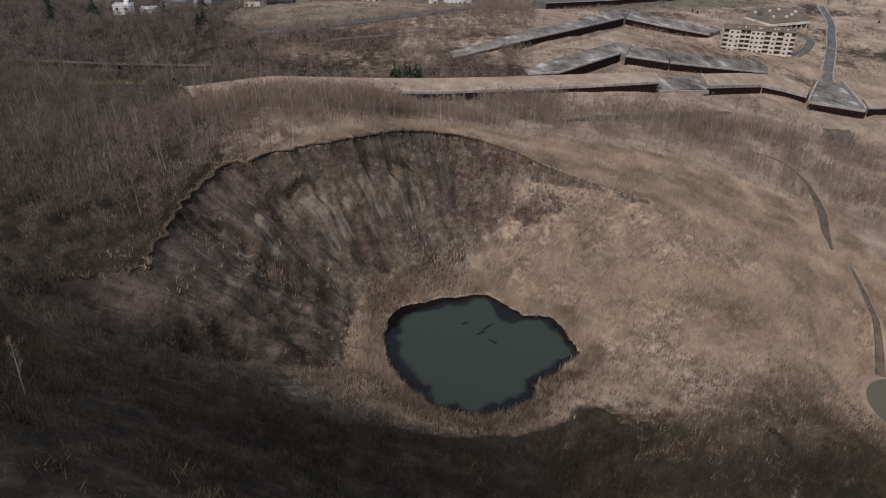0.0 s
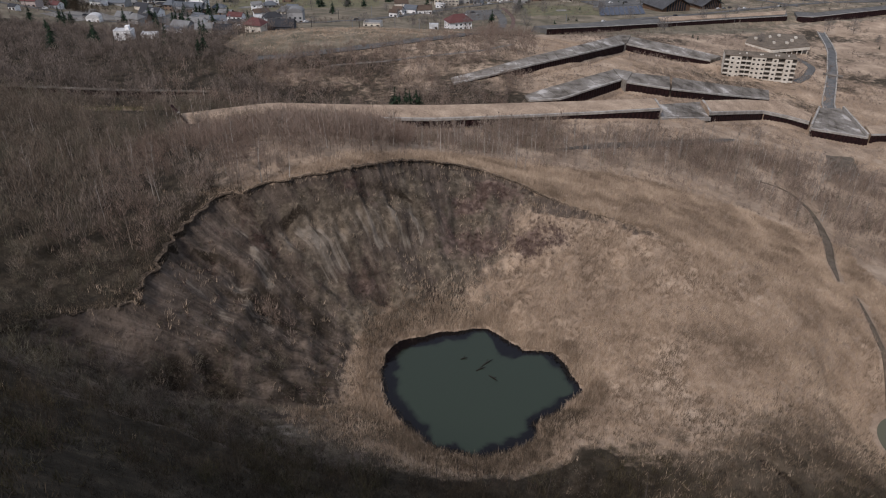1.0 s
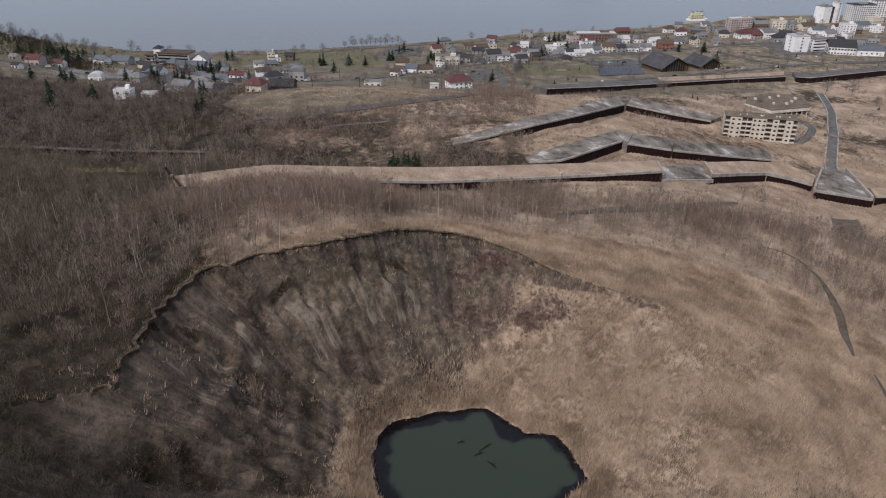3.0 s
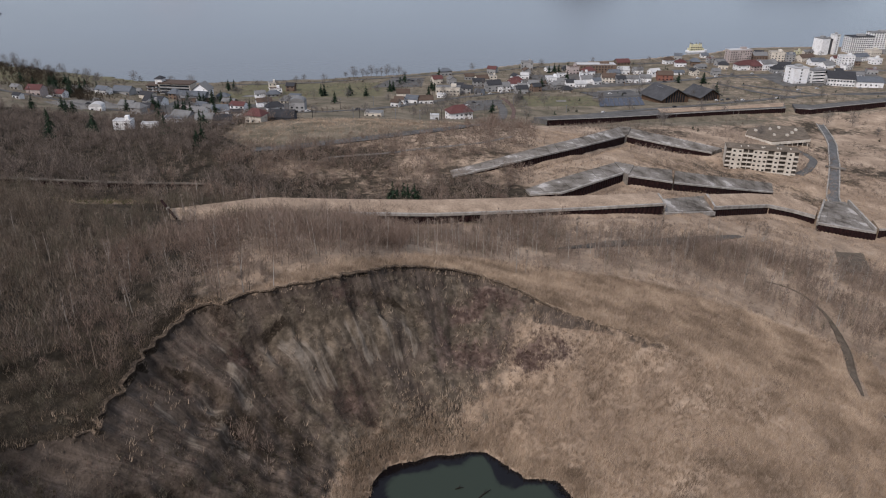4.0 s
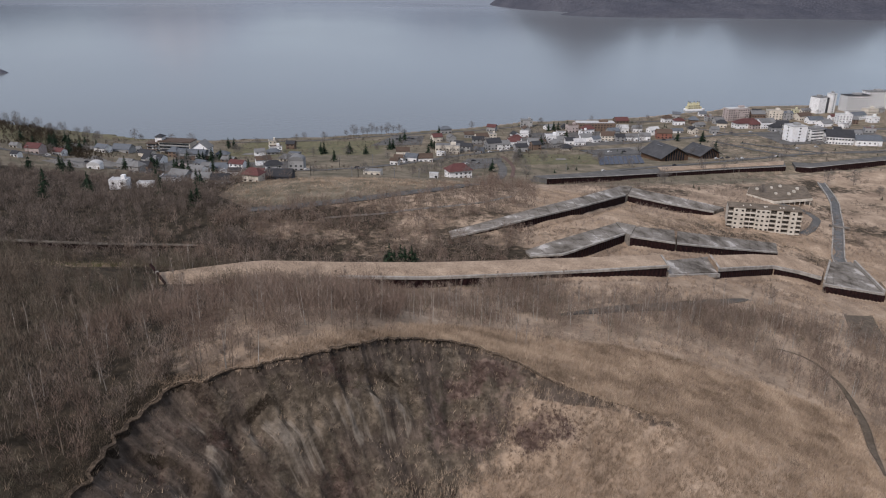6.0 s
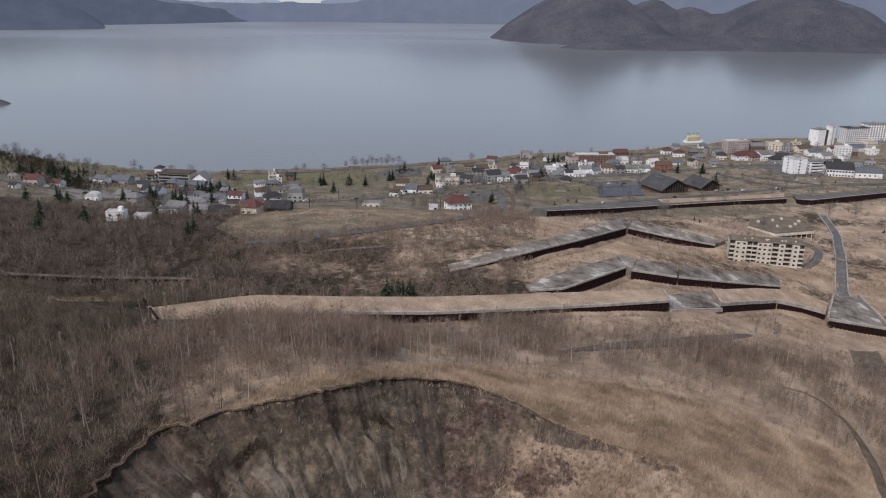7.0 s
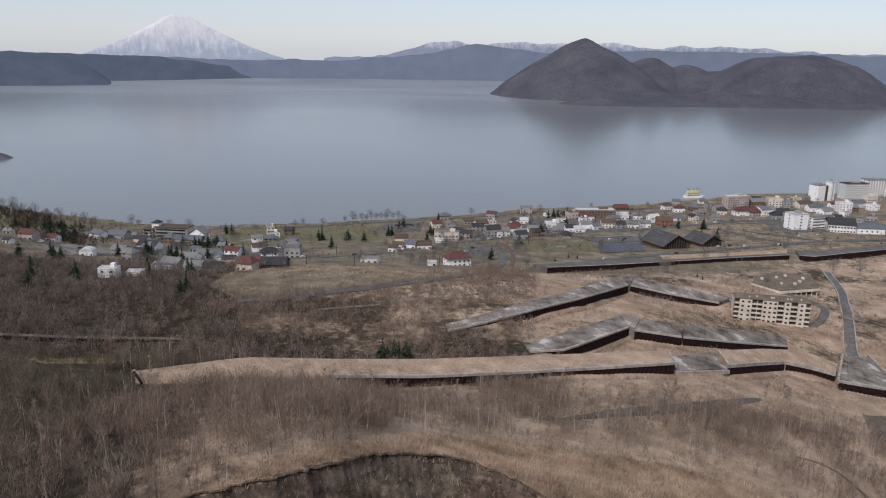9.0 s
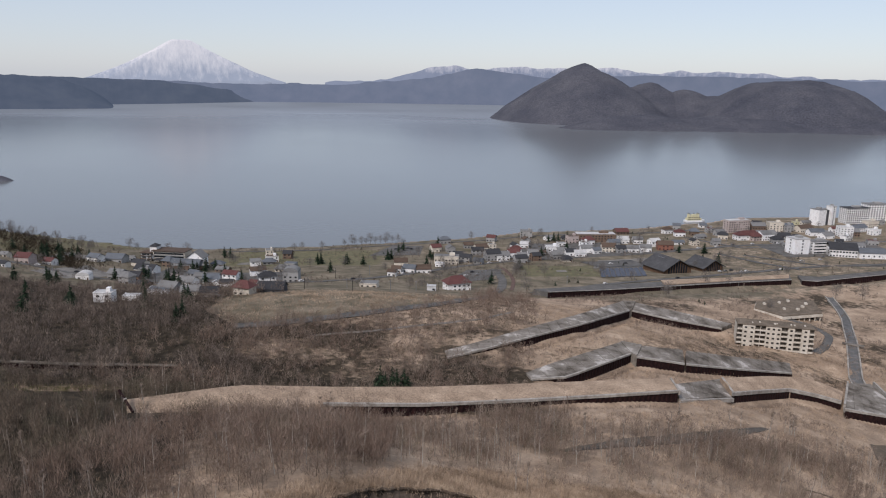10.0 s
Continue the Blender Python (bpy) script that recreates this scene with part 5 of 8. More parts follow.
def pane_mesh(w, h, mat):
    """A window unit w by h: a frame standing proud of the wall with glass set back in it."""
    key = (round(w, 1), round(h, 1), mat.name)
    if key not in UNIT:
        bm = boxed((-w / 2, w / 2, -0.06, 0.05, 0, h))
        me = bpy.data.meshes.new("window")
        bm.to_mesh(me)
        bm.free()
        me.materials.append(mat)
        UNIT[key] = me
    return UNIT[key]


def add_window(parent, x, y, z, turn, w, h, mat, name="window"):
    ob = new(name, pane_mesh(w, h, mat))
    ob.parent = parent
    ob.matrix_basis = pose(x, y, z, 0, 0, turn)
    return ob


def house(kind, x, y, w, d, h, rot, roof, wall):
    base = min(gz(x - w / 2, y - d / 2), gz(x + w / 2, y - d / 2), gz(x, y)) - 0.1
    words = {"gable": "pitched", "hip": "hipped", "flat": "flat", "round": "rounded", "long": "flat"}[kind]
    named = {"bluegrey": "blue-grey", "dark": "black", "redbrick": "red-brick"}
    thing = tagged(new("house"), f"{named.get(wall, wall)}-walled house with a {words} {named.get(roof, roof)} roof", "house", "town houses")
    thing.matrix_basis = pose(x, y, base, 0, 0, rot)
    part("wall", boxed((-w / 2, w / 2, -d / 2, d / 2, -1.5, h)), paint(wall, "wall"), thing)
    bm = bmesh.new()
    e = 0.5
    if kind == "gable":
        across = w >= d
        r = min(w, d) * 0.30
        if across:
            prof = [(-d / 2 - e, h - 0.25), (0, h + r), (d / 2 + e, h - 0.25), (d / 2 + e, h - 0.05), (0, h + r + 0.25), (-d / 2 - e, h - 0.05)]
            rows = [[(sx * (w / 2 + e), p, q) for p, q in prof] for sx in (-1, 1)]
        else:
            prof = [(-w / 2 - e, h - 0.25), (0, h + r), (w / 2 + e, h - 0.25), (w / 2 + e, h - 0.05), (0, h + r + 0.25), (-w / 2 - e, h - 0.05)]
            rows = [[(p, sy * (d / 2 + e), q) for p, q in prof] for sy in (-1, 1)]
        strip(bm, rows)
        part("roof", bm, paint(roof, "roof"), thing)
        for s in (-1, 1):
            bm = bmesh.new()
            if across:
                q = [(s * w / 2, -d / 2, h), (s * w / 2, d / 2, h), (s * w / 2, 0, h + r)]
                q2 = [(p[0] - s * 0.25, p[1], p[2]) for p in q]
            else:
                q = [(-w / 2, s * d / 2, h), (w / 2, s * d / 2, h), (0, s * d / 2, h + r)]
                q2 = [(p[0], p[1] - s * 0.25, p[2]) for p in q]
            strip(bm, [q, q2])
            part("gable_wall", bm, paint(wall, "wall"), thing)
    elif kind == "hip":
        r = min(w, d) * 0.42
        k = w * 0.22
        lo = [bm.verts.new(p) for p in ((-w / 2 - 1, -d / 2 - 1, h - 0.1), (w / 2 + 1, -d / 2 - 1, h - 0.1), (w / 2 + 1, d / 2 + 1, h - 0.1), (-w / 2 - 1, d / 2 + 1, h - 0.1))]
        hi = [bm.verts.new((-k, 0, h + r)), bm.verts.new((k, 0, h + r))]
        for f in ((lo[0], lo[1], hi[1], hi[0]), (lo[1], lo[2], hi[1]), (lo[2], lo[3], hi[0], hi[1]), (lo[3], lo[0], hi[0]), lo[::-1]):
            bm.faces.new(f)
        part("roof", bm, paint(roof, "roof"), thing)
    elif kind == "round":
        n = 10
        rows = []
        for sy in (-1, 1):
            arc = [(w / 2 * 1.03 * math.cos(math.pi * k / n), sy * (d / 2 + 0.2), h + w * 0.28 * math.sin(math.pi * k / n)) for k in range(n + 1)]
            rows.append(arc)
        strip(bm, rows)
        part("roof", bm, paint(roof, "roof"), thing)
    else:
        part("roof", boxed((-w / 2 - 0.15, w / 2 + 0.15, -d / 2 - 0.15, d / 2 + 0.15, h, h + 0.25)), paint(roof, "roof"), thing)
        part("parapet", boxed((-w / 2 - 0.15, w / 2 + 0.15, -d / 2 - 0.15, -d / 2 + 0.1, h + 0.25, h + 0.6), (-w / 2 - 0.15, -w / 2 + 0.1, -d / 2 + 0.1, d / 2, h + 0.25, h + 0.6)), paint(wall, "wall"), thing)
        if h > 5:
            part("stair_head", boxed((w * 0.12, w * 0.34, -d * 0.1, d * 0.25, h + 0.25, h + 2.4)), paint(wall, "wall"), thing)
    floors = max(1, int(h / 2.7))
    cols = max(2, int(w / 3.2))
    for f in range(floors):
        for c in range(cols):
            if random.random() < 0.12:
                continue
            add_window(thing, -w / 2 + (c + 0.5) * w / cols, -d / 2, f * 2.7 + 0.9, 0, 1.5, 1.2, M["glass"])
        for c in range(max(1, int(d / 4))):
            add_window(thing, -w / 2, -d / 2 + (c + 0.5) * d / max(1, int(d / 4)), f * 2.7 + 0.9, 90, 1.3, 1.2, M["glass"])
    part("door", boxed((w * 0.28, w * 0.28 + 1.0, -d / 2 - 0.05, -d / 2 + 0.05, 0.0, 0.85)) if floors < 1 else boxed((w / 2 - 1.4, w / 2 - 0.5, -d / 2 - 0.06, -d / 2 + 0.02, 0, 2.05)), M["timber"], thing)
    if kind in ("gable", "hip") and random.random() < 0.5:
        part("chimney", boxed((w * 0.2, w * 0.2 + 0.5, 0.3, 0.8, h, h + min(w, d) * 0.3 + 0.9)), M["concrete"], thing)
    return thing


house("gable", -332, 586, 6.3, 5.1, 2.7, -14, "grey", "cream")
house("gable", -308, 544, 5.9, 4.7, 2.9, -19, "dark", "white")
house("gable", -311, 575, 11.3, 9.0, 4.9, -9, "red", "pink")
house("gable", -301, 589, 8.6, 6.9, 3.4, -17, "red", "white")
house("gable", -289, 636, 10.6, 8.5, 3.9, -20, "bluegrey", "white")
house("gable", -277, 647, 15.3, 11.0, 3.7, -9, "bluegrey", "grey")
house("gable", -271, 659, 7.2, 5.8, 2.7, 7, "grey", "white")
house("round", -255, 546, 9.0, 7.2, 3.2, 4, "white", "white")
house("flat", -190, 436, 9.5, 7.6, 5.6, 2, "white", "white")
house("gable", -243, 571, 11.3, 9.0, 4.9, -15, "grey", "grey")
house("gable", -233, 575, 11.4, 9.1, 3.8, -5, "dark", "brown")
house("gable", -243, 624, 16.8, 11.0, 3.3, -13, "dark", "white")
house("gable", -210, 593, 9.9, 7.9, 2.7, -16, "pink", "cream")
house("gable", -171, 480, 12.0, 9.6, 4.7, -19, "grey", "grey")
house("gable", -179, 533, 11.8, 9.4, 4.4, -15, "grey", "white")
house("gable", -149, 453, 10.2, 8.1, 4.6, 8, "grey", "cream")
house("gable", -174, 568, 11.2, 9.0, 4.2, 5, "bluegrey", "white")
house("gable", -138, 452, 10.1, 8.1, 3.3, 4, "dark", "grey")
house("gable", -150, 524, 8.0, 6.4, 3.9, 4, "dark", "white")
house("hip", -120, 457, 10.2, 8.2, 5.1, -16, "red", "cream")
house("gable", -137, 543, 5.5, 4.4, 2.9, -12, "red", "white")
house("gable", -107, 469, 15.2, 11.0, 3.4, -2, "dark", "dark")
house("flat", -175, 474, 12.4, 9.9, 3.5, 1, "bluegrey", "white")
house("flat", -178, 442, 8.3, 6.6, 3.0, 5, "white", "white")
house("gable", -221, 660, 24.6, 11.0, 4.9, 6, "grey", "brown")
house("gable", -203, 520, 8.2, 6.6, 2.8, -19, "dark", "brown")
house("gable", -196, 611, 8.6, 6.9, 2.8, -3, "grey", "grey")
house("round", -118, 577, 11.4, 9.1, 8.0, -1, "grey", "grey")
house("flat", -59, 555, 12.3, 9.9, 3.0, -6, "grey", "cream")
house("gable", -48, 632, 7.0, 5.6, 4.1, -16, "brown", "white")
house("gable", -46, 655, 7.9, 6.3, 4.1, -7, "brown", "white")
house("gable", -35, 661, 10.8, 8.6, 4.1, -19, "bluegrey", "white")
house("gable", -24, 662, 12.4, 9.9, 3.9, 8, "brown", "white")
house("gable", -45, 695, 11.7, 9.4, 5.0, 6, "brown", "cream")
house("flat", -4, 722, 22.6, 11.0, 7.7, -4, "grey", "cream")
house("flat", -10, 701, 7.4, 6.0, 3.5, -12, "white", "white")
house("hip", 3, 573, 17.7, 11.0, 6.3, 21, "red", "white")
house("flat", -15, 553, 6.1, 4.8, 3.6, -4, "white", "white")
house("gable", 31, 793, 12.7, 10.1, 5.0, 20, "brown", "cream")
house("gable", 40, 752, 14.2, 11.0, 7.5, 19, "dark", "grey")
house("gable", 51, 752, 9.1, 7.3, 5.4, 8, "grey", "white")
house("gable", 19, 812, 9.8, 7.9, 3.8, 5, "brown", "grey")
house("gable", 50, 753, 12.7, 10.2, 5.4, 11, "grey", "white")
house("gable", 62, 766, 11.5, 9.2, 5.3, 6, "red", "white")
house("gable", 70, 762, 9.2, 7.4, 3.6, -3, "grey", "brown")
house("gable", 82, 772, 10.5, 8.4, 4.1, 2, "grey", "white")
house("gable", 91, 775, 7.5, 6.0, 3.6, 18, "brown", "grey")
house("flat", 87, 881, 13.7, 10.9, 8.4, -7, "grey", "grey")
house("gable", 78, 816, 8.7, 7.0, 4.3, -7, "white", "white")
house("flat", 103, 786, 12.1, 9.7, 7.5, 12, "white", "white")
house("gable", 112, 782, 9.5, 7.6, 4.9, 1, "grey", "grey")
house("gable", 120, 778, 10.5, 8.4, 4.4, 9, "dark", "white")
house("gable", 129, 774, 11.2, 9.0, 3.6, 7, "white", "white")
house("gable", 139, 794, 11.5, 9.2, 5.0, 3, "grey", "white")
house("gable", 148, 789, 9.2, 7.3, 4.2, 24, "bluegrey", "white")
house("gable", 163, 801, 13.9, 11.0, 5.7, -2, "brown", "cream")
house("gable", 174, 794, 9.6, 7.7, 5.5, 5, "dark", "grey")
house("gable", 184, 798, 8.9, 7.1, 4.5, -2, "grey", "white")
house("gable", 175, 831, 12.1, 9.6, 4.4, 12, "bluegrey", "grey")
house("gable", 189, 848, 12.3, 9.9, 4.8, 1, "white", "white")
house("long", 160, 857, 43.5, 14.0, 9.0, 3, "white", "brown")
house("flat", 133, 845, 11.5, 9.2, 8.0, 16, "brown", "pink")
house("gable", 205, 848, 10.3, 8.2, 4.8, 2, "grey", "white")
house("gable", 203, 916, 15.5, 11.0, 3.2, 10, "red", "brown")
house("gable", 219, 833, 11.3, 9.1, 5.9, 21, "white", "white")
house("gable", 225, 813, 15.8, 11.0, 6.1, -5, "brown", "redbrick")
house("gable", 202, 803, 11.4, 9.2, 4.7, -6, "grey", "white")
house("gable", 188, 798, 10.9, 8.7, 4.7, -1, "grey", "white")
house("flat", 344, 929, 29.5, 11.0, 14.4, 16, "white", "pink")
house("hip", 338, 878, 31.9, 11.0, 6.6, 12, "red", "white")
house("gable", 358, 880, 21.1, 11.0, 7.4, -0, "grey", "white")
house("gable", 372, 936, 17.0, 11.0, 7.1, 3, "grey", "brown")
house("flat", 392, 934, 15.8, 11.0, 11.4, -2, "cream", "cream")
house("flat", 407, 934, 12.1, 9.7, 8.3, 7, "bluegrey", "grey")
house("flat", 394, 937, 17.7, 11.0, 10.1, -7, "cream", "cream")
house("gable", 413, 945, 11.5, 9.2, 5.9, 14, "bluegrey", "grey")
house("gable", 359, 879, 20.4, 11.0, 7.7, 21, "grey", "white")
house("hip", 344, 874, 12.7, 10.2, 5.5, 23, "red", "pink")
house("flat", 427, 955, 7.4, 5.9, 8.7, 16, "cream", "yellow")
house("gable", 428, 936, 20.4, 11.0, 5.3, 23, "brown", "cream")
house("gable", 377, 880, 17.0, 11.0, 5.5, -7, "dark", "grey")
house("flat", 464, 910, 15.4, 11.0, 12.1, 1, "white", "white")
house("gable", 496, 941, 21.9, 11.0, 5.9, 23, "bluegrey", "white")
house("flat", 507, 924, 11.6, 9.3, 6.9, 17, "white", "white")
house("gable", 432, 914, 17.7, 11.0, 4.9, 5, "bluegrey", "white")
house("gable", 437, 898, 15.2, 11.0, 4.2, 22, "grey", "white")
house("gable", 466, 938, 9.1, 7.3, 4.4, 12, "red", "white")
house("flat", 529, 972, 16.5, 11.0, 8.1, 18, "cream", "cream")
house("gable", 476, 915, 13.3, 10.6, 5.7, 1, "grey", "brown")
house("gable", -254, 638, 12.8, 7.3, 5.2, -23, "dark", "cream")
house("gable", -174, 692, 9.1, 6.7, 5.6, 21, "grey", "white")
house("flat", -158, 539, 10.8, 7.9, 3.0, -9, "grey", "white")
house("hip", -125, 615, 8.6, 7.0, 5.6, -0, "dark", "brown")
house("gable", -205, 624, 9.9, 7.0, 2.8, -23, "bluegrey", "grey")
house("gable", -231, 689, 9.3, 8.7, 2.8, 25, "brown", "grey")
house("gable", -168, 597, 11.6, 7.7, 5.6, -14, "red", "white")
house("gable", -155, 625, 12.0, 7.8, 5.2, 21, "brown", "white")
house("hip", -166, 709, 11.0, 7.0, 3.0, 13, "bluegrey", "grey")
house("hip", -133, 565, 11.3, 7.7, 5.6, 21, "dark", "white")
house("hip", -259, 677, 10.9, 7.1, 5.6, 19, "grey", "white")
house("flat", -167, 725, 11.2, 7.3, 5.6, 21, "brown", "white")
house("hip", -240, 663, 7.9, 8.9, 5.6, -15, "bluegrey", "brown")
house("gable", -157, 749, 8.1, 8.1, 5.6, -4, "dark", "brown")
house("hip", -226, 547, 8.6, 7.3, 5.6, -19, "grey", "grey")
house("gable", -243, 702, 11.4, 7.3, 5.2, 2, "grey", "grey")
house("flat", -237, 605, 8.2, 6.8, 5.6, 1, "grey", "grey")
house("flat", -180, 771, 7.8, 8.8, 5.6, 14, "grey", "cream")
house("hip", -141, 650, 9.9, 8.0, 3.0, -12, "grey", "cream")
house("flat", -143, 694, 9.9, 8.0, 3.0, -11, "bluegrey", "grey")
house("hip", -206, 687, 10.9, 6.7, 3.0, -9, "bluegrey", "cream")
house("gable", -191, 653, 11.6, 6.7, 2.8, -17, "grey", "brown")
house("gable", 82, 750, 8.7, 8.5, 5.6, 19, "dark", "brown")
house("flat", 142, 821, 8.8, 7.3, 5.6, 20, "brown", "white")
house("flat", 43, 802, 7.6, 7.0, 5.6, 10, "grey", "cream")
house("gable", -15, 790, 10.0, 8.9, 5.2, 21, "red", "cream")
house("gable", -6, 737, 7.9, 6.8, 3.0, -5, "grey", "grey")
house("gable", 110, 863, 8.8, 8.4, 2.8, 22, "grey", "white")
house("gable", 8, 766, 7.9, 7.4, 3.0, 0, "dark", "grey")
house("hip", -6, 847, 12.3, 7.1, 5.2, 18, "bluegrey", "grey")
house("gable", 67, 803, 7.7, 8.7, 5.2, 23, "dark", "white")
house("hip", 149, 838, 12.0, 9.0, 5.2, 17, "red", "white")
house("hip", 111, 745, 9.2, 8.1, 2.8, 16, "dark", "cream")
house("hip", 104, 759, 10.8, 8.5, 5.2, 15, "grey", "grey")
house("flat", 119, 830, 8.6, 6.7, 3.0, 10, "grey", "white")
house("hip", 130, 863, 11.5, 6.6, 3.0, -14, "dark", "grey")
house("gable", 66, 736, 11.6, 8.7, 5.2, 14, "dark", "grey")
house("gable", 82, 838, 7.6, 8.7, 5.2, 13, "brown", "grey")
house("gable", 46, 857, 9.7, 8.0, 5.2, -21, "red", "grey")
house("gable", 27, 777, 11.7, 8.1, 5.6, 4, "dark", "grey")
house("gable", -0, 786, 8.0, 8.5, 5.2, 18, "grey", "grey")
house("gable", 13, 736, 12.6, 8.2, 5.6, -20, "dark", "grey")
house("hip", 66, 784, 10.2, 7.3, 5.6, 17, "red", "white")
house("gable", 26, 728, 8.5, 7.8, 2.8, -19, "bluegrey", "grey")
house("gable", 406, 840, 10.2, 6.6, 5.6, -17, "brown", "white")
house("hip", 387, 954, 7.7, 8.5, 3.0, -19, "bluegrey", "white")
house("flat", 365, 839, 10.1, 8.9, 2.8, -16, "grey", "grey")
house("hip", 397, 889, 11.5, 6.6, 3.0, 15, "dark", "white")
house("gable", 279, 950, 9.1, 7.6, 5.2, -16, "bluegrey", "grey")
house("flat", 454, 886, 10.6, 7.4, 5.2, 23, "grey", "white")
house("gable", 285, 882, 12.2, 7.7, 2.8, 19, "grey", "grey")
house("gable", 248, 843, 12.3, 6.7, 3.0, 2, "bluegrey", "white")
house("hip", 266, 896, 12.3, 7.0, 5.2, 1, "red", "white")
house("gable", 390, 981, 10.4, 8.6, 2.8, -15, "dark", "white")
house("gable", 434, 863, 7.7, 7.0, 3.0, -15, "dark", "white")
house("flat", 553, 990, 7.5, 7.2, 5.6, -22, "grey", "grey")
house("gable", 357, 951, 8.6, 8.2, 2.8, -22, "brown", "grey")
house("gable", 444, 841, 10.3, 7.8, 3.0, 4, "grey", "white")
house("gable", 446, 970, 12.8, 6.9, 5.6, 14, "grey", "cream")
house("hip", 345, 905, 12.9, 7.6, 2.8, 4, "grey", "grey")
house("hip", 311, 882, 10.7, 8.0, 5.2, -17, "dark", "cream")
house("flat", 468, 858, 11.4, 7.8, 5.2, -12, "red", "grey")
house("gable", 316, 965, 8.8, 8.7, 3.0, -3, "bluegrey", "white")
house("flat", 414, 972, 12.7, 8.7, 3.0, -14, "dark", "cream")
house("gable", 315, 905, 11.5, 7.2, 5.2, 15, "grey", "grey")
house("hip", 258, 917, 11.7, 7.9, 5.2, 22, "brown", "white")
house("gable", 447, 924, 8.0, 7.5, 2.8, -20, "grey", "grey")
house("hip", 285, 903, 9.4, 8.8, 5.2, -5, "bluegrey", "brown")
house("gable", 288, 840, 8.4, 7.6, 5.2, 2, "grey", "grey")
house("hip", 389, 862, 8.8, 7.8, 5.6, -4, "red", "grey")
house("gable", 264, 838, 7.6, 8.2, 5.6, 19, "dark", "cream")
house("flat", 310, 923, 8.3, 7.9, 5.6, 14, "red", "grey")
house("hip", 362, 858, 11.8, 8.7, 5.2, 5, "dark", "grey")
house("gable", 369, 895, 10.5, 6.9, 2.8, 18, "grey", "grey")


def block(name, label, x, y, w, d, h, rot, wall, roof, floors, cols, side=2, band=False, category="hotel", base=None):
    """A taller flat-roofed building with rows of windows."""
    z = gz(x, y) if base is None else base
    thing = tagged(new(name), label, category, "large buildings")
    thing.matrix_basis = pose(x, y, z, 0, 0, rot)
    part("wall", boxed((-w / 2, w / 2, -d / 2, d / 2, -3, h)), paint(wall, "wall"), thing)
    part("roof", boxed((-w / 2 - 0.3, w / 2 + 0.3, -d / 2 - 0.3, d / 2 + 0.3, h, h + 0.5)), paint(roof, "roof"), thing)
    part("plant_room", boxed((-w * 0.1, w * 0.2, -d * 0.2, d * 0.2, h + 0.5, h + 2.6)), paint("grey", "wall"), thing)
    step = h / floors
    for f in range(floors):
        if band:
            part("window_band", boxed((-w / 2 + 0.8, w / 2 - 0.8, -d / 2 - 0.05, -d / 2 + 0.04, f * step + 0.9, f * step + 2.1)), M["glass"], thing)
        else:
            for c in range(cols):
                add_window(thing, -w / 2 + (c + 0.5) * w / cols, -d / 2, f * step + 0.8, 0, min(1.8, w / cols * 0.6), 1.4, M["glass"])
        for c in range(side):
            add_window(thing, -w / 2, -d / 2 + (c + 0.5) * d / side, f * step + 0.8, 90, min(1.6, d / side * 0.5), 1.3, M["glass"])
    return thing


block("hotel_tower", "white slab hotel tower with a blank side wall", 468, 984, 13, 14, 20, 24, "white", "grey", 8, 0, 0)
# a near-black block is added to fill the dark gap
block("hotel_tower", "near-black block filling the gap between two hotel towers", 477, 987, 7, 9, 18.5, 24, "dark", "dark", 7, 0, 0)
block("hotel_tower", "narrow white stair tower beside the hotel", 485, 986, 7, 9, 24, 24, "white", "white", 9, 1, 0)
block("lake_hotel", "cream hotel with rows of windows and a dark roof", 526, 1006, 33, 15, 20, 10, "white", "dark", 8, 11, 4)
block("lake_hotel", "cream hotel block with a grey roof by the lake", 566, 1030, 30, 16, 22.5, 6, "white", "grey", 9, 8, 3)
block("office_building", "white flat-roofed building with a blank front", 356, 797, 17, 15, 16, 14, "white", "white", 5, 1, 1, category="building")
block("office_building", "white building with dark window bands", 380, 804, 19, 13, 12.5, 14, "white", "grey", 4, 6, 2, True, category="building")


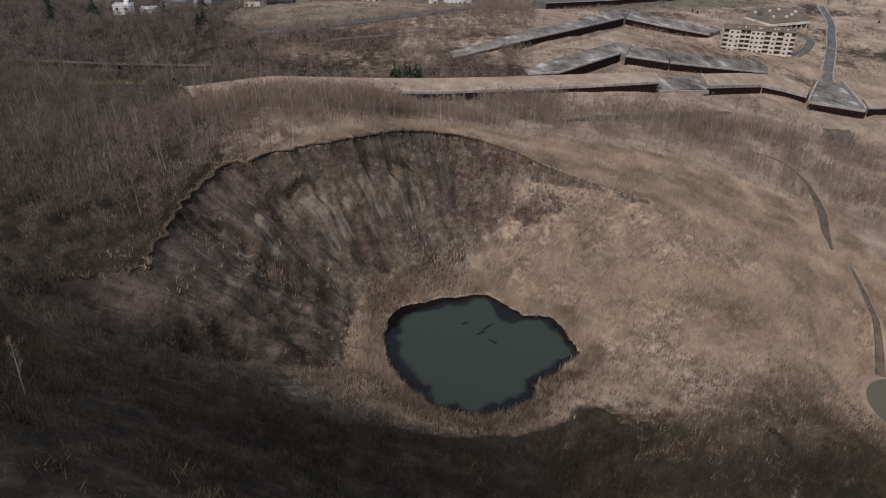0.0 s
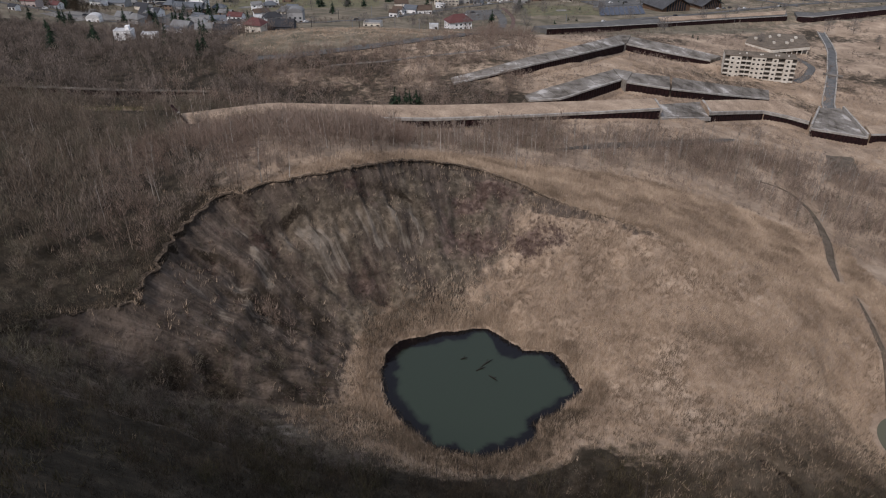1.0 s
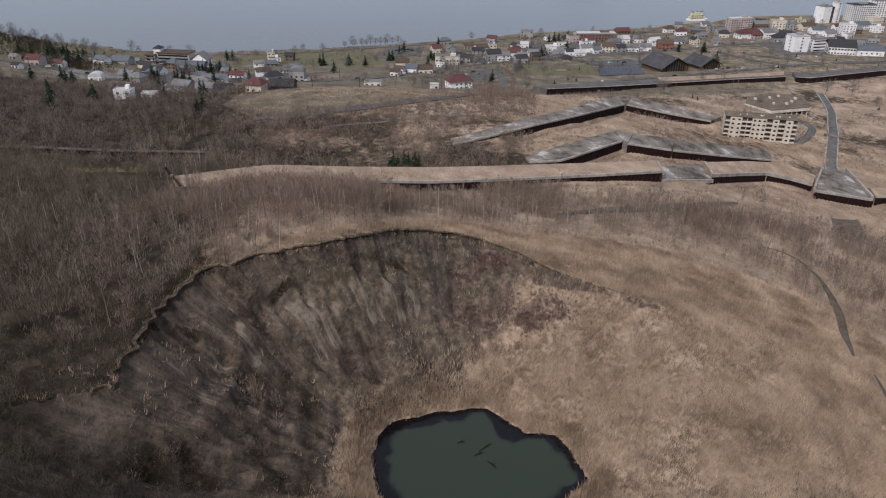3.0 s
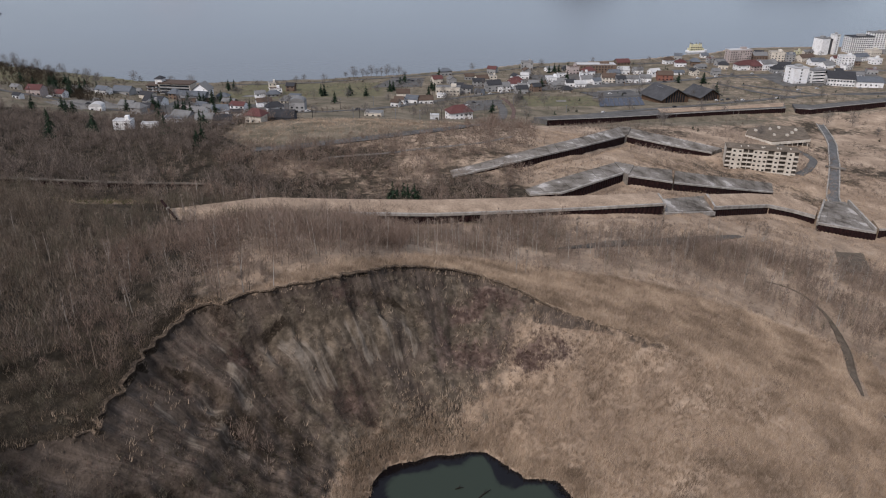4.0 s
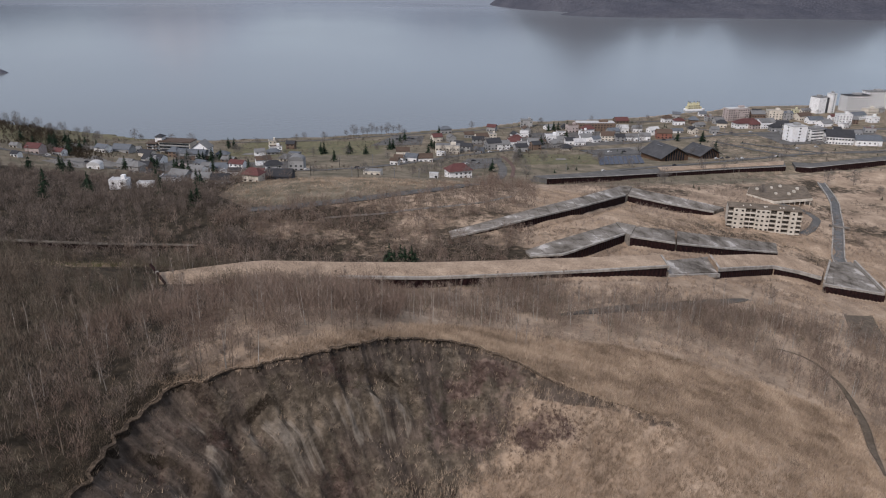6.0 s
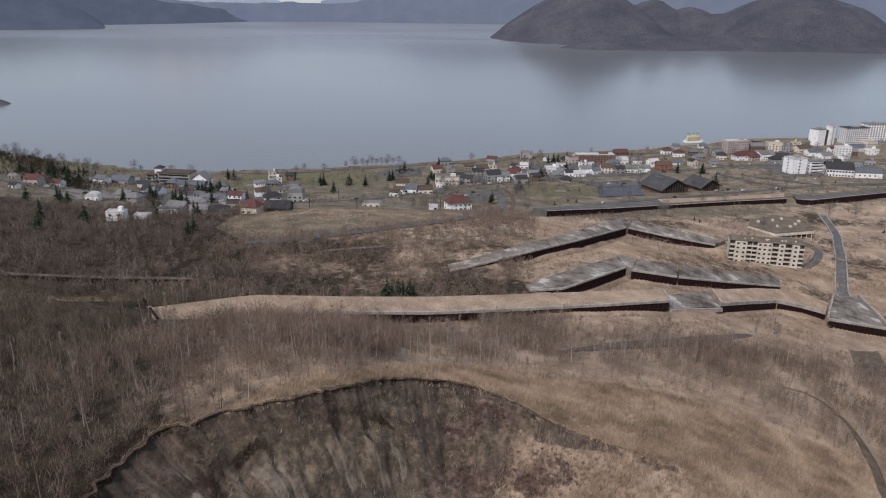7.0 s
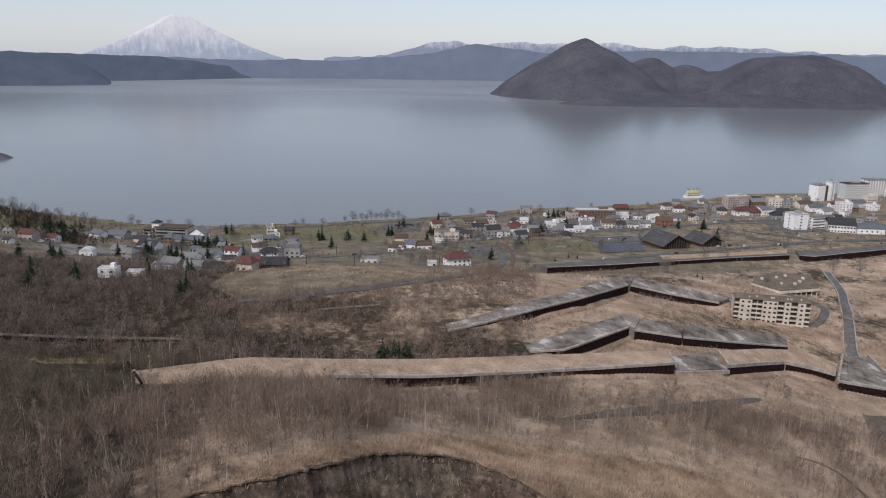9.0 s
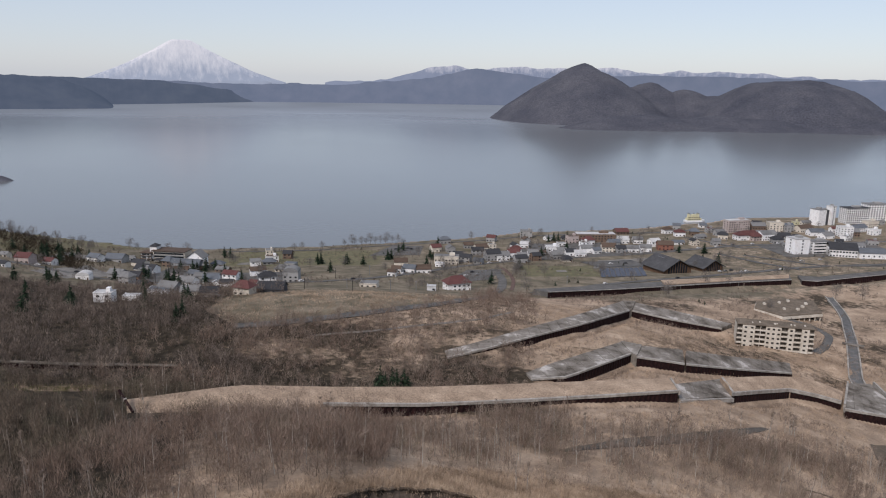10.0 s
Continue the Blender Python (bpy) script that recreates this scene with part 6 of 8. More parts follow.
def lake_inn():
    """A stepped inn: a banded main block, a stair tower under a hipped cap, a low tower, a gabled wing and a long front wing."""
    thing = tagged(new("inn"), "pale lakeside inn with window bands, towers and dark roofs", "inn", "large buildings")
    thing.matrix_basis = pose(-243, 678, 20, 0, 0, -8)
    wall, trim, dark = paint("cream", "wall"), paint("grey", "wall"), paint("dark", "roof")
    part("main_wall", boxed((-14, 15, -6, 7, -4, 9.3)), wall, thing)
    part("main_roof", boxed((-14.8, 15.8, -7, 7.8, 9.3, 9.9)), paint("brown", "roof"), thing)
    for z in (0.8, 3.8, 6.7):
        part("window_band", boxed((-13, 14.2, -6.06, -5.95, z, z + 1.5)), M["glass"], thing)
        part("balcony_rail", boxed((-13.4, 14.6, -6.5, -6.1, z - 0.9, z - 0.15)), trim, thing)
    part("low_tower", boxed((-24, -15, -8, 2, -4, 7.6)), trim, thing)
    for z in (2.4, 5.0, 7.6):
        part("tower_eave", boxed((-24.8, -14.2, -8.8, 2.8, z, z + 0.45)), paint("brown", "roof"), thing)
    for z in (0.6, 3.2, 5.8):
        part("tower_window", boxed((-22.8, -16.2, -8.06, -7.95, z, z + 1.2)), M["glass"], thing)
    part("stair_tower", boxed((-18, -11.5, -3.5, 3.5, -4, 12.6)), paint("white", "wall"), thing)
    bm = bmesh.new()
    lo = [bm.verts.new(p) for p in ((-18.8, -4.3, 12.6), (-10.7, -4.3, 12.6), (-10.7, 4.3, 12.6), (-18.8, 4.3, 12.6))]
    tip = bm.verts.new((-14.75, 0, 15.0))
    for k in range(4):
        bm.faces.new((lo[k], lo[(k + 1) % 4], tip))
    bm.faces.new(lo[::-1])
    part("tower_cap", bm, dark, thing)
    part("wing_wall", boxed((17, 31, -6, 5, -4, 4.6)), paint("white", "wall"), thing)
    prof = [(16.2, 4.4), (24, 10.2), (31.8, 4.4), (31.8, 4.8), (24, 10.7), (16.2, 4.8)]
    part("wing_roof", strip(bmesh.new(), [[(p, y, q) for p, q in prof] for y in (-6.8, 5.8)]), paint("grey", "roof"), thing)
    part("wing_gable", strip(bmesh.new(), [[(17, -6, 4.6), (31, -6, 4.6), (24, -6, 9.8)], [(17, -5.7, 4.6), (31, -5.7, 4.6), (24, -5.7, 9.8)]]), paint("white", "wall"), thing)
    for u in (19.5, 23, 26.5):
        add_window(thing, u + 0.8, -6, 1.2, 0, 1.8, 1.5, M["glass"])
    part("front_wing_wall", boxed((10, 34, -20, -11, -4, 3.4)), trim, thing)
    prof = [(-21, 3.2), (-15.5, 6.2), (-10, 3.2), (-10, 3.6), (-15.5, 6.6), (-21, 3.6)]
    part("front_wing_roof", strip(bmesh.new(), [[(x, p, q) for p, q in prof] for x in (9, 35)]), paint("bluegrey", "roof"), thing)
    for k in range(9):
        add_window(thing, 11.8 + k * 2.6, -20, 0.8, 0, 1.5, 1.5, M["glass"])
    part("porch_roof", boxed((-10, 2, -13, -6.6, 2.9, 3.3)), dark, thing)
    for x in (-9.4, 1.4):
        part("porch_post", boxed((x - 0.2, x + 0.2, -12.6, -12.2, -3, 2.9)), trim, thing)


lake_inn()


def barn_hall():
    thing = tagged(new("sports_hall"), "white sports hall with a black pitched roof", "hall", "large buildings")
    thing.matrix_basis = pose(398, 790, gz(398, 790), 0, 0, -14)
    part("wall", boxed((-13, 13, -9, 9, -3, 8)), paint("white", "wall"), thing)
    part("roof", strip(bmesh.new(), [[(-13.6, -9.8, 7.7), (-13.6, 0, 13.5), (-13.6, 9.8, 7.7), (-13.6, 9.8, 8.1), (-13.6, 0, 13.95), (-13.6, -9.8, 8.1)],
                                     [(13.6, -9.8, 7.7), (13.6, 0, 13.5), (13.6, 9.8, 7.7), (13.6, 9.8, 8.1), (13.6, 0, 13.95), (13.6, -9.8, 8.1)]]), paint("dark", "roof"), thing)
    part("gable_wall", strip(bmesh.new(), [[(12.7, -9, 8), (12.7, 9, 8), (12.7, 0, 13.3)], [(13, -9, 8), (13, 9, 8), (13, 0, 13.3)]]), paint("white", "wall"), thing)
    for c in range(9):
        add_window(thing, -11.5 + c * 2.9, -9, 0.8, 0, 1.5, 1.4, M["glass"])
        add_window(thing, -11.5 + c * 2.9, -9, 4.6, 0, 1.9, 1.6, M["glass"])
    thing = tagged(new("sports_hall"), "pale grey hall with a low pitched roof", "hall", "large buildings")
    thing.matrix_basis = pose(424, 786, gz(424, 786), 0, 0, -6)
    part("wall", boxed((-13, 13, -10, 8, -3, 6)), paint("white", "wall"), thing)
    part("roof", strip(bmesh.new(), [[(-13.6, -10.6, 5.8), (-13.6, -1, 9.6), (-13.6, 8.6, 5.8), (-13.6, 8.6, 6.1), (-13.6, -1, 9.95), (-13.6, -10.6, 6.1)],
                                     [(13.6, -10.6, 5.8), (13.6, -1, 9.6), (13.6, 8.6, 5.8), (13.6, 8.6, 6.1), (13.6, -1, 9.95), (13.6, -10.6, 6.1)]]), paint("bluegrey", "roof"), thing)
    for c in range(4):
        add_window(thing, -9 + c * 5, -10, 2.2, 0, 1.5, 1.5, M["glass"])


barn_hall()


M["hall_roof"] = material("charcoal_sheet_roof", ((0.05, 0.049, 0.05), (0.07, 0.069, 0.07), (0.095, 0.093, 0.094)), 6.0, 0.6, fine=(0.8, 0.15))


def visitor_hall():
    """Two broad dark roofs on timber walls, with glazed gables."""
    for x, y, w, d, h, r, rot in ((193, 696, 30, 28, 4.5, 8.5, 24), (231, 709, 22, 22, 4.2, 6.5, 24)):
        thing = tagged(new("visitor_hall"), "low timber hall with a broad charcoal pitched roof", "hall", "large buildings")
        thing.matrix_basis = pose(x, y, gz(x, y), 0, 0, rot)
        part("wall", boxed((-w / 2, w / 2, -d / 2, d / 2, -3, h)), M["timber"], thing)
        e = 2.0
        prof = [(-w / 2 - e, h - 0.4), (0, h + r), (w / 2 + e, h - 0.4), (w / 2 + e, h), (0, h + r + 0.45), (-w / 2 - e, h)]
        part("roof", strip(bmesh.new(), [[(p, s * (d / 2 + e), q) for p, q in prof] for s in (-1, 1)]), M["hall_roof"], thing)
        part("gable_wall", strip(bmesh.new(), [[(-w / 2, -d / 2, h), (w / 2, -d / 2, h), (0, -d / 2, h + r - 0.4)], [(-w / 2, -d / 2 + 0.3, h), (w / 2, -d / 2 + 0.3, h), (0, -d / 2 + 0.3, h + r - 0.4)]]), M["timber"], thing)
        for c in range(8):
            u = -w * 0.32 + c * w * 0.64 / 7
            top = h + (r - 1.0) * (1 - abs(u) / (w / 2)) - 0.4
            part("window", boxed((u - w * 0.03, u + w * 0.03, -d / 2 - 0.08, -d / 2 + 0.02, 0.6, max(2.5, top))), M["glass"], thing)
        part("skylight", boxed((-w * 0.12, -w * 0.05, 0, d * 0.3, h + r * 0.78, h + r * 0.86)), M["steel"], thing)


visitor_hall()


def solar_rows():
    """Tilted panels on low frames."""
    for row in range(4):
        for col in range(9):
            x, y = 126 + col * 4.7 + row * 2.2, 648 + row * 12.0 + col * 1.7
            thing = tagged(new("solar_panel"), "tilted dark blue solar panel on a steel frame", "solar panel", "solar field")
            thing.matrix_basis = pose(x, y, gz(x, y), 0, 0, 20)
            bm = bmesh.new()
            box(bm, -2.1, 2.1, -1.6, 1.6, 0, 0.08, pose(0, 0, 1.3, 24, 0, 0))
            part("panel", bm, M["solar"], thing)
            part("frame", boxed((-1.9, -1.8, -1.2, -1.1, -0.5, 0.8), (1.8, 1.9, -1.2, -1.1, -0.5, 0.8), (-1.9, -1.8, 1.1, 1.2, -0.5, 1.75), (1.8, 1.9, 1.1, 1.2, -0.5, 1.75)), M["steel"], thing)


M["solar"] = material("solar_glass", ((0.05, 0.057, 0.074), (0.085, 0.094, 0.118)), 2.0, 0.2)
M["solar"].node_tree.nodes["Principled BSDF"].inputs["Specular IOR Level"].default_value = 0.6
solar_rows()


def apartment_ruin():
    """Five storeys, window pairs between stacks of balconies."""
    thing = tagged(new("apartment_building"), "abandoned five-storey cream apartment block, windows empty", "building", "ruins")
    ax, ay, bx, by = 165.0, 463.0, 205.5, 453.2
    base = 27.2
    w = math.hypot(bx - ax, by - ay)
    m = pose((ax + bx) / 2, (ay + by) / 2, base, 0, 0, math.degrees(math.atan2(by - ay, bx - ax)))
    thing.matrix_basis = m
    d, fh = 11.0, 2.75
    H = 5 * fh
    stacks = [(0.0, 0.07), (0.235, 0.375), (0.575, 0.66), (0.745, 0.835), (0.935, 1.0)]
    # solid wall panels between the recessed stacks
    edge = 0.0
    for s0, s1 in stacks + [(1.0, 1.0)]:
        if s0 - edge > 0.01:
            part("wall", boxed((-w / 2 + edge * w, -w / 2 + s0 * w, 0, 1.6, -7, H + 0.3)), M["ruin"], thing)
            n = max(1, round((s0 - edge) * w / 3.3))
            for f in range(5):
                for c in range(n):
                    u = -w / 2 + edge * w + (c + 0.5) * (s0 - edge) * w / n
                    add_window(thing, u, 0, f * fh + 0.9, 0, 1.35, 1.05, M["hollow"])
        edge = s1
    part("rear_wall", boxed((-w / 2, w / 2, 1.6, d, -7, H + 0.2)), M["ruin"], thing)
    part("roof", boxed((-w / 2 - 0.2, w / 2 + 0.2, -0.25, d + 0.2, H + 0.3, H + 0.6)), M["ruin_roof"], thing)
    for s0, s1 in stacks:
        a, b = -w / 2 + s0 * w, -w / 2 + s1 * w
        part("recess", boxed((a + 0.02, b - 0.02, 1.5, 1.62, -1, H)), M["loggia"], thing, "loggia backs coloured dark for the shade inside")
        for f in range(5):
            bal = part("balcony", boxed((a + 0.05, b - 0.05, -0.35, 1.5, f * fh - 0.12, f * fh + 0.06)), M["ruin"], thing)
            part("parapet", boxed((a + 0.05, b - 0.05, -0.4, -0.28, f * fh + 0.1, f * fh + 0.95)), M["ruin"], bal)
        k = 2 if (b - a) > 5 else 1
        for c in range(1, k):
            part("fin", boxed((a + (b - a) * c / k - 0.12, a + (b - a) * c / k + 0.12, -0.3, 1.5, -1, H)), M["ruin"], thing)
    for k in range(7):
        u = random.uniform(-w / 2 + 2, w / 2 - 3)
        part("vent", boxed((u, u + random.uniform(0.5, 1.1), random.uniform(2, 4.5), random.uniform(5, 6), H + 0.6, H + random.uniform(0.8, 1.2))), M["ruin"], thing)


apartment_ruin()


def bath_ruin():
    """A one-storey hall sunk in mud: flat roof on posts, roof lights broken open."""
    thing = tagged(new("bathhouse"), "ruined low bathhouse with a flat roof on pale posts", "building", "ruins")
    thing.matrix_basis = pose(233, 549, 21.5, 0, 0, 0)
    roof = [(-24, -5), (-12, -23), (18, -15), (26, 14), (8, 19), (-16, 11)]
    part("roof", prism(bmesh.new(), roof, 4.2, 5.0), M["ruin_roof"], thing, "cracked earth-covered flat roof")
    part("fascia", prism(bmesh.new(), [(p[0] * 1.015, p[1] * 1.02 - 0.05) for p in roof], 2.5, 4.35), M["ruin"], thing)
    part("front_wall", prism(bmesh.new(), [(-23.4, -4.8), (-12, -22), (-11.5, -21.6), (-22.8, -4.4)], -3, 3.6), M["ruin"], thing)
    part("inner_wall", prism(bmesh.new(), [(-20, -4), (-10, -18), (15, -11), (22, 12), (8, 16), (-14, 9)], -3, 3.5), M["hollow"], thing, "solid core coloured dark for the unlit interior")
    for k in range(8):
        u = k / 7
        x, y = -11.4 + 28.6 * u, -22.4 + 7.6 * u
        part("post", boxed((x - 0.3, x + 0.3, y, y + 0.6, -2, 3.6)), M["ruin"], thing)
    for x, y, s in ((-14, 2, 1.6), (-5, -9, 1.3), (4, -10, 1.7), (10, -4, 1.6), (16, 4, 1.6), (-2, 6, 1.3), (6, 10, 1.5)):
        light = part("roof_light", boxed((x - s / 2, x + s / 2, y - 0.3, y, 5.0, 6.3), (x - s / 2, x + s / 2, y + s, y + s + 0.3, 5.0, 6.3), (x - s / 2, x - s / 2 + 0.3, y, y + s, 5.0, 6.3), (x + s / 2 - 0.3, x + s / 2, y, y + s, 5.0, 6.3)),
                     M["ruin"], thing, "broken pale roof-light kerb")
        # a dark sheet stands for the shade down the broken roof light
        part("opening", boxed((x - s / 2 + 0.3, x + s / 2 - 0.3, y, y + s, 4.98, 5.06)), M["hollow"], light)


bath_ruin()


def ship():
    """A castle-shaped sightseeing boat at its pier."""
    thing = tagged(new("excursion_boat"), "yellow castle-shaped excursion boat moored at the shore", "boat")
    thing.matrix_basis = pose(322, 1013, 0, 0, 0, 12)
    hull = [(-14, -3.6), (9, -3.6), (14.5, 0), (9, 3.6), (-14, 3.6)]
    part("hull", prism(bmesh.new(), hull, -1, 2.2), paint("white", "wall"), thing)
    part("deck", boxed((-12, 8, -3.2, 3.2, 2.2, 4.8)), paint("yellow", "wall"), thing)
    part("upper_deck", boxed((-10, 5, -2.8, 2.8, 4.8, 7.4)), paint("yellow", "wall"), thing)
    part("bridge", boxed((-5, 1, -2.2, 2.2, 7.4, 9.6)), paint("yellow", "wall"), thing)
    for x, y in ((-9, -2), (-9, 2), (4, -2), (4, 2), (-2, 0)):
        bm = bmesh.new()
        bmesh.ops.create_cone(bm, cap_ends=True, segments=10, radius1=0.9, radius2=0.9, depth=3.4, matrix=Matrix.Translation((x, y, 8.8)))
        tower = part("turret", bm, paint("yellow", "wall"), thing)
        bm = bmesh.new()
        bmesh.ops.create_cone(bm, cap_ends=True, segments=10, radius1=1.1, radius2=0.05, depth=1.8, matrix=Matrix.Translation((x, y, 11.4)))
        part("spire", bm, paint("bluegrey", "roof"), tower)
    for z in (2.9, 5.5):
        for c in range(7):
            add_window(thing, -10 + c * 2.5, -3.22 if z < 4 else -2.82, z, 0, 1.4, 1.0, M["glass"])


ship()


def car(x, y, rot, colour):
    thing = tagged(new("car"), f"small {colour} parked car", "car", "parked cars")
    thing.matrix_basis = pose(x, y, gz(x, y) + 0.25, 0, 0, rot)
    bm = bmesh.new()
    prof = [(-2.0, 0.35), (2.0, 0.35), (2.05, 0.8), (1.2, 0.95), (0.6, 1.45), (-1.1, 1.5), (-1.8, 1.0), (-2.05, 0.9)]
    strip(bm, [[(p, s * 0.82, q) for p, q in prof] for s in (-1, 1)])
    part("body", bm, paint(colour, "roof"), thing)
    part("glazing", boxed((-1.2, 0.75, -0.84, 0.84, 0.98, 1.36)), M["glass"], thing)
    for sx in (-1.25, 1.25):
        for sy in (-0.75, 0.75):
            bm = bmesh.new()
            bmesh.ops.create_cone(bm, cap_ends=True, segments=10, radius1=0.32, radius2=0.32, depth=0.2, matrix=pose(sx, sy, 0.32, 90, 0, 0))
            part("wheel", bm, M["asphalt"], thing)


WEST_CARS = [(-56, 800, 5, "dark"), (-44, 806, 5, "dark"), (-40, 801, 5, "dark"), (36, 726, 30, "white"), (48, 738, 30, "white"), (-196, 548, 0, "white"), (-120, 562, 20, "grey"), (-20, 800, 5, "white"), (-50, 790, 5, "white"), (12, 650, 20, "white"), (22, 655, 20, "grey"), (18, 668, 20, "dark"), (-264, 560, 8, "white"), (-272, 570, 8, "dark"), (-300, 570, 0, "white"), (-232, 556, 0, "white"), (-222, 551, 0, "grey"), (-168, 552, 0, "white"), (-110, 572, 30, "white"), (-76, 602, 45, "dark"), (-40, 646, 45, "white"), (112, 770, 15, "white"), (124, 776, 15, "grey"), (160, 788, 0, "white")]
EAST_CARS = [(150, 728, 20, "white"), (165, 733, 20, "dark"), (196, 792, 22, "white"), (222, 800, 22, "dark"), (262, 818, 22, "white"), (360, 850, 16, "white"), (378, 853, 16, "grey"), (402, 860, 14, "dark"), (340, 752, 14, "white"), (362, 760, 14, "white"), (372, 775, 14, "grey"), (410, 770, 14, "white"), (300, 706, 20, "white"), (190, 655, 30, "dark"), (120, 612, 32, "white"), (258, 692, 24, "white"), (264, 695, 24, "white"), (240, 694, 20, "white"), (246, 697, 20, "grey"), (252, 699, 20, "dark"), (306, 838, 22, "bluegrey"), (330, 845, 20, "white"), (284, 826, 24, "white"), (70, 756, 35, "dark"), (-152, 640, 0, "white")]
for x, y, rot, colour in WEST_CARS + EAST_CARS:
    car(x, y, rot, colour)


def lamp_post(x, y, h=7.0):
    thing = tagged(new("utility_pole"), "thin grey utility pole beside the road", "pole", "poles")
    thing.matrix_basis = pose(x, y, gz(x, y) - 0.3, 0, 0, random.uniform(-40, 40))
    bm = bmesh.new()
    bmesh.ops.create_cone(bm, cap_ends=True, segments=6, radius1=0.2, radius2=0.13, depth=h, matrix=Matrix.Translation((0, 0, h / 2)))
    part("shaft", bm, M["steel"] if random.random() < 0.5 else M["hollow"], thing)
    part("crossarm", boxed((-0.9, 0.9, -0.08, 0.08, h - 0.8, h - 0.6)), M["steel"], thing)


for k in range(15):
    lamp_post(-330 + k * 24, 552 + (0 if k < 9 else (k - 8) * 24) + 4, 8.5)
for x, y in ((-120, 520), (-95, 505), (-70, 520), (-60, 470), (-40, 500), (-25, 530), (-10, 560), (12, 600), (28, 640), (52, 660), (70, 700), (78, 740), (100, 770), (150, 800), (230, 812), (300, 842), (90, 612), (150, 640), (240, 690), (330, 726)):
    lamp_post(x, y, 7.5)


def gate_arm():
    thing = tagged(new("steel_pipe"), "long rusted steel pipe leaning on the bank", "pipe")
    bm = bmesh.new()
    bmesh.ops.create_cone(bm, cap_ends=True, segments=8, radius1=0.45, radius2=0.45, depth=10)
    part("tube", bm, M["pile"], thing)
    part("band", boxed((-0.5, 0.5, -0.5, 0.5, 0.4, 0.9)), M["coping"], thing, "pale painted band")
    a, b = Vector((-105.0, 260.1, 83.0)), Vector((-99.6, 254.9, 79.6))
    thing.matrix_basis = look((a + b) / 2, b)


gate_arm()


# plants
rng = np.random.default_rng(11)
M["reed"] = material("dry_reed", ((0.19, 0.140, 0.098), (0.31, 0.231, 0.162), (0.45, 0.342, 0.245), (0.59, 0.462, 0.338)), 11.0, 0.9, islands=0.20, span=0.36, detail=10.0)
# a darker copy of the reed, carrying the near side's dimness in its colour
M["dimmed"] = material("dun_grass", ((0.075, 0.057, 0.04), (0.145, 0.11, 0.078), (0.24, 0.185, 0.133)), 9.0, 0.9, islands=0.2, span=0.36, detail=10.0)
M["twig"] = material("bare_twigs", ((0.085, 0.067, 0.054), (0.155, 0.122, 0.10), (0.26, 0.208, 0.172)), 7.0, 0.95, islands=0.18, span=0.36)
M["twig_tan"] = material("tan_bare_twigs", ((0.12, 0.092, 0.073), (0.215, 0.167, 0.133), (0.33, 0.262, 0.21)), 8.0, 0.95, islands=0.18, span=0.36)
M["twig_wine"] = material("wine_brown_twigs", ((0.12, 0.084, 0.065), (0.195, 0.139, 0.108), (0.29, 0.217, 0.171)), 7.0, 0.95, islands=0.18, span=0.36)
# dark brush; the near slope's brightness falloff is partly put into this colour
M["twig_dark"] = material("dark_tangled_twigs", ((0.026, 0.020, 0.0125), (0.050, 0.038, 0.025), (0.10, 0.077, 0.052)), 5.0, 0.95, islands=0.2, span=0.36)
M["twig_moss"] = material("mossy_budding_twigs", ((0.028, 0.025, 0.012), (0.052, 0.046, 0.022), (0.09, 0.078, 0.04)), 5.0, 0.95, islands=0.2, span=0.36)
M["twig_smoke"] = material("smoky_brown_twigs", ((0.068, 0.053, 0.039), (0.15, 0.118, 0.089), (0.26, 0.207, 0.158)), 5.0, 0.95, islands=0.2, span=0.36)
M["twig_dusk"] = material("dusky_red_twigs", ((0.07, 0.051, 0.038), (0.145, 0.108, 0.081), (0.24, 0.183, 0.138)), 7.0, 0.95, islands=0.18, span=0.36)
M["twig_grey"] = material("grey_bare_twigs", ((0.095, 0.085, 0.078), (0.15, 0.136, 0.126), (0.21, 0.192, 0.178)), 6.0, 0.95, islands=0.3)
M["twig_olive"] = material("budding_twigs", ((0.068, 0.06, 0.041), (0.125, 0.11, 0.076), (0.21, 0.182, 0.132)), 6.0, 0.95, islands=0.18, span=0.36)
M["twig_red"] = material("red_brown_twigs", ((0.065, 0.041, 0.034), (0.105, 0.068, 0.056), (0.165, 0.11, 0.09)), 5.0, 0.95, islands=0.4)
# olive grass, coloured darker again for the dimness of the near slope
M["dull_grass"] = material("dull_olive_grass", ((0.045, 0.038, 0.018), (0.095, 0.078, 0.042), (0.19, 0.152, 0.092)), 6.0, 0.95, islands=0.3)
M["wall_weed"] = material("dull_wall_weeds", ((0.10, 0.082, 0.057), (0.19, 0.152, 0.11), (0.32, 0.255, 0.188)), 6.0, 0.95, islands=0.3)
M["stem"] = material("grey_brown_stems", ((0.095, 0.076, 0.056), (0.155, 0.126, 0.095), (0.26, 0.215, 0.168)), 3.0, 0.95, islands=0.4)
M["birch_bark"] = material("pale_birch_bark", ((0.30, 0.255, 0.21), (0.45, 0.39, 0.33), (0.60, 0.54, 0.47)), 0.7, 0.9, islands=0.3)
M["pale_stem"] = material("pale_sapling_stems", ((0.21, 0.165, 0.122), (0.31, 0.245, 0.185), (0.42, 0.34, 0.262)), 3.0, 0.95, islands=0.4)
M["birch"] = material("pale_birch_bark", ((0.24, 0.21, 0.18), (0.36, 0.325, 0.28), (0.46, 0.42, 0.37)), 1.2, 0.85, fine=(0.25, 0.3))
M["bark"] = material("dark_bark", ((0.065, 0.053, 0.045), (0.11, 0.092, 0.078)), 0.8, 0.95)
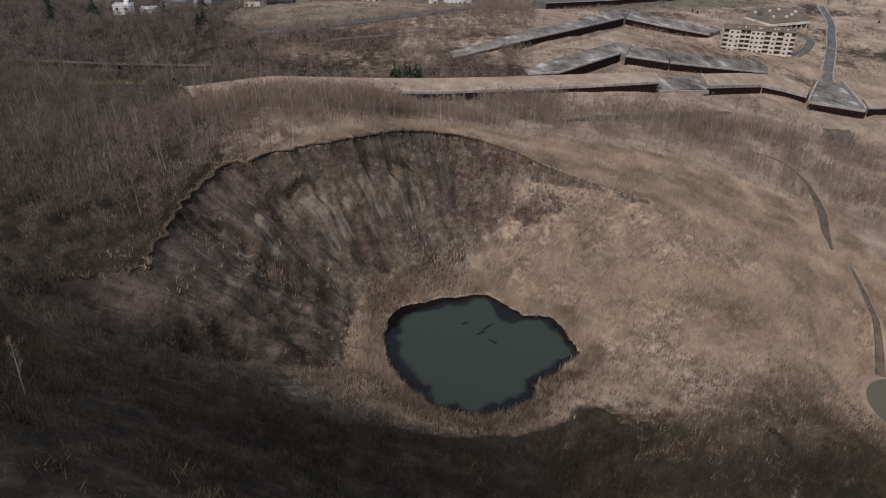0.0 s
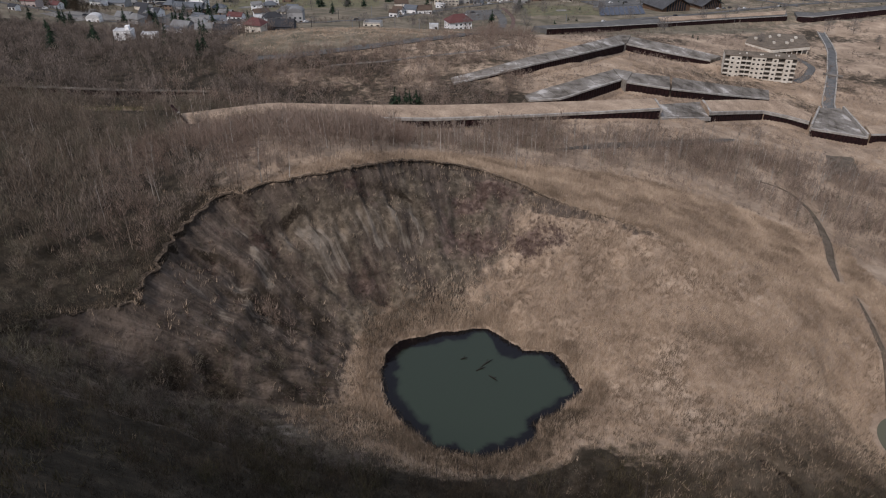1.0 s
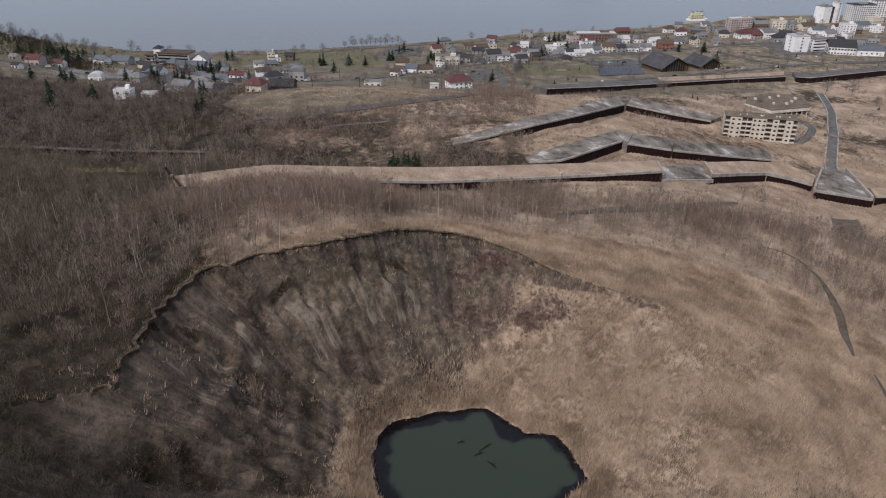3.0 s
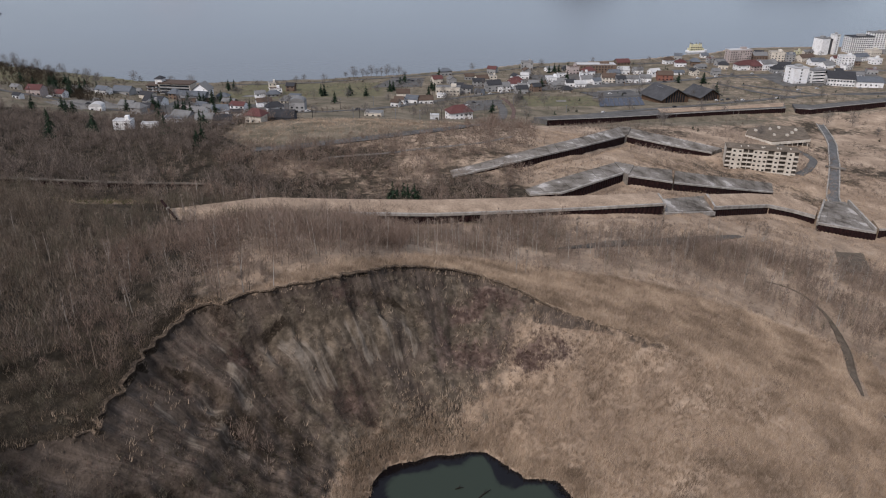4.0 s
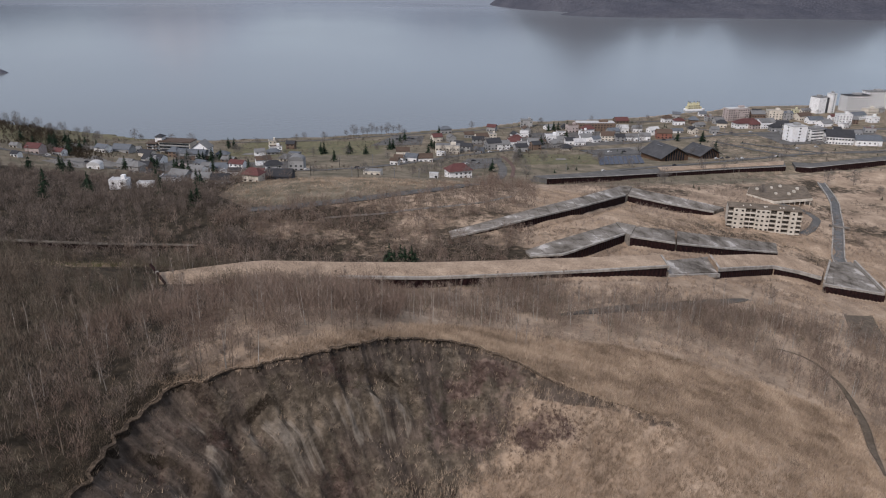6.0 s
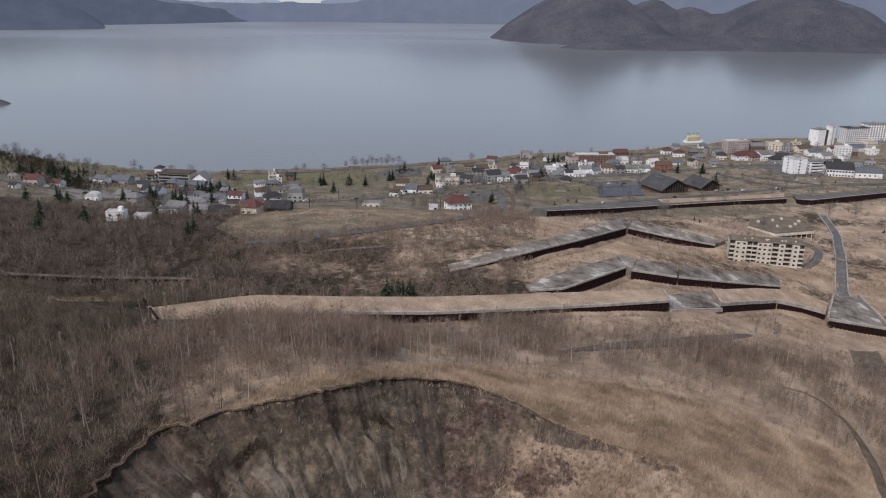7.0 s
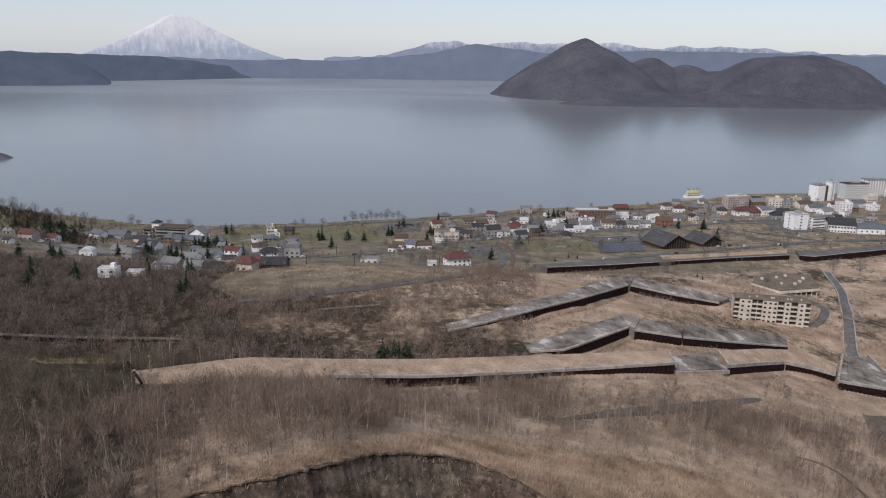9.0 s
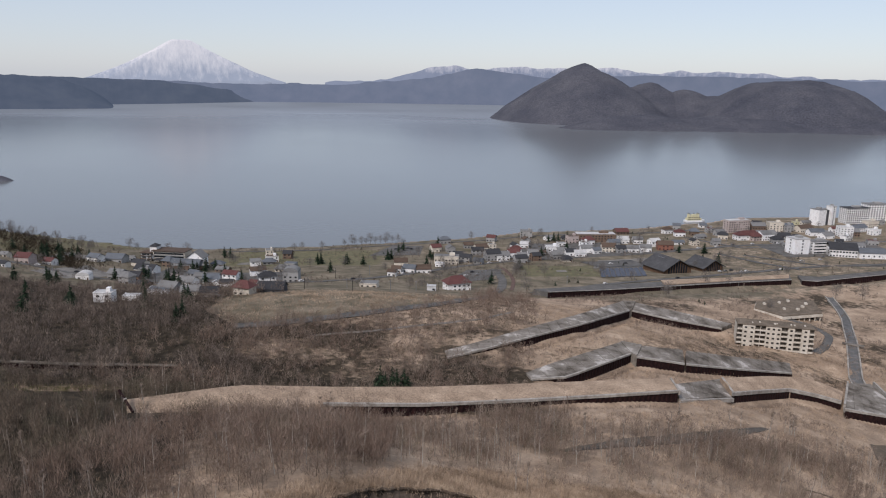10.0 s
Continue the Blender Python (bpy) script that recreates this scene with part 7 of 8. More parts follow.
M["needle"] = material("dark_conifer_needles", ((0.010, 0.018, 0.011), (0.020, 0.034, 0.019), (0.034, 0.052, 0.028)), 1.6, 0.85, islands=0.4)
M["grass_green"] = material("fresh_green_grass", ((0.07, 0.075, 0.025), (0.12, 0.122, 0.045), (0.18, 0.17, 0.07)), 5.0, 0.9, islands=0.4)


def scatter(n, x0, x1, y0, y1, weight):
    """About n points in a box, kept by a weight between 0 and 1."""
    x, y = rng.uniform(x0, x1, n), rng.uniform(y0, y1, n)
    keep = rng.uniform(0, 1, n) < weight(x, y)
    return x[keep], y[keep]


def blades(x, y, z, per, h0, h1, width, spread, lean=0.35, drift=(0.0, 0.0)):
    """Tufts: per thin blades round each point, as loose triangles."""
    n = len(x)
    px = np.repeat(x, per) + rng.normal(0, spread, n * per)
    py = np.repeat(y, per) + rng.normal(0, spread, n * per)
    pz = np.repeat(z, per) - 0.08
    h = rng.uniform(h0, h1, n * per)
    a = rng.uniform(0, math.pi, n * per)
    w = width * rng.uniform(0.6, 1.4, n * per) / 2
    dx, dy = np.cos(a) * w, np.sin(a) * w
    tx = px + (rng.normal(0, lean, n * per) + drift[0]) * h
    ty = py + (rng.normal(0, lean, n * per) + drift[1]) * h
    out = np.empty((n * per, 3, 3), np.float32)
    out[:, 0] = np.stack([px - dx, py - dy, pz], 1)
    out[:, 1] = np.stack([px + dx, py + dy, pz], 1)
    out[:, 2] = np.stack([tx, ty, pz + h], 1)
    return out


def brush(x, y, z, h0, h1, per, width, trunk=0.05, low=0.25, reach=0.2, twig=0.16):
    """Leafless saplings as loose triangles: a thin stem, a few rising limbs, and an oval haze of short upright twigs."""
    n = len(x)
    h = rng.uniform(h0, h1, n) * (0.85 + 0.3 * vnoise(x, y, 17, 171))
    lx, ly = rng.normal(0, 0.06, n) * h, rng.normal(0.0, 0.06, n) * h
    stems = np.empty((n * 3, 3, 3), np.float32)
    r = trunk * h / 8 * rng.uniform(0.6, 1.3, n)
    for k in range(3):
        a0, a1 = 2.094 * k, 2.094 * (k + 1)
        stems[k::3, 0] = np.stack([x + r * np.cos(a0), y + r * np.sin(a0), z - 0.2], 1)
        stems[k::3, 1] = np.stack([x + r * np.cos(a1), y + r * np.sin(a1), z - 0.2], 1)
        stems[k::3, 2] = np.stack([x + lx, y + ly, z + h * 0.92], 1)
    limbs = max(3, per // 12)
    both = []
    for count, fine in ((limbs, False), (per, True)):
        m = n * count
        H = np.repeat(h, count)
        u = low + (1.0 - low) * rng.beta(1.5, 1.7, m)
        oval = np.sqrt(np.clip(1 - ((u - 0.5 * (1 + low)) / (0.54 * (1 - low))) ** 2, 0.05, 1))
        rad = H * reach * oval * np.sqrt(rng.uniform(0.02, 1, m)) * np.repeat(rng.uniform(0.75, 1.25, n), count)
        az = rng.uniform(0, 2 * math.pi, m)
        cx, cy = np.repeat(x, count) + np.repeat(lx, count) * u, np.repeat(y, count) + np.repeat(ly, count) * u
        ex, ey, ez = cx + rad * np.cos(az), cy + rad * np.sin(az), np.repeat(z, count) + H * u * 0.9
        b = rng.uniform(0, math.pi, m)
        w = width * rng.uniform(0.6, 1.4, m) / 2
        sx, sy = np.cos(b) * w, np.sin(b) * w
        if fine:
            L = H * twig * rng.uniform(0.5, 1.5, m)
            tx, ty = rng.normal(0, 0.32, m) + 0.35 * np.cos(az), rng.normal(0, 0.32, m) + 0.35 * np.sin(az)
            root, tip = (ex, ey, ez), (ex + tx * L, ey + ty * L, ez + 0.9 * L)
        else:
            v = u * rng.uniform(0.35, 0.7, m)
            root = (np.repeat(x, count) + np.repeat(lx, count) * v, np.repeat(y, count) + np.repeat(ly, count) * v, np.repeat(z, count) + H * v * 0.9)
            tip = (ex, ey, ez)
        out = np.empty((m, 3, 3), np.float32)
        out[:, 0] = np.stack([root[0] - sx, root[1] - sy, root[2]], 1)
        out[:, 1] = np.stack([root[0] + sx, root[1] + sy, root[2]], 1)
        out[:, 2] = np.stack(tip, 1)
        both.append(out)
    return stems, np.concatenate(both)


def thicket(name, pair, twig, label, category, bark="stem"):
    """Stems and twigs of one stand of brush, in their two materials."""
    ob = tri_object(name, np.concatenate(pair), M[bark])
    ob.data.materials.append(M[twig])
    n = len(pair[0])
    ob.data.polygons.foreach_set("material_index", np.repeat([0, 1], [n, len(pair[1])]).astype(np.int32))
    return tagged(ob, label, category, kind="stuff")


def stuff(name, tris, mat, label, category):
    return tagged(tri_object(name, tris, mat), label, category, kind="stuff")


def near_line(x, y, line, reach):
    d = np.full(np.shape(x), 1e9)
    for (ax, ay), (bx, by) in zip(line, line[1:]):
        t = np.clip(((x - ax) * (bx - ax) + (y - ay) * (by - ay)) / ((bx - ax) ** 2 + (by - ay) ** 2), 0, 1)
        d = np.minimum(d, np.hypot(x - ax - t * (bx - ax), y - ay - t * (by - ay)))
    return d < reach


def on_path(x, y):
    return (near_line(x, y, [(103, 252), (111, 254), (116, 248), (118.5, 237), (115, 222), (110.5, 209), (104, 194), (99.8, 182)], 1.9) | near_line(x, y, [(102, 175), (99, 160), (97, 146), (94, 138)], 1.6)
            | near_line(x, y, [(28, 246), (42, 256), (74, 277), (104, 300), (118, 312)], 2.2) | near_line(x, y, [(160, 297), (180, 338)], 7)
            | near_line(x, y, [(-104, 378), (-78, 386), (-57, 393.5), (-31, 408.5), (-17, 419), (-2, 436), (15, 470), (29, 548)], 5) | near_line(x, y, [(-60, 262), (-42, 270), (17, 292), (90, 320)], 6) | near_line(x, y, [(119, 352), (158, 380), (184, 378), (214, 372)], 5))


def bank_end(x, y):
    return near_line(x, y, [(-150, 272), (-126, 268), (-101, 256), (-62, 262)], 8)


def foot_clear(x, y):
    clear = np.ones(np.shape(x), bool)
    for line, half in BANKS:
        clear &= ~near_line(x, y, line, half)
    for line in FEET:
        clear &= ~near_line(x, y, list(line), 3.0)
    return clear


def open_ground(x, y):
    a, w, ring = wall_zone(x, y)
    west = smooth(135, 155, a)
    wall = ring * smooth(0.22 - 0.12 * west, 0.4 - 0.16 * west, w) * (1 - smooth(0.99, 1.01, w))
    patch = (0.78 + 0.22 * vnoise(x, y, 9, 101)) * (1 - 0.9 * lip(x, y))
    d2 = np.hypot((x - POOL[0]) / POOL[2], (y - POOL[1]) / POOL[3])
    return np.where((w > 0.015) & ~on_path(x, y), 1, 0) * (1 - 0.97 * wall) * (1 - np.clip(1.35 * woods(x, y), 0, 0.99)) * patch * (d2 > 1.02) * ~near_line(x, y, [(47, 104.6), (48.6, 103), (50.5, 100), (50.6, 97)], 0.8) * ~near_line(x, y, [(48.4, 93), (50.8, 92)], 1.0) * (1 - 0.85 * red_spot(x, y))


def grow_grass():
    x, y = scatter(150000, -105, 118, 72, 215, open_ground)
    dimmed = rng.uniform(0, 1, len(x)) < 0.9 * (1 - smooth(86, 126, y - 13 * smooth(20, 60, x) + 8 * vnoise(x, y, 14, 151)))
    for name, sel, mat, label in (("dry_grass", ~dimmed, "reed", "dry tan reeds and grass over the crater slopes"), ("dun_grass", dimmed, "dimmed", "dry grass coloured darker for the dim near side of the crater")):
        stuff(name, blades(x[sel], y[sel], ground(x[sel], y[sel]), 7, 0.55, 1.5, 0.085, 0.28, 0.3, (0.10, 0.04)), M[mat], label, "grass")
    x, y = scatter(26000, -40, 35, 90, 168, lambda x, y: (lambda p: smooth(0.0, 0.03, (p[1] - p[3]) / 14) * (1 - smooth(0.25, 0.5, (p[1] - p[3]) / 14)))(crater_polar(x, y)))
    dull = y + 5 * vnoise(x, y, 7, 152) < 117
    for name, sel, mat, label in (("pond_reeds", ~dull, "reed", "tall pale reeds ringing the crater pond"), ("dull_pond_reeds", dull, "dimmed", "pond reeds coloured darker for the dim near shore")):
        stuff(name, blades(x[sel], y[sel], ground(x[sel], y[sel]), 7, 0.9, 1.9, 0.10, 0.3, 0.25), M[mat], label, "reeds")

    def field(x, y):
        return (foot_clear(x, y)) * ~on_path(x, y) * (1 - 0.98 * woods(x, y)) * (0.6 + 0.4 * vnoise(x, y, 15, 102)) * (1 - smooth(430, 520, y))

    x, y = scatter(90000, -170, 270, 205, 480, field)
    tris = blades(x, y, ground(x, y), 6, 0.5, 1.3, 0.12, 0.5, 0.28, (0.08, 0.03))
    stuff("meadow_grass", tris, M["reed"], "rough dry meadow grass between the barriers", "grass")


grow_grass()


def grow_edges():
    """Grass fringing the torn rim, dark weed in the shallows, clods on the bare wall and litter on the near slope."""
    n = 5200
    a = rng.uniform(38, 197, n)
    ring = np.interp(a, RIM_A, RIM_R) * (1 + 0.007 * vnoise(a, 0 * a, 5.0, 3) + 0.014 * vnoise(a, 0 * a, 1.5, 4))
    r = ring + rng.uniform(-0.2, 4.5, n)
    x, y = CX + r * np.cos(np.radians(a)), CY + r * np.sin(np.radians(a))
    # the western rim takes the darker copy, as shade put into colour
    for name, sel, mat, label in (("rim_grass", a < 158, "reed", "dry grass fringing the crater rim"), ("dull_rim_grass", a >= 158, "dimmed", "rim grass coloured darker for the shaded stretch of rim")):
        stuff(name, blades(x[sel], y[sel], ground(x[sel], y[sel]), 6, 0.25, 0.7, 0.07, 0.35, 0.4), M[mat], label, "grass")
    x, y = scatter(60000, -30, 25, 104, 154, lambda x, y: (lambda q: (q[1] < q[3]) * (q[1] > q[3] - 0.5 - 0.7 * vnoise(x, y, 7, 131) - 0.4 * vnoise(x, y, 2.2, 134)) * 0.6)(crater_polar(x, y)))
    stuff("pond_weed", blades(x, y, 0 * x + POND_Z + 0.06, 4, 0.05, 0.3, 0.2, 0.3, 1.2), M["weed"], "dark rotting weed along the pond edge", "weed")
    x, y = scatter(9000, -78, 20, 95, 188, lambda x, y: (lambda q: 0.30 * q[2] * (q[1] > 0.15) * (q[1] < 0.97))(wall_zone(x, y)) * (slides(x, y) < 0.4))
    z = ground(x, y)
    size = rng.uniform(0.08, 0.28, len(x))
    tris = []
    corner = rng.normal(0, 1, (len(x), 4, 3))
    corner /= np.linalg.norm(corner, axis=2, keepdims=True)
    corner = corner * size[:, None, None] + np.stack([x, y, z + size * 0.3], 1)[:, None, :]
    for f in ((0, 1, 2), (0, 2, 3), (0, 3, 1), (1, 3, 2)):
        tris.append(corner[:, f, :])
    stuff("earth_clods", np.concatenate(tris), M["clod"], "loose clods of grey-brown earth on the crater wall", "clods")
    x, y = scatter(36000, -125, 20, 38, 122, lambda x, y: woods(x, y) * (0.5 + 0.5 * vnoise(x, y, 6, 132)))
    stuff("slope_litter", blades(x, y, ground(x, y), 4, 0.15, 0.7, 0.10, 0.3, 0.8), M["litter"], "dead weeds and leaf litter on the near slope", "weeds")
    x, y = scatter(50000, -420, 120, 285, 500, lambda x, y: foot_clear(x, y) * woods(x, y) * (0.5 + 0.5 * vnoise(x, y, 10, 133)))
    stuff("woodland_floor", blades(x, y, ground(x, y), 3, 0.3, 1.0, 0.28, 0.5, 0.7), M["litter"], "dead undergrowth on the woodland floor", "weeds")


M["weed"] = material("dark_pond_weed", ((0.014, 0.012, 0.010), (0.028, 0.023, 0.018)), 2.0, 0.8, islands=0.3)
M["clod"] = material("earth_clods", EARTH_STOPS, 3.0, 0.95, islands=0.5)
# dead weeds, with some of the near slope's dimness in their colour
M["litter"] = material("dead_weeds", ((0.032, 0.026, 0.018), (0.064, 0.05, 0.036), (0.125, 0.097, 0.07)), 4.0, 0.95, islands=0.3, span=0.36)
grow_edges()


def grow_brush():
    x, y = scatter(19000, -230, -20, 60, 290, lambda x, y: ~on_path(x, y) * ~bank_end(x, y) * woods(x, y) * (0.37 + 0.12 * vnoise(x, y, 9, 111) + 0.10 * vnoise(x, y, 24, 110)))
    pick = 0.5 * vnoise(x, y, 26, 112) + rng.normal(0.05, 0.5, len(x))
    light = x + 92 - 0.3 * np.clip(y - 200, 0, 100) + 22 * vnoise(x, y, 18, 126) > 0
    far = y >= 130
    for name, sel, mat, label in (("rim_woodland", light & far & (pick <= 0.2), "twig_wine", "leafless wine-brown saplings beside the crater rim"), ("pale_rim_woodland", light & far & (pick > 0.2), "twig_tan", "leafless tan saplings beside the crater rim"), ("woodland", (pick <= 0.1) & ~light & far, "twig_smoke", "dense leafless grey-brown birch woodland"), ("red_woodland", (pick > 0.1) & (pick <= 0.5) & ~light & far, "twig_dusk", "leafless wine-brown saplings in the woodland"), ("budding_woodland", (pick > 0.5) & ~light & far, "twig_olive", "leafless saplings with olive buds")):
        thicket(name, brush(x[sel], y[sel], ground(x[sel], y[sel]), 5.0, 10.5, 104, 0.075, trunk=0.07, low=0.12, reach=0.25, twig=0.15), mat, label, "woods")
    rim = (y > 94) & ~far
    for name, sel, mat, label in (("rim_side_woodland", rim & (pick <= 0.1), "twig_smoke", "hazy leafless saplings on the shoulder of the crater"), ("mossy_rim_woodland", rim & (pick > 0.1), "twig_olive", "hazy saplings with olive buds on the shoulder of the crater")):
        thicket(name, brush(x[sel], y[sel], ground(x[sel], y[sel]), 3.0, 7.5, 130, 0.05, trunk=0.06, low=0.1, reach=0.27, twig=0.15), mat, label, "woods", "bark")
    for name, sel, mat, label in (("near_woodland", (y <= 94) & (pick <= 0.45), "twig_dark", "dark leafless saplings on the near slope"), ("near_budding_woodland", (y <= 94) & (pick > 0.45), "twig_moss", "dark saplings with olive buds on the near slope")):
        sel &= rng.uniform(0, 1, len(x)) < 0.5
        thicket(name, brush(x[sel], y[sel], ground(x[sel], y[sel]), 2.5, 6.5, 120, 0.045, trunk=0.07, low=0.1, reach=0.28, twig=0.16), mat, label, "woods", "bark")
    x, y = scatter(15000, -60, 185, 200, 300, lambda x, y: ~on_path(x, y) * foot_clear(x, y) * (woods(x, y) * (0.62 + 0.75 * vnoise(x, y, 9, 113) + 0.5 * vnoise(x, y, 21, 109)) + 0.9 * np.exp(-((x - 101) / 19) ** 2 - ((y - 278) / 8) ** 2)))
    pick = 0.5 * vnoise(x, y, 22, 116) + rng.normal(0, 0.6, len(x))
    for name, sel, mat, label in (("sapling_belt", pick <= 0.0, "twig_tan", "belt of thin leafless saplings in dry grass"), ("red_sapling_belt", (pick > 0.0) & (pick < 0.85), "twig_wine", "wine-brown saplings between the crater and the barrier"), ("budding_sapling_belt", pick >= 0.85, "twig_olive", "saplings with olive buds between the crater and the barrier")):
        thicket(name, brush(x[sel], y[sel], ground(x[sel], y[sel]), 3.5, 8.5, 30, 0.07, trunk=0.09, low=0.12, reach=0.13, twig=0.2), mat, label, "woods", "pale_stem")
    x, y = scatter(900, -120, 150, 160, 300, lambda x, y: ~on_path(x, y) * foot_clear(x, y) * ~bank_end(x, y) * (woods(x, y) * smooth(-0.2, 0.6, vnoise(x, y, 12, 153)) + 0.8 * np.exp(-((x - 101) / 22) ** 2 - ((y - 278) / 10) ** 2)) * 0.8)
    thicket("birches", brush(x, y, ground(x, y), 7.5, 12.5, 22, 0.06, trunk=0.13, low=0.35, reach=0.10, twig=0.14), "twig_tan", "tall pale-stemmed leafless birches over the saplings", "trees", "birch_bark")
    x, y = scatter(21000, -420, 90, 290, 500, lambda x, y: foot_clear(x, y) * woods(x, y) * (0.32 + 0.16 * vnoise(x, y, 11, 114) + 0.16 * vnoise(x, y, 30, 108)))
    pick = 0.5 * vnoise(x, y, 34, 120) + rng.normal(0, 0.6, len(x))
    deep = x + 110 + 40 * vnoise(x, y, 25, 123) < 0
    for name, sel, mat, label in (("dark_woodland", deep, "twig", "dark leafless woodland in the hollow"), ("lower_woodland", (pick <= 0.15) & ~deep, "twig_tan", "leafless grey-brown woodland below the barriers"), ("red_lower_woodland", (pick > 0.15) & ~deep, "twig_wine", "leafless wine-brown woodland below the barriers")):
        thicket(name, brush(x[sel], y[sel], ground(x[sel], y[sel]), 4.5, 10.0, 66, 0.17, trunk=0.07, low=0.1, reach=0.32, twig=0.15), mat, label, "woods")
    x, y = scatter(19000, -135, 120, 30, 132, lambda x, y: woods(x, y) * (0.5 + 0.4 * vnoise(x, y, 9, 115)))
    pick = vnoise(x, y, 10, 129) + rng.normal(0, 0.5, len(x))
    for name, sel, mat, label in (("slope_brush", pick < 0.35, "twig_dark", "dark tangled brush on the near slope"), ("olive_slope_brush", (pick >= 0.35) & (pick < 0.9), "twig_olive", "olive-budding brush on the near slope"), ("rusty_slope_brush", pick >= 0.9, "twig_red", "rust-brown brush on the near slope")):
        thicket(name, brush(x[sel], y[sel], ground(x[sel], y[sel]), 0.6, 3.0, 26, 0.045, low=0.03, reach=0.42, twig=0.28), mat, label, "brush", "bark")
    x, y = scatter(5500, 8, 130, 64, 106, lambda x, y: 0.95 * woods(x, y))
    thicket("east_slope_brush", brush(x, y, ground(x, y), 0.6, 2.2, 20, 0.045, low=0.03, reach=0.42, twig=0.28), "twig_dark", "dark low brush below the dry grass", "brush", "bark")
    x, y = scatter(2200, -45, 75, 66, 101, lambda x, y: (0.5 + 0.4 * vnoise(x, y, 9, 143)) * (1 - smooth(92, 101, y + 4 * vnoise(x, y, 12, 144) - 0.03 * x)) * (1 - smooth(45, 75, x)))
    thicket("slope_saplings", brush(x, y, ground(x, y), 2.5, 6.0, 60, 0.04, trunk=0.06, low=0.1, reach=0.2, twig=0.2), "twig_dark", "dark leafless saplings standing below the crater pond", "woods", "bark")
    x, y = scatter(60000, -135, 125, 40, 112, lambda x, y: woods(x, y) * smooth(-0.1, 0.5, vnoise(x, y, 7, 135) + 0.5 * vnoise(x, y, 2, 136)) * 0.8)
    stuff("slope_grass", blades(x, y, ground(x, y), 6, 0.5, 1.4, 0.085, 0.3, 0.4, (0.1, 0.0)), M["dull_grass"], "dull brown and olive grass tufts on the near slope", "grass")

    def shrubs(x, y):
        a, w, ring = wall_zone(x, y)
        red = ring * (0.05 * (vnoise(x, y, 8, 117) > 0.3) + 0.10 * smooth(140, 170, a) * (vnoise(x, y, 5, 148) > -0.1))
        red = red + 0.85 * red_spot(x, y)
        return np.clip(red, 0, 1) * (w > 0.1) * (w < 0.97) * (slides(x, y) < 0.3)

    x, y = scatter(55000, -75, 60, 95, 190, lambda x, y: 1.0 * shrubs(x, y))
    thicket("red_shrubs", brush(x, y, ground(x, y), 0.7, 1.9, 24, 0.06, low=0.02, reach=0.4, twig=0.26), "twig_red", "low red-brown shrubs on the crater wall", "shrubs", "bark")
    x, y = scatter(26000, -75, 30, 95, 192, lambda x, y: (lambda q: q[2] * (q[1] > 0.1) * (q[1] < 0.97) * np.clip(0.25 + 0.5 * vnoise(x, y, 4, 149) + 0.4 * vnoise(x, y, 10, 150) + 0.6 * smooth(148, 172, q[0]) * (1 - smooth(0.6, 0.85, q[1])), 0, 0.95) * smooth(80, 104, q[0]))(wall_zone(x, y)) * (slides(x, y) < 0.25))
    pick = rng.uniform(0, 1, len(x))
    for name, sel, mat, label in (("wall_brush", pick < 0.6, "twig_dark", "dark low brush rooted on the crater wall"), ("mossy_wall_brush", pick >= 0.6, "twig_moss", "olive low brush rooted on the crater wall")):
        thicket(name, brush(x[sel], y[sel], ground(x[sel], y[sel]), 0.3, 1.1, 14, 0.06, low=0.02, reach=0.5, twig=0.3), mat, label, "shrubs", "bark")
    x, y = rng.normal(-54.6, 1.3, 70), rng.normal(153.5, 0.5, 70)
    thicket("rim_shrubs", brush(x, y, ground(x, y), 0.7, 1.8, 18, 0.07, low=0.02, reach=0.4, twig=0.3), "twig_dusk", "low brown shrubs on a ledge of the rim", "shrubs", "bark")
    x, y = scatter(60000, -80, 70, 88, 190, lambda x, y: (lambda q: q[2] * (q[1] > 0.05) * (q[1] < 0.975) * np.clip(0.3 + 0.5 * vnoise(x, y, 6, 141) + 0.5 * vnoise(x, y, 2.3, 142) + 0.25 * vnoise(x, y, 1.1, 145) + 0.35 * smooth(0.6, 0.8, q[1]) * smooth(100, 115, q[0]) * (1 - smooth(150, 165, q[0])), 0, 1))(wall_zone(x, y)) * (slides(x, y) < 0.3))
    keep = rng.uniform(0, 1, len(x)) > 0.75 * smooth(145, 172, crater_polar(x, y)[0])
    x, y = x[keep], y[keep]
    stuff("wall_weeds", blades(x, y, ground(x, y), 5, 0.2, 0.65, 0.07, 0.3, 0.6), M["wall_weed"], "dull weeds clinging to the crater wall", "weeds")
    x, y = scatter(9000, 12, 112, 84, 200, lambda x, y: ~on_path(x, y) * 0.7 * (1 - 0.7 * smooth(165, 180, y)) * smooth(0.25, 0.75, vnoise(x, y, 11, 146) + 0.35 * vnoise(x, y, 4, 147)) * (wall_zone(x, y)[1] > 0.12))
    thicket("bowl_shrubs", brush(x, y, ground(x, y), 0.6, 1.9, 16, 0.05, low=0.02, reach=0.35, twig=0.3), "twig_tan", "faint grey-brown shrubs among the reeds", "shrubs")
    x, y = [], []
    for (ax, ay), (bx, by) in FEET:
        L = math.hypot(bx - ax, by - ay)
        t, off = rng.uniform(0, 1, int(L * 2.2)), rng.uniform(-3.5, 0.6, int(L * 2.2))
        x.append(ax + (bx - ax) * t + (by - ay) / L * -off)
        y.append(ay + (by - ay) * t - (bx - ax) / L * -off)
    x, y = np.concatenate(x), np.concatenate(y)
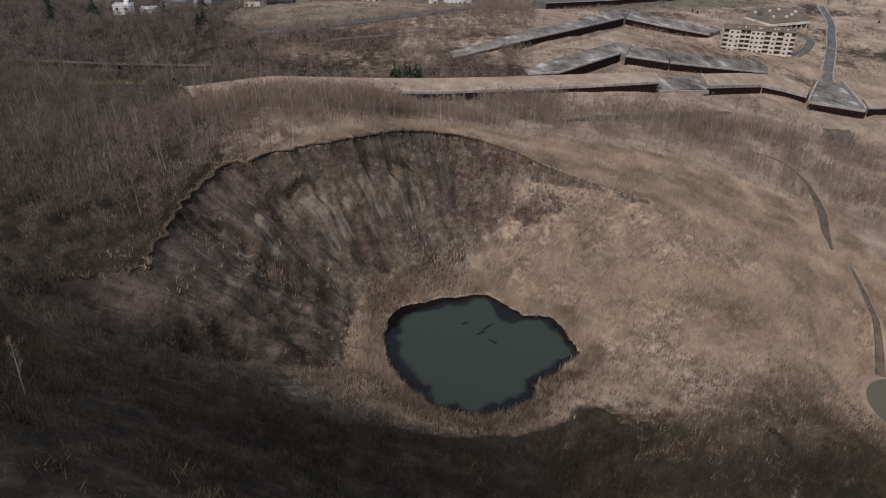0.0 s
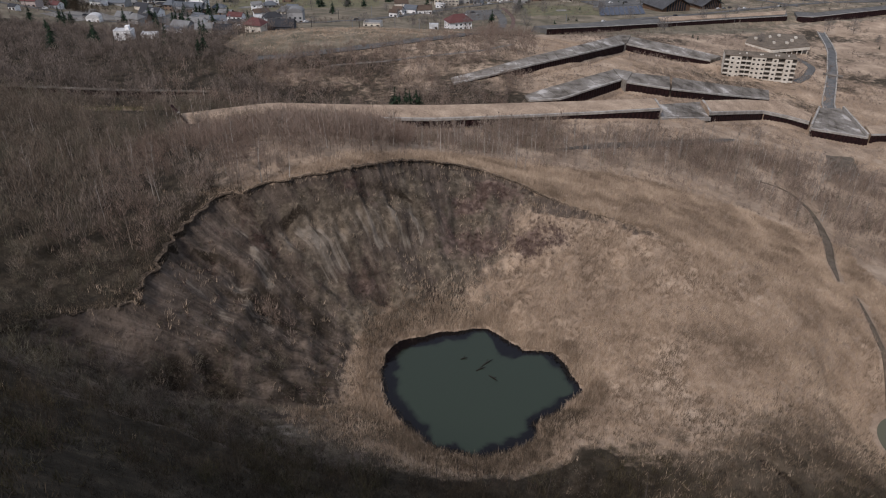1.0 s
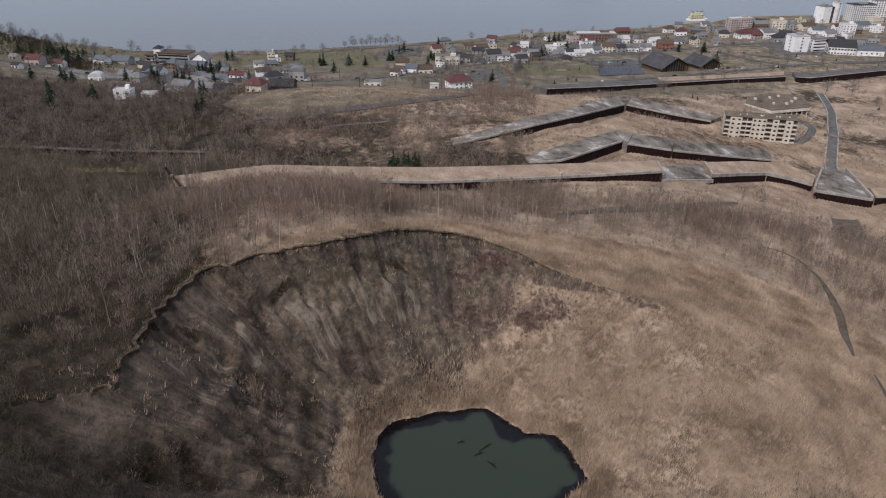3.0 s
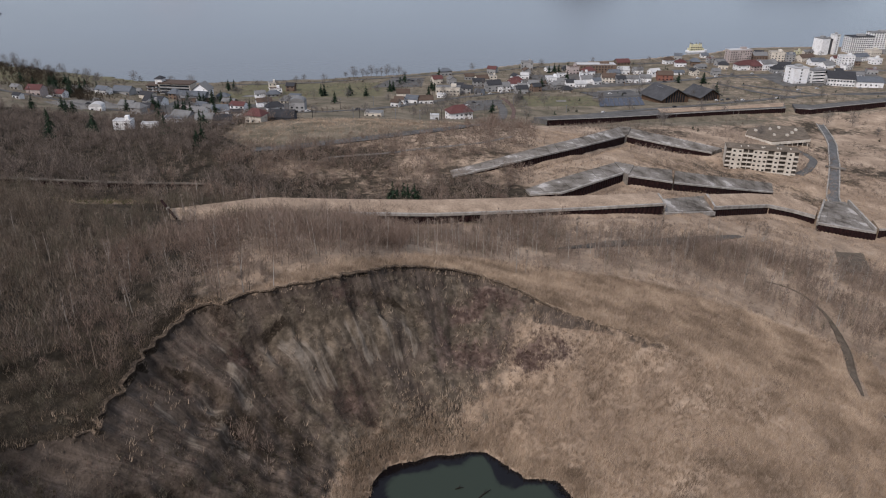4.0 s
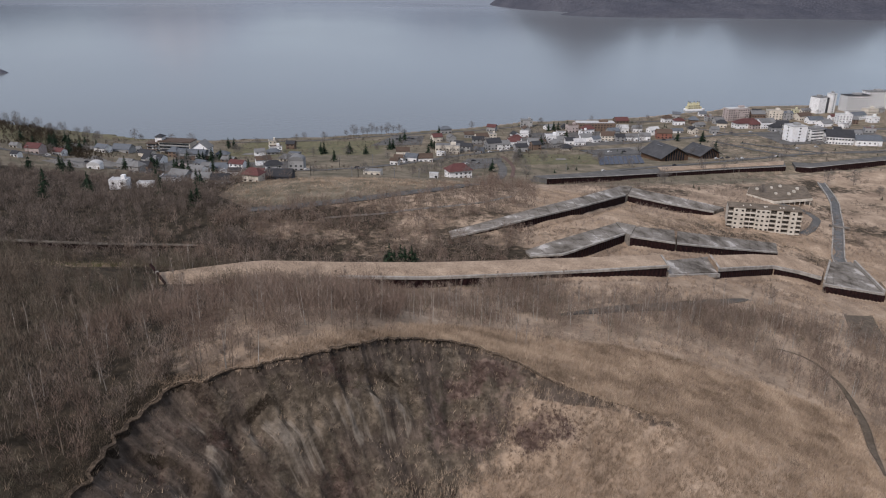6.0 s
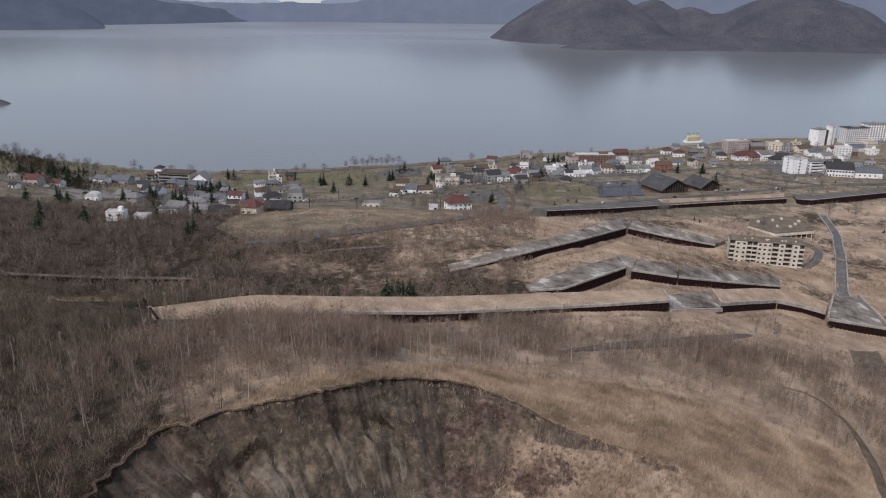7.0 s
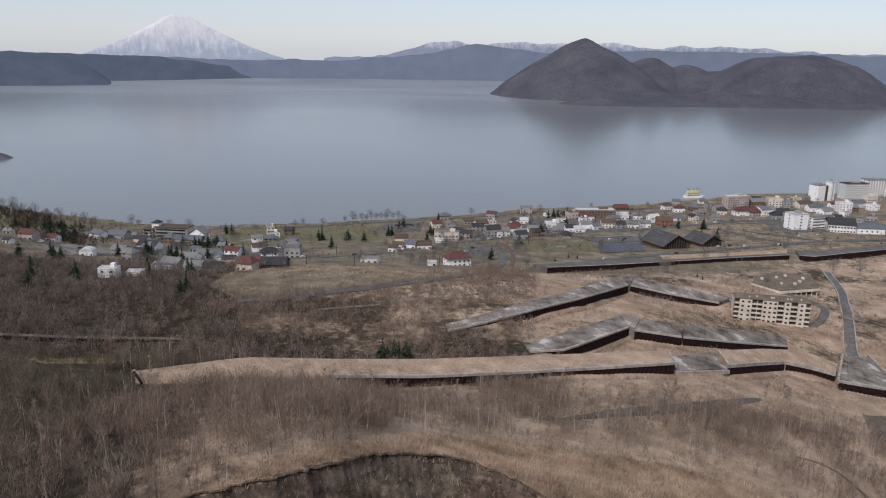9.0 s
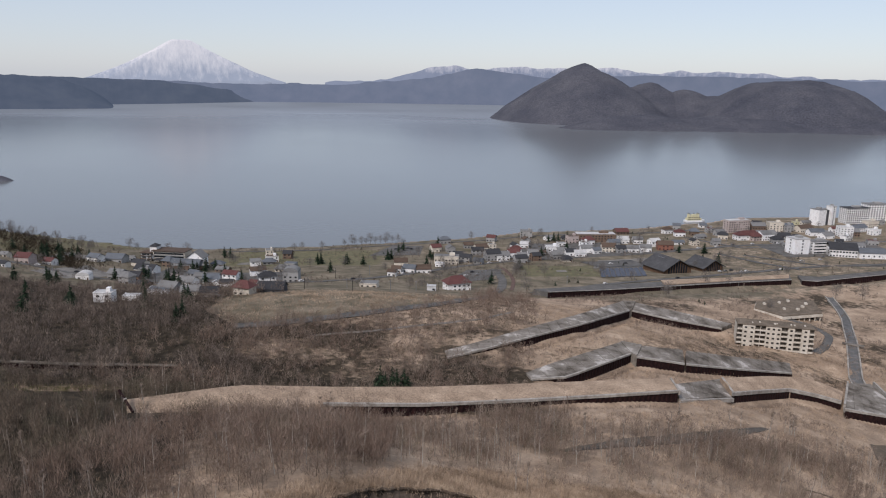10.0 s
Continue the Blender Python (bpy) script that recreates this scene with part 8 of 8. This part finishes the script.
    thicket("foot_scrub", brush(x, y, ground(x, y), 0.7, 2.4, 16, 0.10, low=0.03, reach=0.36, twig=0.28), "twig_tan", "dry scrub along the feet of the barriers", "scrub")
    x, y = scatter(7000, -20, 230, 175, 345, lambda x, y: ~on_path(x, y) * foot_clear(x, y) * 0.9 * smooth(-0.05, 0.5, vnoise(x, y, 15, 118) + 0.3 * vnoise(x, y, 5, 127)) * (wall_zone(x, y)[1] > 1.05))
    thicket("meadow_shrubs", brush(x, y, ground(x, y), 0.9, 2.6, 18, 0.07, low=0.02, reach=0.32, twig=0.25), "twig_wine", "scattered leafless shrubs in the meadow", "shrubs")
    x, y = scatter(17000, -40, 300, 300, 560, lambda x, y: ~on_path(x, y) * foot_clear(x, y) * (1 - town_field(x, y)) * (1 - smooth(380, 400, y) * (1 - smooth(55, 95, x))) * 0.85 * smooth(-0.4, 0.6, vnoise(x, y, 17, 121) + 0.35 * vnoise(x, y, 60, 122)))
    thicket("barrier_scrub", brush(x, y, ground(x, y), 0.8, 3.2, 16, 0.14, low=0.03, reach=0.38, twig=0.28), "twig_tan", "brown scrub between the debris barriers", "scrub")
    x, y = scatter(7000, -115, 60, 312, 445, lambda x, y: ~on_path(x, y) * foot_clear(x, y) * (1 - smooth(-15, 30, x + 15 * vnoise(x, y, 20, 138))) * (0.45 + 0.3 * vnoise(x, y, 9, 137) + 0.3 * vnoise(x, y, 24, 139)) * (1 - 0.7 * woods(x, y)) * (1 - town_field(x, y)))
    pick = rng.uniform(0, 1, len(x))
    for name, sel, mat, label in (("west_scrub", pick < 0.5, "twig_tan", "tan scrub at the foot of the barrier arms"), ("red_west_scrub", pick >= 0.5, "twig_wine", "wine-brown scrub at the foot of the barrier arms")):
        thicket(name, brush(x[sel], y[sel], ground(x[sel], y[sel]), 1.5, 5.5, 40, 0.15, trunk=0.04, low=0.05, reach=0.34, twig=0.2), mat, label, "scrub")
    x, y = scatter(5200, -430, -270, 585, 715, lambda x, y: 0.9 * np.exp(-(((x + 340) + (y - 640)) / 42) ** 2) * (0.55 + 0.5 * vnoise(x, y, 14, 124)))
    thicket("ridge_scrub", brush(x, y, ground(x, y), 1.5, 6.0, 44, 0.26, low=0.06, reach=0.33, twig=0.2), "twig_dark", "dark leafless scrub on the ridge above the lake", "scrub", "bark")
    x, y = scatter(24000, -420, 460, 470, 960, lambda x, y: 0.42 * (1 - town_field(x, y)) * (1 - smooth(-10, 10, x) * (1 - smooth(70, 90, x)) * (1 - smooth(590, 620, y))) * (1 - 0.9 * smooth(-165, -140, x) * (1 - smooth(40, 70, x)) * (1 - smooth(540, 580, y))) * (vnoise(x, y, 30, 119) > 0.0) * (shore_y(x) - y > 14) * (1 - 0.3 * smooth(100, 200, x)))
    thicket("town_shrubs", brush(x, y, ground(x, y), 1.2, 4.2, 16, 0.26, low=0.05, reach=0.33, twig=0.25), "twig", "bare garden shrubs and thickets in the town", "shrubs")
    x, y = scatter(6000, -169, -99, 268, 304, lambda x, y: 0.9 * np.exp(-((x - -134) / 15) ** 2 - ((y - 286 - 0.25 * (x - -134)) / 4) ** 2))
    stuff("green_grass", blades(x, y, ground(x, y), 6, 0.3, 0.8, 0.2, 0.4, 0.5), M["grass_green"], "patch of fresh green grass by the barrier", "grass")


grow_brush()


def tube(bm, pts, radii, n=5):
    """A round limb through pts."""
    rings = []
    for k, (p, r) in enumerate(zip(pts, radii)):
        d = (pts[min(k + 1, len(pts) - 1)] - pts[max(k - 1, 0)]).normalized()
        s = d.orthogonal().normalized()
        t = d.cross(s)
        rings.append([bm.verts.new(p + (s * math.cos(2 * math.pi * j / n) + t * math.sin(2 * math.pi * j / n)) * r) for j in range(n)])
    for a, b in zip(rings, rings[1:]):
        for j in range(n):
            bm.faces.new((a[j], a[(j + 1) % n], b[(j + 1) % n], b[j]))
    bm.faces.new(rings[-1])
    bm.faces.new(rings[0][::-1])


def bare_tree(name, label, h, girth, bark, spread, seed, limbs=12, twigs=22, low=0.35, wide=0.05, group="birches", twig=0.09, leaf="twig_dark", steep=32, oval=0):
    r = random.Random(seed)
    thing = tagged(new(name), label, "tree", group)
    bm = bmesh.new()
    lean = Vector((r.uniform(-0.08, 0.08), r.uniform(-0.06, 0.12), 0))
    spine = [Vector((lean.x * h * k / 6 + r.uniform(-0.12, 0.12) * k / 6, lean.y * h * k / 6 + r.uniform(-0.12, 0.12) * k / 6, h * 0.92 * k / 6 - (0.4 if k == 0 else 0))) for k in range(7)]
    tube(bm, spine, [girth * (1 - 0.85 * k / 6) for k in range(7)])
    limb, tips = bm, []
    for k in range(limbs):
        u = r.uniform(low, 0.95)
        i = min(5, int(u * 6))
        p = spine[i].lerp(spine[i + 1], u * 6 - i)
        a, e = r.uniform(0, 6.28), radians(r.uniform(steep, steep + 35))
        d = Vector((math.cos(a) * math.cos(e), math.sin(a) * math.cos(e), math.sin(e)))
        L = h * spread * r.uniform(0.6, 1.1) * (1.25 - u)
        q = p + d * L * 0.55
        end = q + (d + Vector((0, 0, 0.5))).normalized() * L * 0.45
        tube(limb, [p, q, end], [girth * 0.38 * (1.1 - u), girth * 0.24 * (1.1 - u), girth * 0.06], 4)
        tips += [(p, q), (q, end)]
    part("trunk", limb, bark, thing)
    tr = []
    for a, b in tips:
        for _ in range(twigs):
            p = a.lerp(b, r.uniform(0.2, 1.0))
            d = Vector((r.gauss(0, 1), r.gauss(0, 1), r.gauss(0.9, 0.6))).normalized()
            L = h * twig * r.uniform(0.5, 1.3)
            s = d.orthogonal().normalized() * wide * r.uniform(0.6, 1.3)
            tr.append((p - s, p + s, p + d * L))
    for _ in range(oval):
        d = Vector((r.gauss(0, 1), r.gauss(0, 1), r.gauss(0, 1))).normalized() * r.uniform(0.05, 1) ** 0.45
        p = Vector((lean.x * h * 0.5 + d.x * h * 0.34, lean.y * h * 0.5 + d.y * h * 0.34, h * 0.58 + d.z * h * 0.4))
        up = Vector((d.x * 0.5 + r.gauss(0, 0.3), d.y * 0.5 + r.gauss(0, 0.3), 0.9)) * h * r.uniform(0.06, 0.16)
        s = Vector((math.cos(r.uniform(0, 6.28)), math.sin(r.uniform(0, 6.28)), 0)) * wide * r.uniform(0.6, 1.3)
        tr.append((p - s, p + s, p + up))
    crown = tri_object("crown", np.array([[tuple(v) for v in t] for t in tr], np.float32), M[leaf])
    crown.parent = thing
    return thing


def conifer(h, seed, mat, spread=0.30, group="conifers", label="dark green conifer with uneven drooping boughs"):
    r = random.Random(seed)
    thing = tagged(new("conifer"), label, "tree", group)
    bm = bmesh.new()
    tube(bm, [Vector((0, 0, -0.5)), Vector((0, 0, h * 0.5)), Vector((0, 0, h))], [0.22, 0.14, 0.02])
    part("trunk", bm, M["bark"], thing)
    tr = []
    for k in range(int(95 * h / 8)):
        u = r.uniform(0.06, 1.0) ** 0.85
        a = r.uniform(0, 6.28)
        R = h * spread * (1.05 - u) * r.uniform(0.55, 1.15) + 0.15
        p = Vector((0, 0, h * u))
        d = Vector((math.cos(a), math.sin(a), r.uniform(-0.45, 0.05)))
        s = Vector((-math.sin(a), math.cos(a), 0))
        for j in range(5):
            f = j / 5
            c = p + d * R * f
            w = R * 0.32 * (1 - f * 0.5)
            o = Vector((0, 0, r.uniform(-0.1, 0.25)))
            tr.append((c - s * w * r.uniform(0.5, 1) + o, c + s * w * r.uniform(0.5, 1) + o, c + d * R * 0.45 - Vector((0, 0, R * 0.15)) + s * r.uniform(-0.2, 0.2)))
    crown = tri_object("crown", np.array([[tuple(v) for v in t] for t in tr], np.float32), mat)
    crown.parent = thing
    return thing


def plant_copies(kinds, places, smin=0.8, smax=1.2):
    """Each kind stands at its first place, and copies at the others."""
    for k, (x, y) in enumerate(places):
        ob = kinds[k % len(kinds)]
        s = random.uniform(smin, smax)
        m = pose(x, y, gz(x, y), 0, 0, random.uniform(0, 360))
        if k < len(kinds):
            ob.scale = (s, s, s)
            ob.matrix_basis = m @ Matrix.Diagonal((s, s, s, 1))
        else:
            copy_thing(ob, m)


def plant_trees():
    birches = [bare_tree("birch_tree", "slender leafless birch with a pale trunk", random.uniform(8, 11), 0.13, M["birch"], 0.26, 30 + k, 10, 9, 0.3, 0.04, twig=0.10, leaf="twig_tan") for k in range(6)]
    spots = list(zip(*scatter(700, -150, 150, 60, 280, lambda x, y: (0.05 + 0.55 * (y > 128)) * (woods(x, y) > 0.5))))[:150]
    belt = zip(*scatter(900, -40, 170, 215, 320, lambda x, y: ~on_path(x, y) * foot_clear(x, y) * (np.abs(y - 262 - 0.32 * (x - 40)) < 26) * smooth(0.1, 0.6, vnoise(x, y, 24, 128) + 0.25)))
    spots = spots[:80] + list(belt)[:190]
    spots = [(-61, 176), (-70, 170), (-78, 168), (-57, 180), (-82, 150), (13, 204), (10, 200), (-86, 176)] + [(float(a), float(b)) for a, b in spots]
    plant_copies(birches, spots)
    dark = [bare_tree("bare_tree", "leafless dark-barked tree on the near slope", random.uniform(6, 9), 0.10, M["bark"], 0.22, 60 + k, 7, 4, 0.25, 0.03, group="dark trees", leaf="twig_dark") for k in range(3)]
    plant_copies(dark, [(-52, 88), (-40, 82), (-60, 92), (-30, 92), (-12, 98), (-8, 97), (-5, 98), (-3, 96), (0, 95), (-70, 82), (-20, 92), (6, 93), (22, 92), (30, 90), (-45, 96), (44, 88)])
    shrubs = [conifer(random.uniform(2.2, 3.2), 70 + k, M["needle"], 0.62, "garden evergreens", "clipped dark evergreen shrub in a garden") for k in range(3)]
    plant_copies(shrubs, [(float(a), float(b)) for a, b in zip(*scatter(420, -330, 430, 540, 930, lambda x, y: 0.3 * (shore_y(x) - y > 25) * (vnoise(x, y, 35, 140) > -0.1)))][:50], 0.7, 1.3)
    conifers = [conifer(random.uniform(8.5, 11), 80 + k, M["needle"], 0.36) for k in range(4)]
    grove = [(-352, 630), (-338, 622), (-325, 626), (-318, 616), (-306, 632), (-296, 640), (-214, 660), (-210, 668), (-201, 664), (-186, 640), (-180, 520), (-192, 545), (-176, 560), (-228, 590), (-236, 600), (-150, 560), (90, 770), (95, 778), (120, 800), (-262.7, 513), (-220, 413), (-267, 483), (-202, 423), (-146, 434), (-143, 431), (-180, 463), (-94, 704), (-13, 830), (-20, 756), (-17, 750), (-325, 648), (-318, 640), (-332, 636), (-310, 650), (-217, 745), (-212, 747), (-99, 638), (227, 825), (234, 793), (261, 796), (258, 790), (108, 850), (31, 614), (114, 852), (-210, 392), (-239, 447), (-270, 490), (-252, 497), (-245, 492), (-250, 500), (-196, 412), (-161, 419), (-131, 388), (-133, 385)]
    garden = [(-199, 510), (-207, 574), (-205, 578), (-28, 308), (-25.5, 309), (-23.5, 307), (-21, 309), (-19.5, 308), (-30, 309), (-60, 740), (-57, 744), (-52, 780), (-48, 790), (-22, 700), (-78, 690), (-95, 700), (-120, 700), (-118, 706), (60, 690), (62, 700), (130, 860), (140, 866), (150, 866), (120, 858), (238, 735), (258, 748), (-240, 560), (-215, 590), (-222, 640), (-214, 646), (-206, 652), (-212, 650), (-300, 600), (-305, 612), (-330, 640)]
    plant_copies(conifers, grove + garden, 0.75, 1.15)
    broad = [bare_tree("bare_tree", "leafless broad-crowned tree near the lake", random.uniform(9, 12), 0.12, M["stem"], 0.40, 100 + k, 12, 2, 0.1, 0.085, "lakeside trees", 0.12, "twig_grey", 38, 330) for k in range(4)]
    places = [(-404 + k * 5.4 + random.uniform(-2, 2), 691 - k * 0.4 + random.uniform(-6, 6)) for k in range(18)]
    places += [(-112 + k * 5.0 + random.uniform(-2, 2), 826 + k * 2.2) for k in range(12)]
    places += [(float(a), float(b)) for a, b in zip(*scatter(300, -320, 450, 540, 930, lambda x, y: 0.45 * (shore_y(x) - y > 20)))]
    places += [(-24, 560), (-14, 585), (-30, 540), (-2, 640), (4, 648), (20, 690), (330, 950), (345, 955), (360, 958), (440, 950), (455, 955), (-60, 505), (-95, 515)]
    plant_copies(broad, places, 0.8, 1.25)


plant_trees()


def drift_logs():
    for x, y, L, rot in ((-1, 136, 3.2, 40), (-2.5, 134, 2.2, 25), (0, 131, 2.6, -50), (-6, 137.5, 1.6, 10)):
        thing = tagged(new("driftwood"), "dark waterlogged branch floating in the pond", "branch", "driftwood")
        bm = bmesh.new()
        tube(bm, [Vector((-L / 2, 0, 0)), Vector((0, 0.15, 0.1)), Vector((L / 2, 0, 0.25))], [0.12, 0.16, 0.05], 6)
        tube(bm, [Vector((0, 0.15, 0.1)), Vector((L * 0.2, 0.6, 0.5))], [0.08, 0.02], 5)
        part("stem", bm, M["weed"], thing)
        thing.matrix_basis = pose(x, y, POND_Z + 0.02, 0, 0, rot)


drift_logs()
